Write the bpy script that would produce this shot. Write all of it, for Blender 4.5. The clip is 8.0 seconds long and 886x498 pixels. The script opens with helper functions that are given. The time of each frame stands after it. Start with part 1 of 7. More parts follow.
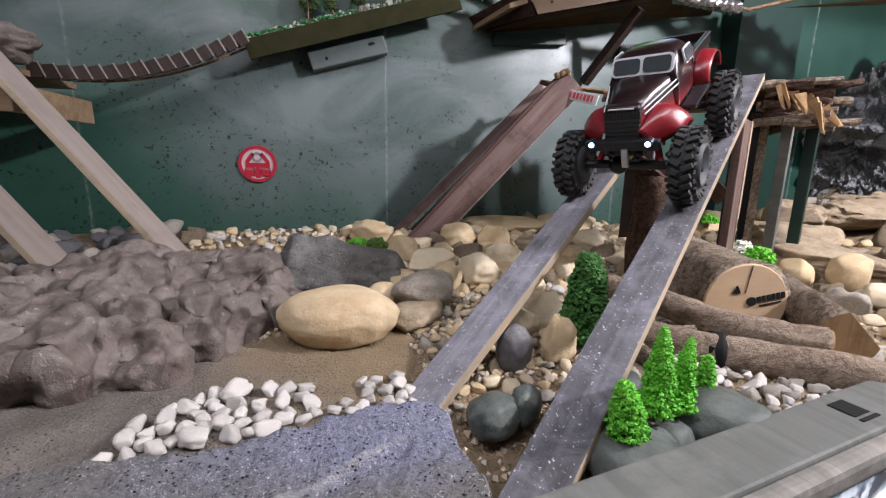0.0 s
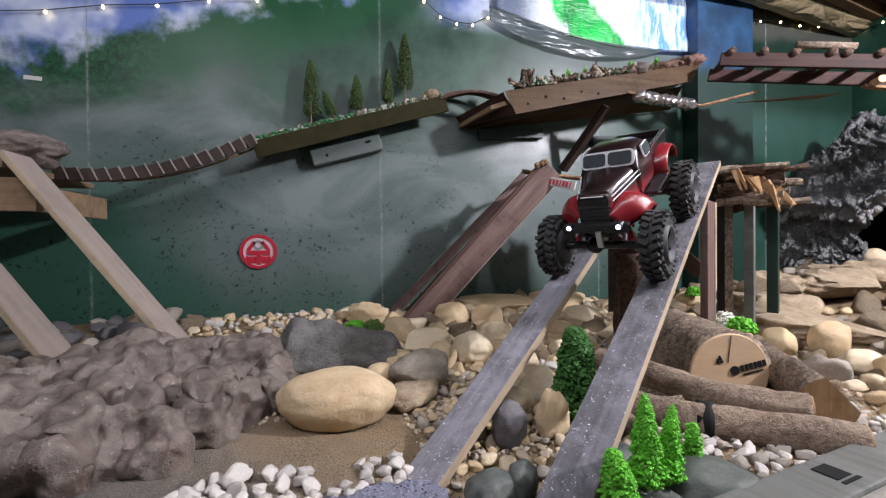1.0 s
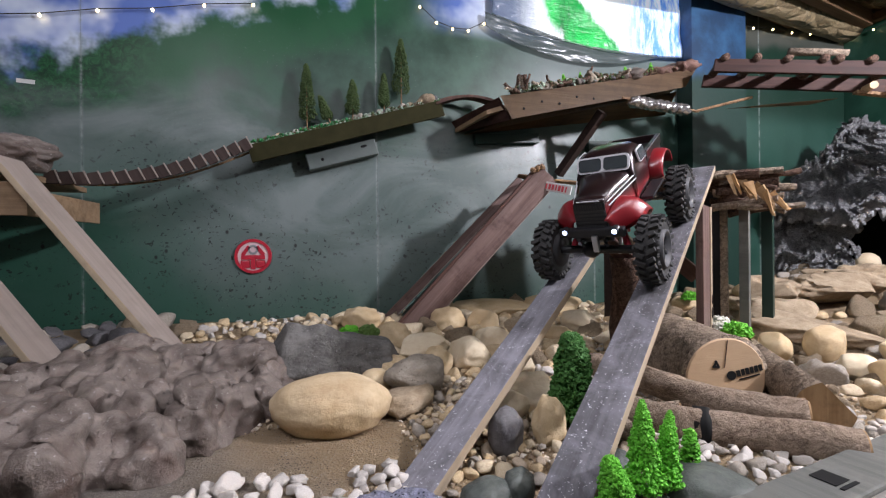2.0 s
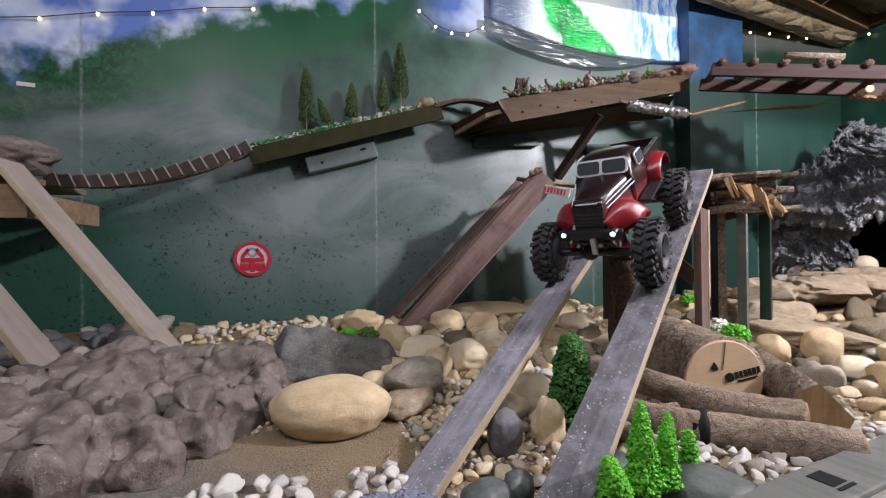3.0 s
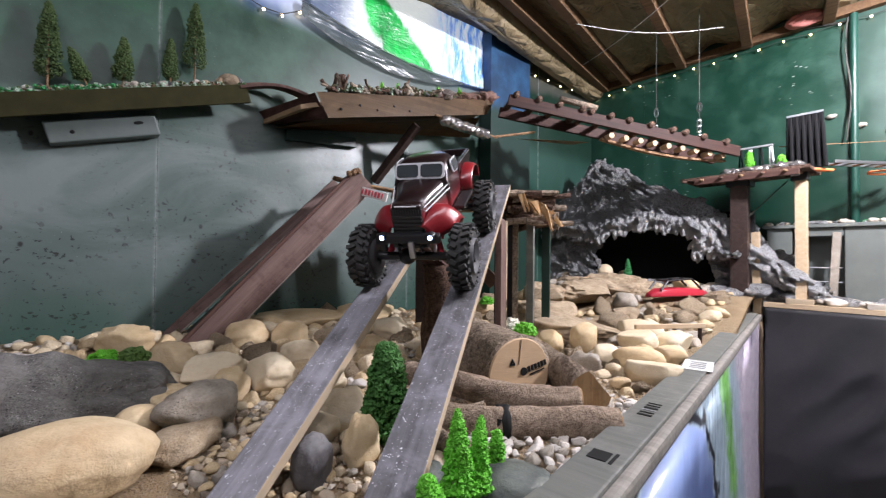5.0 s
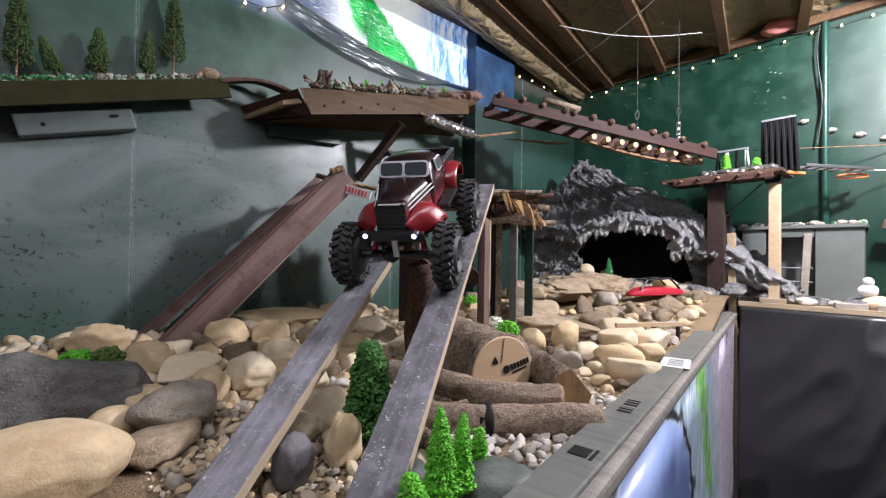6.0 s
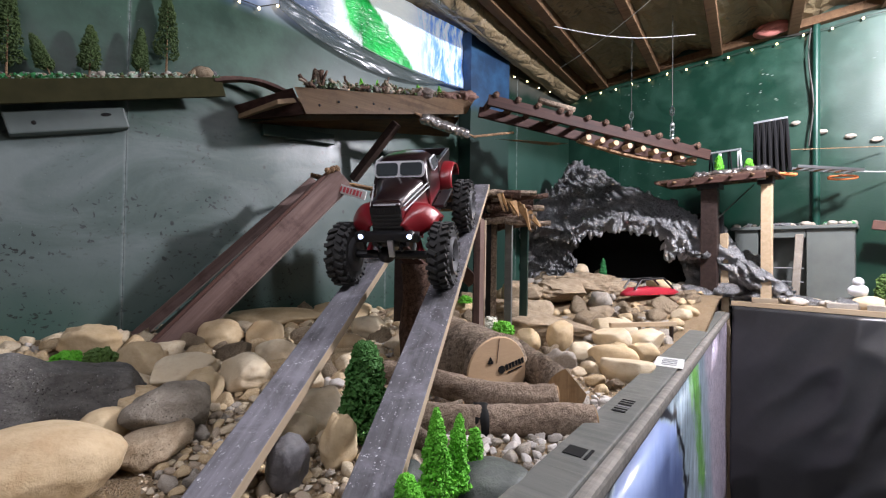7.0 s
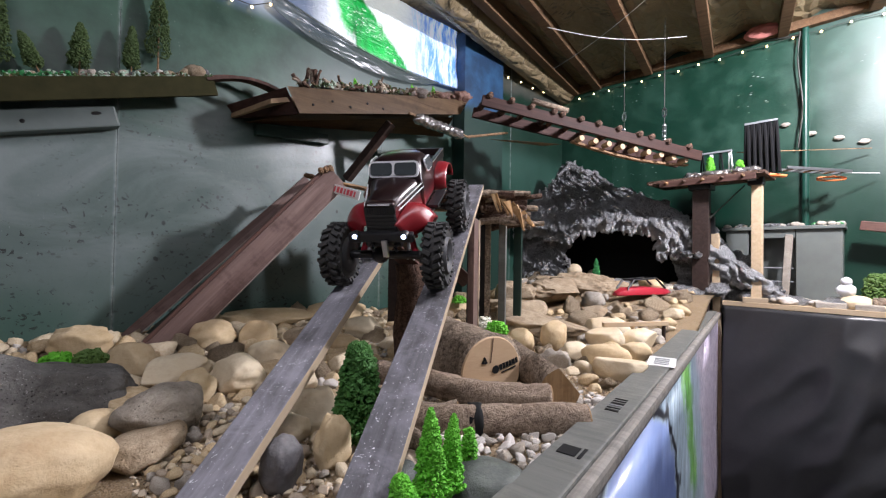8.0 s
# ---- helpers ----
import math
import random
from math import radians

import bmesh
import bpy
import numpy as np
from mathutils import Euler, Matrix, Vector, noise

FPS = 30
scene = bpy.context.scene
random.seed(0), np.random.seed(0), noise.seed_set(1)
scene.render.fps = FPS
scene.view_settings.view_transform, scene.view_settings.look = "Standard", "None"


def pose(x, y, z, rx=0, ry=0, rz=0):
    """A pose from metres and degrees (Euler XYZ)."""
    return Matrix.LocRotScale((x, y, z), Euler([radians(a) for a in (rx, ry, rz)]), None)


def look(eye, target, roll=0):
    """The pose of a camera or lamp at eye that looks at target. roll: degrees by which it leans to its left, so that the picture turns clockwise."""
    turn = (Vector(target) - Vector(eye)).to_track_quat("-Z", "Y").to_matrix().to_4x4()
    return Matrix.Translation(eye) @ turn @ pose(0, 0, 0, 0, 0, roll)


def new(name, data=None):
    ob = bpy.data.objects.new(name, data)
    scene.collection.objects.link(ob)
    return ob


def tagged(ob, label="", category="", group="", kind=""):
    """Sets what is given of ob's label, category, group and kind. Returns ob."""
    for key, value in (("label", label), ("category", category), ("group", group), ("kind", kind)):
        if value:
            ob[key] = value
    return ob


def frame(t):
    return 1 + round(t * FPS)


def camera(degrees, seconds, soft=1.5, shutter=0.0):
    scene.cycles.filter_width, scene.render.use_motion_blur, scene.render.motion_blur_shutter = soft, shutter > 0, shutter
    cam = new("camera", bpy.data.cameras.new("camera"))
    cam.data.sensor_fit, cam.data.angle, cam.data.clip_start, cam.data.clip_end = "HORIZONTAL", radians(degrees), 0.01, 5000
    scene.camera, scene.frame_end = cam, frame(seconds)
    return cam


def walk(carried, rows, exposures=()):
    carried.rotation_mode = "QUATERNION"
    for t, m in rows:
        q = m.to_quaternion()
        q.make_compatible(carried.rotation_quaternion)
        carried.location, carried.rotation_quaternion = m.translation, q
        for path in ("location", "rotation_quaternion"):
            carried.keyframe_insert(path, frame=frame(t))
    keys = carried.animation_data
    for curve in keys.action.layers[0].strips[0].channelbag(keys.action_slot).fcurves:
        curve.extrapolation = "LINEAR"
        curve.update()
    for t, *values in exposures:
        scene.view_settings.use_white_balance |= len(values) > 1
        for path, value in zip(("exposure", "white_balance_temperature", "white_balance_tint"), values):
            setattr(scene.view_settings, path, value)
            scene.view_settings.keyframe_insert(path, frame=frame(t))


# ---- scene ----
EXPOSURE = 0.0
cam = camera(92.6, 8.0, soft=1.2, shutter=0.5)
PATH = [
    (0, (-0.222, -0.036, 1.194), (0.247, 1.867, 0.798), 1.0),
    (0.2, (-0.222, -0.036, 1.194), (0.247, 1.867, 0.798), 1.0),
    (0.3, (-0.224, -0.046, 1.197), (0.261, 1.866, 0.893), 0.59),
    (0.4, (-0.226, -0.058, 1.202), (0.278, 1.865, 1.01), 0.09),
    (0.5, (-0.227, -0.065, 1.204), (0.288, 1.864, 1.077), -0.2),
    (0.6, (-0.232, -0.087, 1.204), (0.274, 1.847, 1.151), -0.49),
    (0.8, (-0.234, -0.095, 1.204), (0.27, 1.841, 1.177), -0.59),
    (1, (-0.234, -0.096, 1.204), (0.269, 1.84, 1.18), -0.6),
    (1.5, (-0.231, -0.088, 1.204), (0.288, 1.843, 1.196), -0.6),
    (1.7, (-0.231, -0.089, 1.204), (0.288, 1.842, 1.198), -0.6),
    (2.8, (-0.234, -0.095, 1.203), (0.292, 1.835, 1.213), -0.6),
    (3, (-0.234, -0.095, 1.203), (0.292, 1.835, 1.214), -0.6),
    (3.4, (-0.234, -0.095, 1.203), (0.294, 1.834, 1.214), -0.6),
    (3.5, (-0.234, -0.092, 1.205), (0.391, 1.808, 1.215), -0.6),
    (3.6, (-0.226, -0.074, 1.202), (0.575, 1.742, 1.216), -0.52),
    (3.7, (-0.221, -0.062, 1.199), (0.696, 1.699, 1.216), -0.47),
    (3.8, (-0.218, -0.055, 1.198), (0.765, 1.674, 1.217), -0.44),
    (3.9, (-0.216, -0.049, 1.197), (0.825, 1.652, 1.217), -0.42),
    (4, (-0.214, -0.045, 1.196), (0.868, 1.637, 1.217), -0.4),
    (4.1, (-0.213, -0.043, 1.196), (0.891, 1.624, 1.219), -0.26),
    (4.2, (-0.212, -0.041, 1.197), (0.914, 1.611, 1.221), -0.12),
    (4.5, (-0.21, -0.037, 1.197), (0.951, 1.591, 1.224), 0.1),
    (5, (-0.203, -0.028, 1.197), (1.08, 1.505, 1.233), 0.6),
    (5.2, (-0.203, -0.028, 1.197), (1.1, 1.488, 1.232), 0.69),
    (6.3, (-0.203, -0.028, 1.196), (1.144, 1.45, 1.228), 0.89),
    (6.5, (-0.203, -0.028, 1.196), (1.146, 1.448, 1.228), 0.9),
    (7, (-0.204, -0.027, 1.197), (1.155, 1.44, 1.229), 0.9),
    (7.5, (-0.204, -0.027, 1.196), (1.167, 1.428, 1.23), 0.8),
    (8, (-0.205, -0.027, 1.197), (1.175, 1.42, 1.23), 0.9),
]
walk(cam, [(t, look(eye, target, roll)) for t, eye, target, roll in PATH], exposures=[(0.0, EXPOSURE + 0.3), (1.5, EXPOSURE + 0.12), (3.5, EXPOSURE + 0.13), (5.0, EXPOSURE + 0.2), (6.5, EXPOSURE - 0.02), (8.0, EXPOSURE - 0.02)])

# ---------------------------------------------------------------- world and lamps
world = bpy.data.worlds.new("world")
scene.world = world
world.use_nodes = True
world.node_tree.nodes["Background"].inputs[0].default_value = (0.55, 0.65, 0.8, 1)
world.node_tree.nodes["Background"].inputs[1].default_value = 0.01


def area_lamp(name, eye, target, sx, sy, power, colour):
    data = bpy.data.lights.new(name, "AREA")
    data.shape, data.size, data.size_y, data.energy, data.color = "RECTANGLE", sx, sy, power, colour
    ob = new(name, data)
    ob.matrix_world = look(eye, target)
    return ob


def bulb_lamp(name, place, power, radius, colour):
    data = bpy.data.lights.new(name, "POINT")
    data.energy, data.shadow_soft_size, data.color = power, radius, colour
    ob = new(name, data)
    ob.location = place
    return ob


COOL = (0.985, 0.967, 1.08)
bulb_lamp("hanging_lamp", (2.12, -0.34, 2.57), 330, 0.09, COOL)
area_lamp("ceiling_lamp", (1.5, -0.6, 2.62), (2.5, 1.3, 1.2), 0.9, 0.25, 7, COOL)
area_lamp("ceiling_lamp", (0.3, -0.2, 2.62), (0.2, 0.7, 0.9), 1.2, 0.3, 13, COOL)
area_lamp("ceiling_lamp", (-1.1, 0.0, 2.62), (-0.8, 0.8, 0.95), 1.0, 0.3, 17, COOL)


# ---------------------------------------------------------------- materials
class Net:
    """A small writer of node materials."""

    def __init__(self, name):
        self.m = bpy.data.materials.new(name)
        self.m.use_nodes = True
        self.t = self.m.node_tree
        self.b = self.t.nodes["Principled BSDF"]
        self.co = self.t.nodes.new("ShaderNodeTexCoord").outputs["Object"]
        self.rand = self.t.nodes.new("ShaderNodeObjectInfo").outputs["Random"]

    def put(self, socket, v):
        if isinstance(v, bpy.types.NodeSocket):
            self.t.links.new(v, socket)
        elif v is not None:
            if socket.type == "RGBA" and not isinstance(v, (int, float)) and len(v) == 3:
                v = (*v, 1)
            socket.default_value = v

    def noise(self, scale, detail=4, rough=0.55, vec=None, warp=0.0):
        n = self.t.nodes.new("ShaderNodeTexNoise")
        self.put(n.inputs["Vector"], vec or self.co)
        n.inputs["Scale"].default_value, n.inputs["Detail"].default_value = scale, detail
        n.inputs["Roughness"].default_value, n.inputs["Distortion"].default_value = rough, warp
        return n.outputs["Fac"]

    def voronoi(self, scale, vec=None, feature="F1", rnd=1.0):
        n = self.t.nodes.new("ShaderNodeTexVoronoi")
        n.feature = feature
        self.put(n.inputs["Vector"], vec or self.co)
        n.inputs["Scale"].default_value = scale
        n.inputs["Randomness"].default_value = rnd
        return n.outputs["Distance"]

    def ramp(self, fac, *stops):
        n = self.t.nodes.new("ShaderNodeValToRGB")
        self.put(n.inputs["Fac"], fac)
        e = n.color_ramp.elements
        while len(e) < len(stops):
            e.new(0.5)
        for el, (p, c) in zip(e, stops):
            el.position = p
            el.color = (c, c, c, 1) if isinstance(c, (int, float)) else (*c, 1)
        return n.outputs["Color"]

    def mix(self, fac, a, b, blend="MIX"):
        n = self.t.nodes.new("ShaderNodeMix")
        n.data_type, n.blend_type = "RGBA", blend
        self.put(n.inputs[0], fac), self.put(n.inputs[6], a), self.put(n.inputs[7], b)
        return n.outputs[2]

    def calc(self, op, a, b=0.0, c=0.0, clamp=False):
        n = self.t.nodes.new("ShaderNodeMath")
        n.operation, n.use_clamp = op, clamp
        for i, v in enumerate((a, b, c)):
            self.put(n.inputs[i], v)
        return n.outputs[0]

    def step(self, v, lo, hi):
        n = self.t.nodes.new("ShaderNodeMapRange")
        n.interpolation_type = "SMOOTHSTEP"
        self.put(n.inputs[0], v)
        n.inputs[1].default_value, n.inputs[2].default_value = lo, hi
        return n.outputs[0]

    def xyz(self):
        n = self.t.nodes.new("ShaderNodeSeparateXYZ")
        self.t.links.new(self.co, n.inputs[0])
        return n.outputs

    def stretch(self, sx, sy, sz, shift=True):
        n = self.t.nodes.new("ShaderNodeMapping")
        self.t.links.new(self.co, n.inputs["Vector"])
        n.inputs["Scale"].default_value = (sx, sy, sz)
        if shift:
            c = self.t.nodes.new("ShaderNodeCombineXYZ")
            k = self.calc("MULTIPLY", self.rand, 37.0)
            for i in range(3):
                self.t.links.new(k, c.inputs[i])
            self.t.links.new(c.outputs[0], n.inputs["Location"])
        return n.outputs[0]

    def bump(self, height, strength=0.3, distance=0.004):
        n = self.t.nodes.new("ShaderNodeBump")
        n.inputs["Strength"].default_value, n.inputs["Distance"].default_value = strength, distance
        self.put(n.inputs["Height"], height)
        self.t.links.new(n.outputs[0], self.b.inputs["Normal"])

    def end(self, colour, rough=0.7, metal=0.0, **more):
        self.put(self.b.inputs["Base Color"], colour), self.put(self.b.inputs["Roughness"], rough)
        self.b.inputs["Metallic"].default_value = metal
        for k, v in more.items():
            self.put(self.b.inputs[k.replace("_", " ")], v)
        return self.m


def plain(name, colour, rough=0.5, metal=0.0, var=0.15, scale=60.0, bump=0.1, **more):
    n = Net(name)
    v = n.stretch(1, 1, 1)
    f = n.noise(scale, 5, 0.6, v)
    g = n.noise(scale * 0.15, 3, 0.5, v)
    dark = tuple(c * (1 - var) for c in colour)
    light = tuple(min(1, c * (1 + var)) for c in colour)
    col = n.mix(n.calc("MULTIPLY_ADD", f, 0.6, n.calc("MULTIPLY", g, 0.4)), dark, light)
    if bump:
        n.bump(f, bump, 0.002)
    return n.end(col, rough, metal, **more)


def stone(name, a, b, c, rough=0.75, scale=14.0, speck=0.0, pits=0.0, bump=0.35, spread=0.25, mottle=1.0, dots=260.0, grain=0.4):
    """Stone: three colours in patches, stains and grain, a change from piece to piece, optional pale specks and dark pits."""
    n = Net(name)
    v = n.stretch(1, 1, 1)
    big = n.noise(scale, 6, 0.62, v, 0.5)
    fine = n.noise(scale * 11, 5, 0.7, v)
    wide = n.noise(scale * 0.55, 4, 0.6, v, 1.0)
    col = n.mix(n.ramp(big, (0.35, 0.0), (0.62, mottle)), a, b)
    col = n.mix(n.ramp(wide, (0.52, 0.0), (0.68, 0.45)), col, c)
    col = n.mix(n.ramp(fine, (0.48, 0.0), (0.75, grain)), col, c)
    h = n.calc("MULTIPLY_ADD", big, 1.6, fine)
    col = n.mix(1.0, col, n.ramp(n.rand, (0.0, 1.0 - spread), (1.0, 1.0)), "MULTIPLY")
    if pits:
        p = n.ramp(n.voronoi(dots * 0.6, n.stretch(1, 1.25, 0.8)), (0.10, 1.0), (0.24, 0.0))
        p = n.calc("MULTIPLY", p, n.ramp(n.noise(scale * 2.2, 3, 0.6, v), (0.46, 0.0), (0.6, pits)))
        col = n.mix(p, col, tuple(0.25 * k for k in a))
        h = n.calc("SUBTRACT", h, n.calc("MULTIPLY", p, 1.5))
    if speck:
        s = n.ramp(n.noise(dots * 1.1, 3, 0.6, v), (0.63, 0.0), (0.68, 1.0))
        s = n.calc("MULTIPLY", s, n.ramp(n.noise(scale * 2.5, 3, 0.6, v), (0.40, 0.0), (0.56, speck)))
        col = n.mix(s, col, (0.8, 0.79, 0.78))
    n.bump(h, bump, 0.006)
    return n.end(col, n.ramp(fine, (0.3, rough - 0.1), (0.7, min(1.0, rough + 0.1))), Specular_IOR_Level=0.3)


def wood(name, a, b, rough=0.65, along="Y", speck=0.0, stain=0.3, grain=1.0, stainc=(0.03, 0.025, 0.02)):
    n = Net(name)
    s = {"X": (2, 45, 45), "Y": (45, 2, 45), "Z": (45, 45, 2)}[along]
    v = n.stretch(*s)
    g = n.noise(1.0, 6, 0.65, v, 0.6)
    w = n.stretch(1, 1, 1)
    p = n.noise(9, 5, 0.7, w)
    col = n.mix(n.ramp(g, (0.3, 0.0), (0.7, grain)), a, b)
    col = n.mix(n.ramp(p, (0.5, 0.0), (0.75, stain)), col, stainc)
    col = n.mix(1.0, col, n.ramp(n.rand, (0.0, 0.75), (1.0, 1.0)), "MULTIPLY")
    if speck:
        dust = n.ramp(n.noise(16, 5, 0.7, w, 0.6), (0.45, 0.0), (0.7, 0.5))
        col = n.mix(dust, col, (0.36, 0.35, 0.40))
        d = n.ramp(n.noise(230, 3, 0.6, w), (0.635, 0.0), (0.675, 1.0))
        d = n.calc("MULTIPLY", d, n.ramp(n.noise(30, 4, 0.7, w), (0.42, 0.0), (0.56, speck)))
        col = n.mix(d, col, (0.78, 0.78, 0.82))
    n.bump(g, 0.35, 0.003)
    return n.end(col, rough, Specular_IOR_Level=0.25)


def bark(name, a, b, cracks=0.5):
    n = Net(name)
    v = n.stretch(1, 1, 1)
    g = n.noise(22, 7, 0.75, v, 1.2)
    f = n.noise(90, 5, 0.7, v)
    k = n.calc("ABSOLUTE", n.calc("SUBTRACT", n.noise(48, 4, 0.6, v, 0.4), 0.5))
    col = n.mix(n.ramp(g, (0.35, 0.0), (0.65, 1.0)), a, b)
    col = n.mix(n.ramp(f, (0.45, 0.0), (0.7, 0.6)), col, tuple(1.35 * c for c in b))
    col = n.mix(n.ramp(k, (0.0, cracks), (0.035, 0.0)), col, tuple(0.3 * c for c in a))
    n.bump(n.calc("MULTIPLY_ADD", n.ramp(k, (0.0, 0.0), (0.06, 1.0)), 0.4 * cracks, n.calc("MULTIPLY_ADD", f, 0.5, g)), 0.9, 0.008)
    return n.end(col, 0.9, Specular_IOR_Level=0.15)


def glow(name, colour, power):
    n = Net(name)
    return n.end(colour, 0.5, Emission_Color=(*colour, 1), Emission_Strength=power)


M = {}
M["tan"] = stone("tan_stone", (0.57, 0.42, 0.24), (0.71, 0.565, 0.36), (0.40, 0.255, 0.135), 0.65, 8, pits=0.2, bump=0.4, grain=0.3, spread=0.2)
M["cream"] = stone("cream_stone", (0.67, 0.535, 0.35), (0.78, 0.675, 0.495), (0.50, 0.345, 0.205), 0.65, 8, pits=0.15, bump=0.4, grain=0.28, spread=0.2)
M["sandrock"] = stone("rough_sandstone", (0.34, 0.255, 0.165), (0.54, 0.43, 0.30), (0.17, 0.12, 0.075), 0.9, 16, pits=0.7, bump=1.0)
M["white"] = stone("white_pebble", (0.55, 0.50, 0.45), (0.70, 0.665, 0.625), (0.42, 0.35, 0.28), 0.6, 22, bump=0.3, grain=0.25)
M["brownpeb"] = stone("river_pebble", (0.42, 0.32, 0.22), (0.62, 0.52, 0.40), (0.26, 0.20, 0.15), 0.6, 26, spread=0.7, bump=0.25)
M["slate"] = stone("dark_slate_stone", (0.07, 0.065, 0.07), (0.15, 0.145, 0.15), (0.2, 0.19, 0.19), 0.55, 14)
M["greywhite"] = stone("grey_flat_stone", (0.38, 0.335, 0.28), (0.52, 0.465, 0.395), (0.25, 0.215, 0.175), 0.75, 12, bump=0.5)
M["lava"] = stone("dark_pitted_rock", (0.11, 0.105, 0.097), (0.235, 0.225, 0.21), (0.055, 0.053, 0.05), 0.85, 13, speck=0.4, pits=1.0, bump=1.0)
M["greypit"] = stone("grey_pitted_rock", (0.34, 0.295, 0.24), (0.52, 0.46, 0.38), (0.18, 0.15, 0.12), 0.9, 14, pits=1.0, bump=1.0)
M["green"] = stone("grey_green_boulder", (0.06, 0.07, 0.064), (0.16, 0.175, 0.157), (0.05, 0.057, 0.053), 0.45, 18, bump=0.3)
M["foamrock"] = stone("mauve_grey_moulded_rock", (0.080, 0.062, 0.052), (0.245, 0.205, 0.178), (0.13, 0.080, 0.064), 0.38, 15, speck=0.3, pits=0.4, bump=0.6, dots=150.0, grain=0.3)
M["foamedge"] = stone("pale_green_moulded_rock", (0.21, 0.20, 0.165), (0.34, 0.335, 0.27), (0.15, 0.13, 0.11), 0.5, 9, bump=0.4)


def slab_paint():
    """Speckled rock, sprayed violet-blue towards the ramp's foot, with a pale vein along its crack."""
    n = Net("blue_grey_speckled_rock")
    x, y, z = n.xyz()
    big, mid, fine = n.noise(7, 5, 0.65, None, 0.6), n.noise(28, 5, 0.7), n.noise(140, 4, 0.7)
    col = n.mix(big, (0.26, 0.245, 0.23), (0.46, 0.44, 0.42))
    blue = n.calc("MULTIPLY", n.step(n.calc("MULTIPLY_ADD", big, 0.35, x), -0.34, -0.02), n.step(n.calc("MULTIPLY_ADD", big, 0.12, y), 0.36, 0.46))
    col = n.mix(n.calc("MULTIPLY", blue, 0.85), col, n.mix(mid, (0.38, 0.39, 0.54), (0.58, 0.60, 0.80)))
    col = n.mix(n.ramp(fine, (0.47, 0.0), (0.66, 0.5)), col, (0.12, 0.12, 0.13))
    vein = n.calc("ABSOLUTE", n.calc("SUBTRACT", y, n.calc("MULTIPLY_ADD", x, 0.5, n.calc("MULTIPLY_ADD", mid, 0.03, 0.462))))
    inside = n.calc("MULTIPLY", n.step(x, -0.42, -0.36), n.step(n.calc("MULTIPLY", x, -1.0), 0.13, 0.18))
    col = n.mix(n.calc("MULTIPLY", n.ramp(vein, (0.002, 1.0), (0.007, 0.0)), n.calc("MULTIPLY", inside, n.ramp(mid, (0.4, 0.2), (0.6, 0.9)))), col, (0.75, 0.72, 0.70))
    pit = n.ramp(n.voronoi(130, n.stretch(1, 1.2, 1, False)), (0.12, 1.0), (0.26, 0.0))
    pit = n.calc("MULTIPLY", pit, n.ramp(n.noise(16, 4, 0.7), (0.42, 0.0), (0.55, 0.95)))
    col = n.mix(pit, col, (0.03, 0.03, 0.034))
    s = n.calc("MULTIPLY", n.ramp(n.noise(300, 3, 0.6), (0.60, 0.0), (0.65, 1.0)), n.ramp(n.noise(22, 4, 0.7), (0.38, 0.0), (0.55, 1.0)))
    col = n.mix(s, col, (0.84, 0.84, 0.88))
    n.bump(n.calc("SUBTRACT", n.calc("MULTIPLY_ADD", mid, 1.5, fine), n.calc("MULTIPLY", pit, 1.2)), 1.0, 0.008)
    return n.end(col, 0.85, Specular_IOR_Level=0.3)


M["slab"] = slab_paint()


def cave_paint(name="silver_grey_cave_rock", dark=(0.09, 0.09, 0.098), mid=(0.50, 0.50, 0.52), light=(0.90, 0.90, 0.92), share=0.8):
    """Crumpled skin, dark, brushed with silver paint in broken strands."""
    n = Net(name)
    v = n.stretch(1, 1, 1)
    big = n.noise(7, 4, 0.6, v, 1.2)
    strand = n.calc("ABSOLUTE", n.calc("SUBTRACT", n.noise(17, 5, 0.7, n.stretch(1.0, 1.0, 1.4), 2.6), 0.5))
    thin = n.calc("ABSOLUTE", n.calc("SUBTRACT", n.noise(46, 4, 0.7, v, 1.5), 0.5))
    fine = n.noise(130, 4, 0.7, v)
    high = n.ramp(strand, (0.0, 1.0), (0.075, 0.0))
    lace = n.ramp(thin, (0.0, 0.9), (0.05, 0.0))
    col = n.mix(n.ramp(big, (0.38, 0.0), (0.62, 1.0)), dark, mid)
    col = n.mix(n.calc("MULTIPLY", lace, n.ramp(big, (0.35, share), (0.6, 1.0))), col, tuple(0.5 * (a + b) for a, b in zip(mid, light)))
    col = n.mix(n.calc("MULTIPLY", high, n.ramp(n.noise(5, 3, 0.6, v), (0.4, share), (0.6, 1.0))), col, light)
    col = n.mix(n.ramp(fine, (0.52, 0.0), (0.7, 0.75)), col, dark)
    n.bump(n.calc("MULTIPLY_ADD", high, 1.6, n.calc("MULTIPLY_ADD", lace, 0.9, n.calc("MULTIPLY_ADD", fine, 0.3, big))), 1.0, 0.016)
    return n.end(col, n.ramp(fine, (0.3, 0.34), (0.7, 0.55)), 0.0)


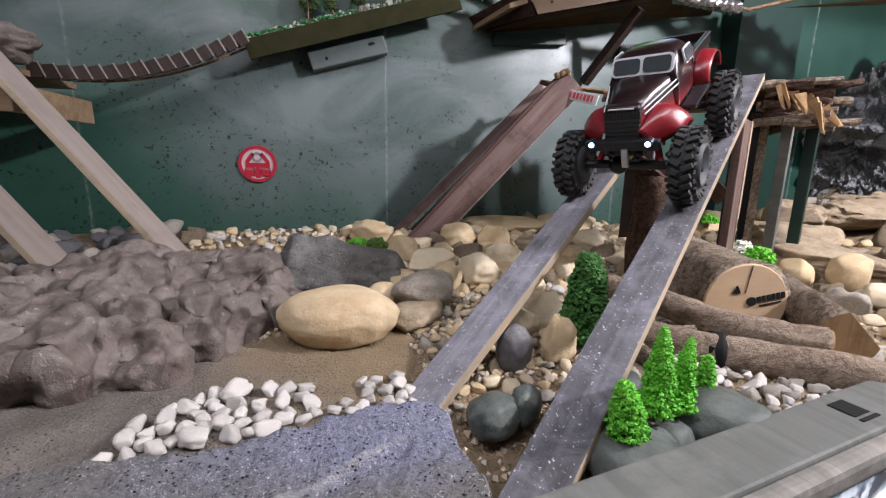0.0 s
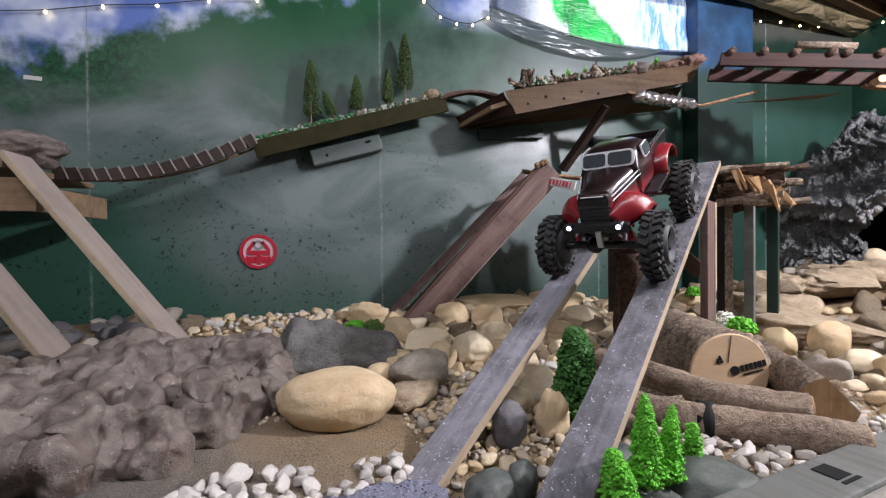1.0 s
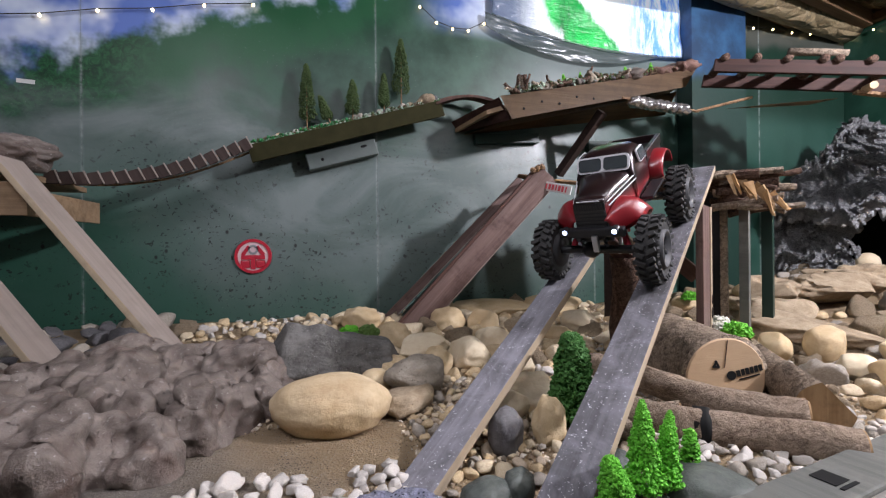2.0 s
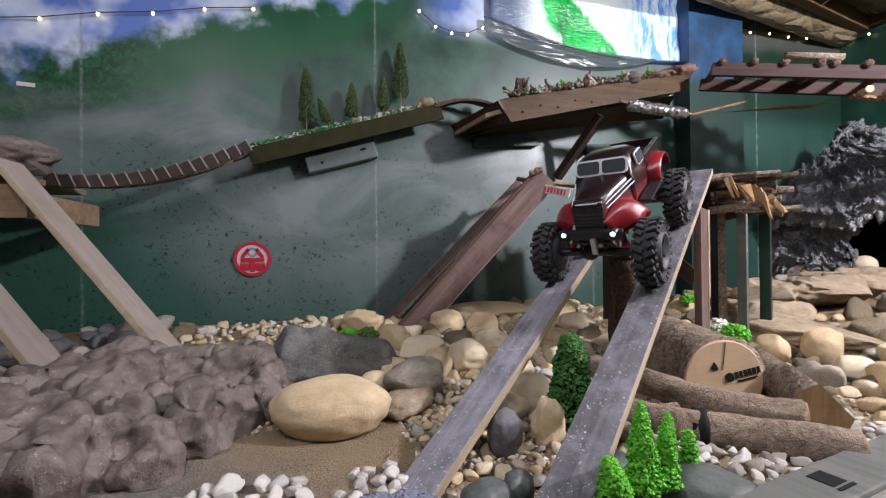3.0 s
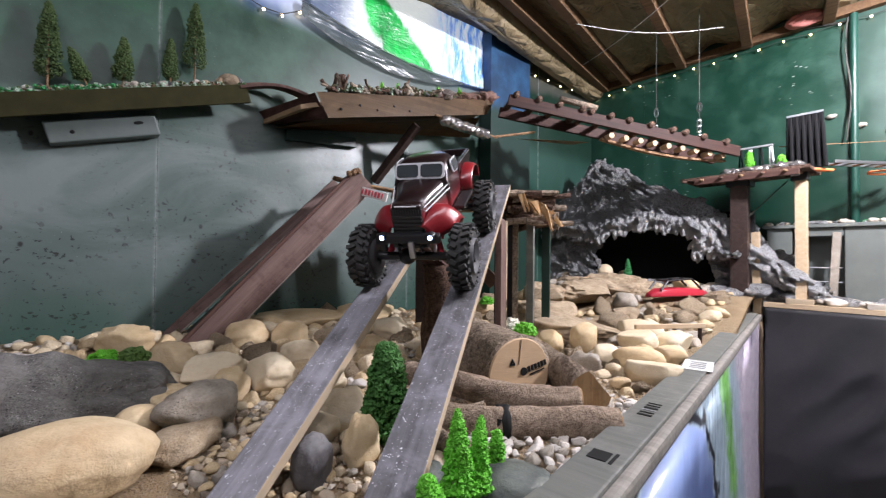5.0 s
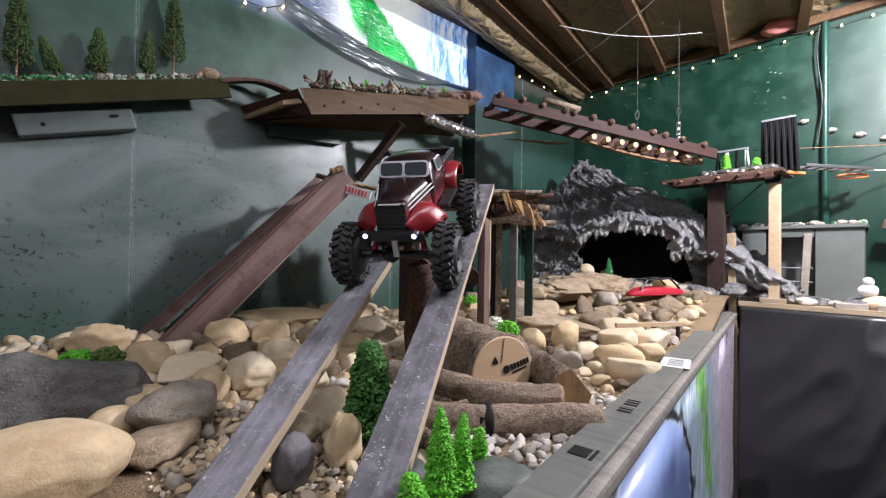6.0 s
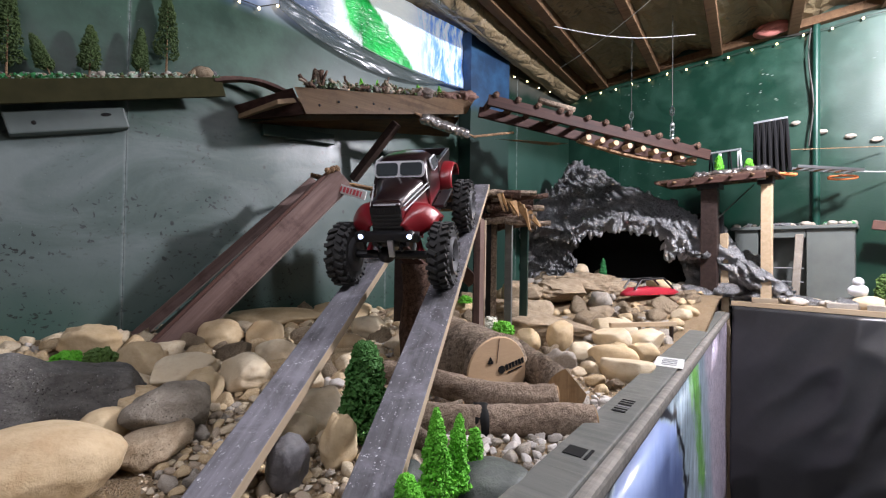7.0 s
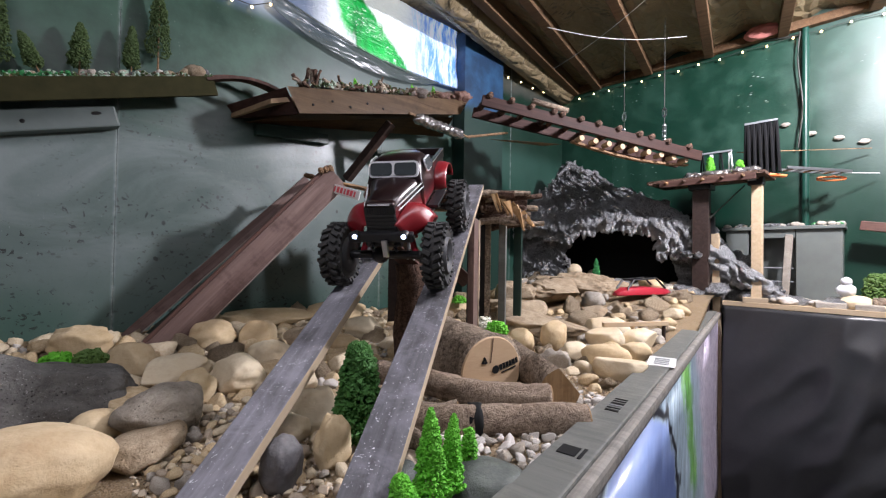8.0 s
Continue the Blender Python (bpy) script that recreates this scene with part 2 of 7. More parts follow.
M["cave"] = cave_paint()
M["plank"] = wood("grey_weathered_plank", (0.15, 0.145, 0.158), (0.33, 0.32, 0.355), 0.55, "Y", speck=1.0, stain=0.7)
M["plankdark"] = wood("dark_weathered_plank", (0.075, 0.073, 0.079), (0.19, 0.185, 0.20), 0.55, "Y", speck=1.0, stain=0.7)
M["edge"] = wood("raw_plank_edge", (0.36, 0.28, 0.19), (0.52, 0.42, 0.3), 0.7, "Y", stain=0.4)
M["leftplank"] = wood("pale_grey_brown_plank", (0.26, 0.21, 0.18), (0.36, 0.3, 0.26), 0.65, "Y", stain=0.2)
M["redboard"] = wood("red_brown_painted_board", (0.105, 0.062, 0.052), (0.255, 0.175, 0.155), 0.5, "Y", stain=0.85, stainc=(0.05, 0.026, 0.022))
M["darkboard"] = wood("dark_stained_board", (0.075, 0.036, 0.029), (0.155, 0.085, 0.068), 0.6, "Y", stain=0.4)
M["darkpost"] = wood("dark_brown_post", (0.024, 0.014, 0.012), (0.055, 0.035, 0.029), 0.65, "Z", stain=0.4)
M["ply"] = wood("brown_plywood", (0.28, 0.18, 0.10), (0.42, 0.29, 0.18), 0.55, "X", stain=0.5)
M["pine"] = wood("fresh_pine", (0.5, 0.37, 0.23), (0.64, 0.5, 0.34), 0.6, "Z", stain=0.1)
M["pinex"] = wood("fresh_pine_rail", (0.46, 0.34, 0.22), (0.6, 0.47, 0.32), 0.6, "Y", stain=0.15)
M["rail"] = wood("grey_painted_rail", (0.125, 0.13, 0.118), (0.205, 0.208, 0.19), 0.5, "X", stain=0.75, grain=0.8, stainc=(0.30, 0.295, 0.27))
M["railworn"] = wood("worn_rail_edge", (0.20, 0.185, 0.165), (0.36, 0.335, 0.30), 0.7, "X", stain=0.7, stainc=(0.10, 0.095, 0.085))
M["joist"] = wood("rough_joist", (0.10, 0.052, 0.025), (0.19, 0.112, 0.058), 0.8, "X", stain=0.5)
M["bark"] = bark("grey_brown_bark", (0.10, 0.074, 0.055), (0.36, 0.285, 0.215), 0.55)
M["bark_smooth"] = bark("smooth_brown_bark", (0.13, 0.09, 0.065), (0.34, 0.265, 0.20), 0.3)
M["cut"] = wood("cut_wood_face", (0.52, 0.36, 0.22), (0.62, 0.45, 0.29), 0.7, "X", stain=0.05, grain=0.5)
M["cutdark"] = wood("weathered_cut_face", (0.24, 0.135, 0.06), (0.47, 0.31, 0.165), 0.75, "Z", stain=0.8, stainc=(0.06, 0.035, 0.02))
M["twig"] = bark("warm_brown_twig", (0.16, 0.09, 0.05), (0.34, 0.22, 0.13), 0.5)
M["twigdark"] = bark("dark_brown_log", (0.055, 0.032, 0.025), (0.17, 0.108, 0.08), 0.6)
M["leaf_dark"] = plain("dark_green_foliage", (0.038, 0.13, 0.02), 0.75, var=0.85, scale=200)
M["leaf_bright"] = plain("bright_green_foliage", (0.13, 0.46, 0.03), 0.7, var=0.45, scale=260)
M["leaf_mid"] = plain("mid_green_foliage", (0.08, 0.15, 0.03), 0.7, var=0.4, scale=300)
M["leaf_olive"] = plain("olive_green_foliage", (0.05, 0.085, 0.022), 0.8, var=0.7, scale=300)
M["leaf_white"] = plain("white_flower_clusters", (0.75, 0.75, 0.66), 0.7, var=0.2, scale=300)
M["moss"] = plain("green_moss", (0.03, 0.2, 0.06), 0.8, var=0.4, scale=150)
M["rubber"] = plain("black_rubber", (0.04, 0.039, 0.038), 0.8, var=0.5, scale=120, bump=0.2)
M["blackpl"] = plain("black_plastic", (0.015, 0.015, 0.017), 0.4, var=0.2)
M["steel"] = plain("bright_steel", (0.62, 0.62, 0.64), 0.3, 1.0, var=0.1)
M["whitepl"] = plain("white_trim", (0.72, 0.72, 0.74), 0.35, var=0.05)
M["greypl"] = plain("grey_plastic", (0.22, 0.23, 0.24), 0.45, var=0.1)
M["red"] = plain("red_paint", (0.40, 0.022, 0.04), 0.3, var=0.1)
M["pink"] = plain("pink_red_letters", (0.6, 0.08, 0.1), 0.5, var=0.1)
M["orange"] = plain("orange_plastic", (0.75, 0.2, 0.06), 0.4, var=0.1)
M["ink"] = plain("black_ink", (0.012, 0.012, 0.012), 0.7, var=0.1, Specular_IOR_Level=0.15)
M["paper"] = plain("off_white_paper", (0.62, 0.62, 0.6), 0.7, var=0.08)
M["cloth"] = plain("black_cloth", (0.026, 0.026, 0.028), 0.34, var=0.4, scale=160, bump=0.3)
M["bulb"] = glow("warm_bulb", (1.0, 0.74, 0.38), 7.0)
M["headlight"] = glow("headlight", (0.5, 0.63, 1.0), 6.0)
M["wire"] = plain("dark_wire", (0.03, 0.03, 0.025), 0.5, var=0.1)
M["strap"] = plain("black_webbing", (0.012, 0.012, 0.013), 0.9, var=0.3, Specular_IOR_Level=0.1)
M["foil"] = plain("crumpled_silver_wrap", (0.35, 0.33, 0.32), 0.25, 0.8, var=0.4, scale=40, bump=0.8)
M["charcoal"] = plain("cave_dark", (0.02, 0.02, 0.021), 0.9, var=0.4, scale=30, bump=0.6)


# ---------------------------------------------------------------- mesh helpers
def mesh_of(name, bm, material, smooth=False):
    me = bpy.data.meshes.new(name)
    bm.to_mesh(me)
    bm.free()
    for m in material if isinstance(material, (list, tuple)) else [material]:
        me.materials.append(m)
    if smooth:
        for p in me.polygons:
            p.use_smooth = True
    return me


def part(name, bm, material, parent, label="", smooth=False, m=None):
    ob = new(name, mesh_of(name, bm, material, smooth))
    ob.parent = parent
    if m is not None:
        ob.matrix_local = m
    return tagged(ob, label) if label else ob


def thing(name, label, category, m=None, group=""):
    ob = new(name)
    ob.empty_display_size = 0.05
    if m is not None:
        ob.matrix_world = m
    return tagged(ob, label, category, group)


def solo(name, bm, material, label, category, m=None, group="", kind="", smooth=False):
    ob = new(name, mesh_of(name, bm, material, smooth))
    if m is not None:
        ob.matrix_world = m
    return tagged(ob, label, category, group, kind)


def box(bm, sx, sy, sz, m=None, bevel=0.0):
    geo = bmesh.ops.create_cube(bm, size=1.0)["verts"]
    bmesh.ops.scale(bm, vec=(sx, sy, sz), verts=geo)
    if bevel:
        edges = list({e for v in geo for e in v.link_edges})
        out = bmesh.ops.bevel(bm, geom=edges, offset=bevel, segments=2, affect="EDGES", profile=0.6)
        geo = list({v for f in out["faces"] for v in f.verts} | {v for v in geo if v.is_valid})
    if m is not None:
        bmesh.ops.transform(bm, matrix=m, verts=geo)
    return geo


def boxed(sx, sy, sz, m=None, bevel=0.0):
    bm = bmesh.new()
    box(bm, sx, sy, sz, m, bevel)
    return bm


def along(a, b, up=(0, 0, 1), at=0.5):
    """A frame at a point between a and b: y runs from a to b, z near up."""
    a, b = Vector(a), Vector(b)
    y = (b - a).normalized()
    x = y.cross(Vector(up)).normalized()
    z = x.cross(y)
    m = Matrix((x, y, z)).transposed().to_4x4()
    m.translation = a.lerp(b, at)
    return m


def tube(bm, a, b, r0, r1=None, seg=12, wobble=0.0, rings=2, seed=0):
    """A tapered round bar from a to b, with closed ends."""
    a, b = Vector(a), Vector(b)
    r1 = r0 if r1 is None else r1
    m = along(a, b, (0, 0, 1) if abs((b - a).normalized().z) < 0.95 else (0, 1, 0), 0)
    length, loops = (b - a).length, []
    for i in range(rings + 1):
        f = i / rings
        r, loop = r0 + (r1 - r0) * f, []
        bend = Vector((noise.noise((seed, f * 2.2, 0)), 0, noise.noise((seed, f * 2.2, 9)))) * wobble * 1.5 * (1 if rings > 2 else 0)
        for k in range(seg):
            t = 2 * math.pi * k / seg
            rr = r * (1 + wobble / max(r, 1e-4) * 0.8 * noise.noise((seed + math.cos(t), f * length * 18, math.sin(t))))
            loop.append(bm.verts.new(m @ (Vector((math.cos(t) * rr, f * length, math.sin(t) * rr)) + bend)))
        loops.append(loop)
    for p, q in zip(loops, loops[1:]):
        for k in range(seg):
            bm.faces.new((p[k], p[(k + 1) % seg], q[(k + 1) % seg], q[k]))
    bm.faces.new(loops[0][::-1]), bm.faces.new(loops[-1])
    return bm


def tubed(*args, **kw):
    bm = tube(bmesh.new(), *args, **kw)
    bmesh.ops.recalc_face_normals(bm, faces=bm.faces)
    return bm


def lathe(profile, seg=32, axis="X"):
    """A closed ring from (radius, offset) pairs, turned about an axis."""
    bm, loops = bmesh.new(), []
    for k in range(seg):
        t = 2 * math.pi * k / seg
        loops.append([bm.verts.new((o, r * math.cos(t), r * math.sin(t)) if axis == "X" else (r * math.cos(t), r * math.sin(t), o)) for r, o in profile])
    n = len(profile)
    for k in range(seg):
        p, q = loops[k], loops[(k + 1) % seg]
        for i in range(n):
            bm.faces.new((p[i], p[(i + 1) % n], q[(i + 1) % n], q[i]))
    bmesh.ops.recalc_face_normals(bm, faces=bm.faces)
    return bm


def blob(rx, ry, rz, seed=0, rough=0.12, freq=1.3, sub=4, flat=0.0, boxy=0.0, crease=0.0, bm=None, m=None, cuts=0):
    """A weathered stone: a ball pulled towards a box, with swellings, creases and a flattened foot."""
    bm = bm or bmesh.new()
    geo = bmesh.ops.create_icosphere(bm, subdivisions=sub, radius=1.0)["verts"]
    off = Vector((seed * 7.31, seed * 3.17, seed * 5.73))
    chips = random.Random(seed * 13 + 5)
    planes = [(Vector((chips.gauss(0, 1), chips.gauss(0, 1), chips.gauss(0, 1))).normalized(), chips.uniform(0.56, 0.88)) for _ in range(cuts)]
    for v in geo:
        c = v.co.normalized()
        if boxy:
            k = max(abs(c.x), abs(c.y), abs(c.z))
            c = c.lerp(c / k, boxy)
        u = v.co.normalized()
        d = 1 + rough * (noise.noise(u * freq + off) + 0.45 * noise.noise(u * freq * 2.3 + off) + 0.2 * noise.noise(u * freq * 5.1 + off))
        if crease:
            d += crease * (0.5 - 1.9 * (0.34 - min(0.34, abs(noise.noise(u * 2.1 + off)) * 1.5)) - 0.9 * max(0.0, 0.2 - abs(noise.noise(u * 4.3 + off))))
        c = c * d
        for pn, pd in planes:
            over = c.dot(pn) - pd
            if over > 0:
                c = c - pn * over * 0.95
        if flat and c.z < -flat:
            c.z = -flat - (c.z + flat) * -0.15
        v.co = Vector((c.x * rx, c.y * ry, c.z * rz))
    if m is not None:
        bmesh.ops.transform(bm, matrix=m, verts=geo)
    return bm


def clumps(name, points, material, parent=None, squash=1.0, rings=1):
    """Foliage: a small jagged tuft at each (place, size)."""
    base = [(1, 0, 0), (-1, 0, 0), (0, 1, 0), (0, -1, 0), (0, 0, 1), (0, 0, -1)]
    tris = [(0, 2, 4), (2, 1, 4), (1, 3, 4), (3, 0, 4), (2, 0, 5), (1, 2, 5), (3, 1, 5), (0, 3, 5)]
    vs, fs = [], []
    for p, r in points:
        k = len(vs)
        q = Euler((random.uniform(0, 6), random.uniform(0, 6), random.uniform(0, 6))).to_matrix()
        for b in base:
            vs.append(Vector(p) + q @ (Vector(b) * r * random.uniform(0.45, 1.35)))
        fs += [(a + k, b + k, c + k) for a, b, c in tris]
    me = bpy.data.meshes.new(name)
    me.from_pydata(vs, [], fs)
    me.materials.append(material)
    ob = new(name, me)
    if parent:
        ob.parent = parent
    return ob


def sweep(bm, pts, ring, up=(0, 0, 1)):
    """One skin that carries a ring of (side, height) offsets along points."""
    pts = [Vector(p) for p in pts]
    loops = []
    for k, p in enumerate(pts):
        m = along(pts[max(0, k - 1)], pts[min(len(pts) - 1, k + 1)], up)
        loops.append([bm.verts.new(p + m.to_3x3() @ Vector((u, 0, w))) for u, w in ring])
    n = len(ring)
    for a, b in zip(loops, loops[1:]):
        for i in range(n):
            bm.faces.new((a[i], a[(i + 1) % n], b[(i + 1) % n], b[i]))
    bm.faces.new(loops[0]), bm.faces.new(loops[-1])
    bmesh.ops.recalc_face_normals(bm, faces=bm.faces)
    return bm


def cord(bm, pts, r, seg=6):
    return sweep(bm, pts, [(r * math.cos(2 * math.pi * k / seg), r * math.sin(2 * math.pi * k / seg)) for k in range(seg)])


def strips(bm, pts, w, t, up=(0, 0, 1)):
    """A flat band that follows points."""
    return sweep(bm, pts, [(-w / 2, -t / 2), (w / 2, -t / 2), (w / 2, t / 2), (-w / 2, t / 2)], up)


# ---------------------------------------------------------------- the setting
WALL_Y, WALL_X, CEIL = 2.0, 3.2, 2.69


def mural_left():
    """Airbrushed wall: grey mist below, green hills, blue and white sky at the top, black flecks."""
    n = Net("airbrushed_mural")
    x, y, z = n.xyz()
    big = n.noise(1.7, 4, 0.55)
    mid = n.noise(5.0, 4, 0.6)
    fine = n.noise(60, 4, 0.6)
    warpz = n.calc("MULTIPLY_ADD", n.calc("SUBTRACT", big, 0.5), 0.7, z)
    grey = n.mix(n.ramp(big, (0.3, 0.0), (0.7, 1.0)), (0.05, 0.082, 0.071), (0.105, 0.14, 0.131))
    dark = n.mix(mid, (0.016, 0.08, 0.05), (0.06, 0.15, 0.11))
    lowleft = n.calc("MULTIPLY", n.step(n.calc("MULTIPLY", n.calc("ADD", x, n.calc("MULTIPLY", mid, 0.5)), -1.0), 0.35, 1.25), n.step(n.calc("MULTIPLY", z, -1.0), -1.75, -1.25))
    col = n.mix(lowleft, grey, dark)
    low = n.calc("MULTIPLY", n.step(n.calc("MULTIPLY", warpz, -1.0), -1.2, -0.85), 0.6)
    col = n.mix(low, col, (0.02, 0.075, 0.05))
    hills = n.mix(n.ramp(mid, (0.38, 0.0), (0.66, 1.0)), (0.004, 0.036, 0.017), (0.035, 0.10, 0.06))
    up = n.calc("MULTIPLY", n.step(warpz, 1.6, 1.9), n.step(n.calc("MULTIPLY", x, -1.0), -1.1, -0.5))
    col = n.mix(n.calc("MULTIPLY", up, 0.85), col, hills)
    line = n.calc("MULTIPLY_ADD", x, 0.34, 2.46)
    rise = n.calc("SUBTRACT", n.calc("MULTIPLY_ADD", n.calc("SUBTRACT", mid, 0.5), 0.45, z), line)
    band = n.calc("MULTIPLY", n.step(rise, -0.32, -0.1), n.step(n.calc("MULTIPLY", x, -1.0), -0.35, 0.1))
    foliage = n.ramp(n.noise(34, 5, 0.75, None, 0.8), (0.42, (0.004, 0.03, 0.012)), (0.56, (0.012, 0.09, 0.03)), (0.72, (0.05, 0.15, 0.06)))
    col = n.mix(n.calc("MULTIPLY", band, 0.92), col, n.mix(n.step(n.calc("MULTIPLY", n.calc("MULTIPLY_ADD", mid, 0.5, x), -1.0), 0.55, 1.0), n.mix(big, (0.006, 0.06, 0.02), (0.018, 0.12, 0.045)), foliage))
    sky = n.mix(n.ramp(n.noise(4.5, 3, 0.5), (0.42, 0.0), (0.62, 1.0)), (0.12, 0.2, 0.55), (0.62, 0.7, 0.86))
    above = n.step(rise, -0.03, 0.08)
    right = n.calc("MULTIPLY", n.step(z, 2.28, 2.42), n.step(x, 0.15, 0.45))
    col = n.mix(n.calc("MAXIMUM", above, right), col, sky)
    far = n.step(x, 2.15, 2.3)
    hill2 = n.mix(n.step(n.calc("MULTIPLY_ADD", n.noise(3.0, 2), 0.2, z), 2.55, 2.62), (0.004, 0.024, 0.014), (0.06, 0.065, 0.055))
    col = n.mix(far, col, hill2)
    blot = n.ramp(n.noise(52, 3, 0.6, n.stretch(0.9, 1, 1.0, False), 0.8), (0.615, 0.0), (0.635, 1.0))
    spat = n.ramp(n.voronoi(44, n.stretch(0.6, 1, 1.0, False)), (0.16, 1.0), (0.22, 0.0))
    where = n.ramp(n.noise(2.6, 4, 0.65), (0.42, 0.0), (0.54, 1.0))
    fleck = n.calc("MULTIPLY", n.calc("MAXIMUM", blot, n.calc("MULTIPLY", spat, n.ramp(n.noise(13, 2), (0.5, 0.0), (0.56, 1.0)))), where)
    fleck = n.calc("MULTIPLY", fleck, n.step(n.calc("MULTIPLY", z, -1.0), -1.9, -1.6))
    col = n.mix(n.calc("MULTIPLY", fleck, 0.9), col, (0.010, 0.012, 0.011))
    lone = n.calc("MULTIPLY", n.ramp(n.voronoi(8, n.stretch(1.2, 1, 0.9, False)), (0.05, 1.0), (0.09, 0.0)), n.step(n.calc("MULTIPLY", z, -1.0), -1.85, -1.7))
    col = n.mix(lone, col, (0.015, 0.018, 0.017))
    mist = n.calc("MULTIPLY", n.ramp(n.noise(2.1, 5, 0.6, n.stretch(0.8, 1, 1.3, False), 0.8), (0.46, 0.0), (0.68, 0.75)), n.calc("MULTIPLY", n.calc("MULTIPLY", n.step(n.calc("MULTIPLY", z, -1.0), -2.05, -1.7), n.step(z, 0.95, 1.3)), n.step(n.calc("MULTIPLY", x, -1.0), -1.5, -1.1)))
    corner = n.calc("MULTIPLY", n.step(x, 0.9, 1.5), n.step(n.calc("MULTIPLY", z, -1.0), -2.1, -1.95))
    col = n.mix(n.calc("MULTIPLY", corner, 0.85), col, n.mix(mid, (0.010, 0.045, 0.030), (0.035, 0.09, 0.07)))
    col = n.mix(mist, col, (0.195, 0.228, 0.224))
    sx = n.calc("ABSOLUTE", n.calc("SUBTRACT", n.calc("FRACT", n.calc("MULTIPLY_ADD", x, 1 / 1.22, 10.5)), 0.5))
    seam = n.calc("MULTIPLY", n.ramp(sx, (0.0, 1.0), (0.006, 0.0)), n.ramp(n.noise(30, 4, 0.7), (0.35, 0.0), (0.6, 0.75)))
    col = n.mix(seam, col, (0.30, 0.34, 0.33))
    scuff = n.calc("MULTIPLY", n.ramp(n.noise(120, 4, 0.7, n.stretch(1, 1, 0.7, False)), (0.64, 0.0), (0.69, 0.55)), n.ramp(n.noise(3.5, 4, 0.7), (0.5, 0.0), (0.6, 1.0)))
    col = n.mix(scuff, col, (0.36, 0.42, 0.39))
    n.bump(n.calc("MULTIPLY_ADD", n.noise(14, 4, 0.6), 2.0, fine), 0.12, 0.004)
    return n.end(col, n.ramp(mid, (0.3, 0.33), (0.7, 0.5)))


def mural_right():
    """Glossy green wall with lighter mist to one side."""
    n = Net("green_gloss_wall")
    x, y, z = n.xyz()
    big, mid, fine = n.noise(1.6, 4, 0.6), n.noise(6, 4, 0.6), n.noise(70, 4, 0.6)
    col = n.mix(big, (0.002, 0.018, 0.011), (0.006, 0.040, 0.023))
    col = n.mix(n.calc("MULTIPLY", n.ramp(mid, (0.45, 0.0), (0.7, 0.5)), n.step(z, 1.5, 2.2)), col, (0.02, 0.075, 0.048))
    mist = n.calc("MULTIPLY", n.step(n.calc("MULTIPLY", n.calc("MULTIPLY_ADD", big, 0.5, y), -1.0), -0.75, 0.15), n.step(n.calc("MULTIPLY_ADD", mid, 0.3, z), 1.45, 2.35))
    col = n.mix(n.calc("MULTIPLY", mist, 0.85), col, (0.105, 0.14, 0.128))
    cloud = n.calc("MULTIPLY", n.ramp(n.noise(2.4, 5, 0.62, None, 0.7), (0.5, 0.0), (0.7, 0.5)), n.step(z, 1.4, 2.0))
    col = n.mix(cloud, col, (0.035, 0.095, 0.066))
    marks = n.ramp(n.voronoi(16, n.stretch(1, 1, 2.6, False)), (0.08, 1.0), (0.15, 0.0))
    marks = n.calc("MULTIPLY", marks, n.ramp(n.noise(2.3, 3), (0.55, 0.0), (0.62, 0.5)))
    col = n.mix(marks, col, (0.5, 0.55, 0.5))
    n.bump(n.calc("MULTIPLY_ADD", mid, 1.5, fine), 0.2, 0.004)
    return n.end(col, n.ramp(mid, (0.3, 0.3), (0.7, 0.5)))


M["mural"] = mural_left()
M["greenwall"] = mural_right()
M["plaster"] = plain("grey_room_wall", (0.10, 0.10, 0.10), 0.8, var=0.1, scale=20)
M["concrete"] = stone("concrete_floor", (0.10, 0.10, 0.095), (0.14, 0.135, 0.13), (0.09, 0.085, 0.08), 0.8, 3, bump=0.2)


def insulation():
    n = Net("brown_paper_insulation")
    w = n.noise(9, 4, 0.6, None, 1.5)
    c = n.voronoi(5, n.stretch(1, 2.5, 1, False), "DISTANCE_TO_EDGE")
    col = n.mix(w, (0.19, 0.14, 0.075), (0.35, 0.27, 0.155))
    marks = n.ramp(n.noise(38, 2, 0.6, n.stretch(1, 0.35, 1, False)), (0.56, 0.0), (0.6, 1.0))
    marks = n.calc("MULTIPLY", marks, n.ramp(n.noise(2.0, 1), (0.5, 0.0), (0.55, 0.55)))
    col = n.mix(marks, col, (0.06, 0.05, 0.035))
    n.bump(n.calc("MULTIPLY_ADD", c, 2.0, w), 0.9, 0.03)
    return n.end(col, 0.55)


M["insul"] = insulation()


def slab_wall(name, x0, x1, y0, y1, z0, z1, material, label=""):
    return solo(name, boxed(x1 - x0, y1 - y0, z1 - z0, pose((x0 + x1) / 2, (y0 + y1) / 2, (z0 + z1) / 2)), material, label or "plain painted room wall", "wall", kind="structure")


def world_box(name, x0, x1, y0, y1, z0, z1, material, label, category, kind="structure"):
    """A box whose own coordinates are the world's."""
    bm = bmesh.new()
    box(bm, x1 - x0, y1 - y0, z1 - z0, pose((x0 + x1) / 2, (y0 + y1) / 2, (z0 + z1) / 2))
    return solo(name, bm, material, label, category, kind=kind)


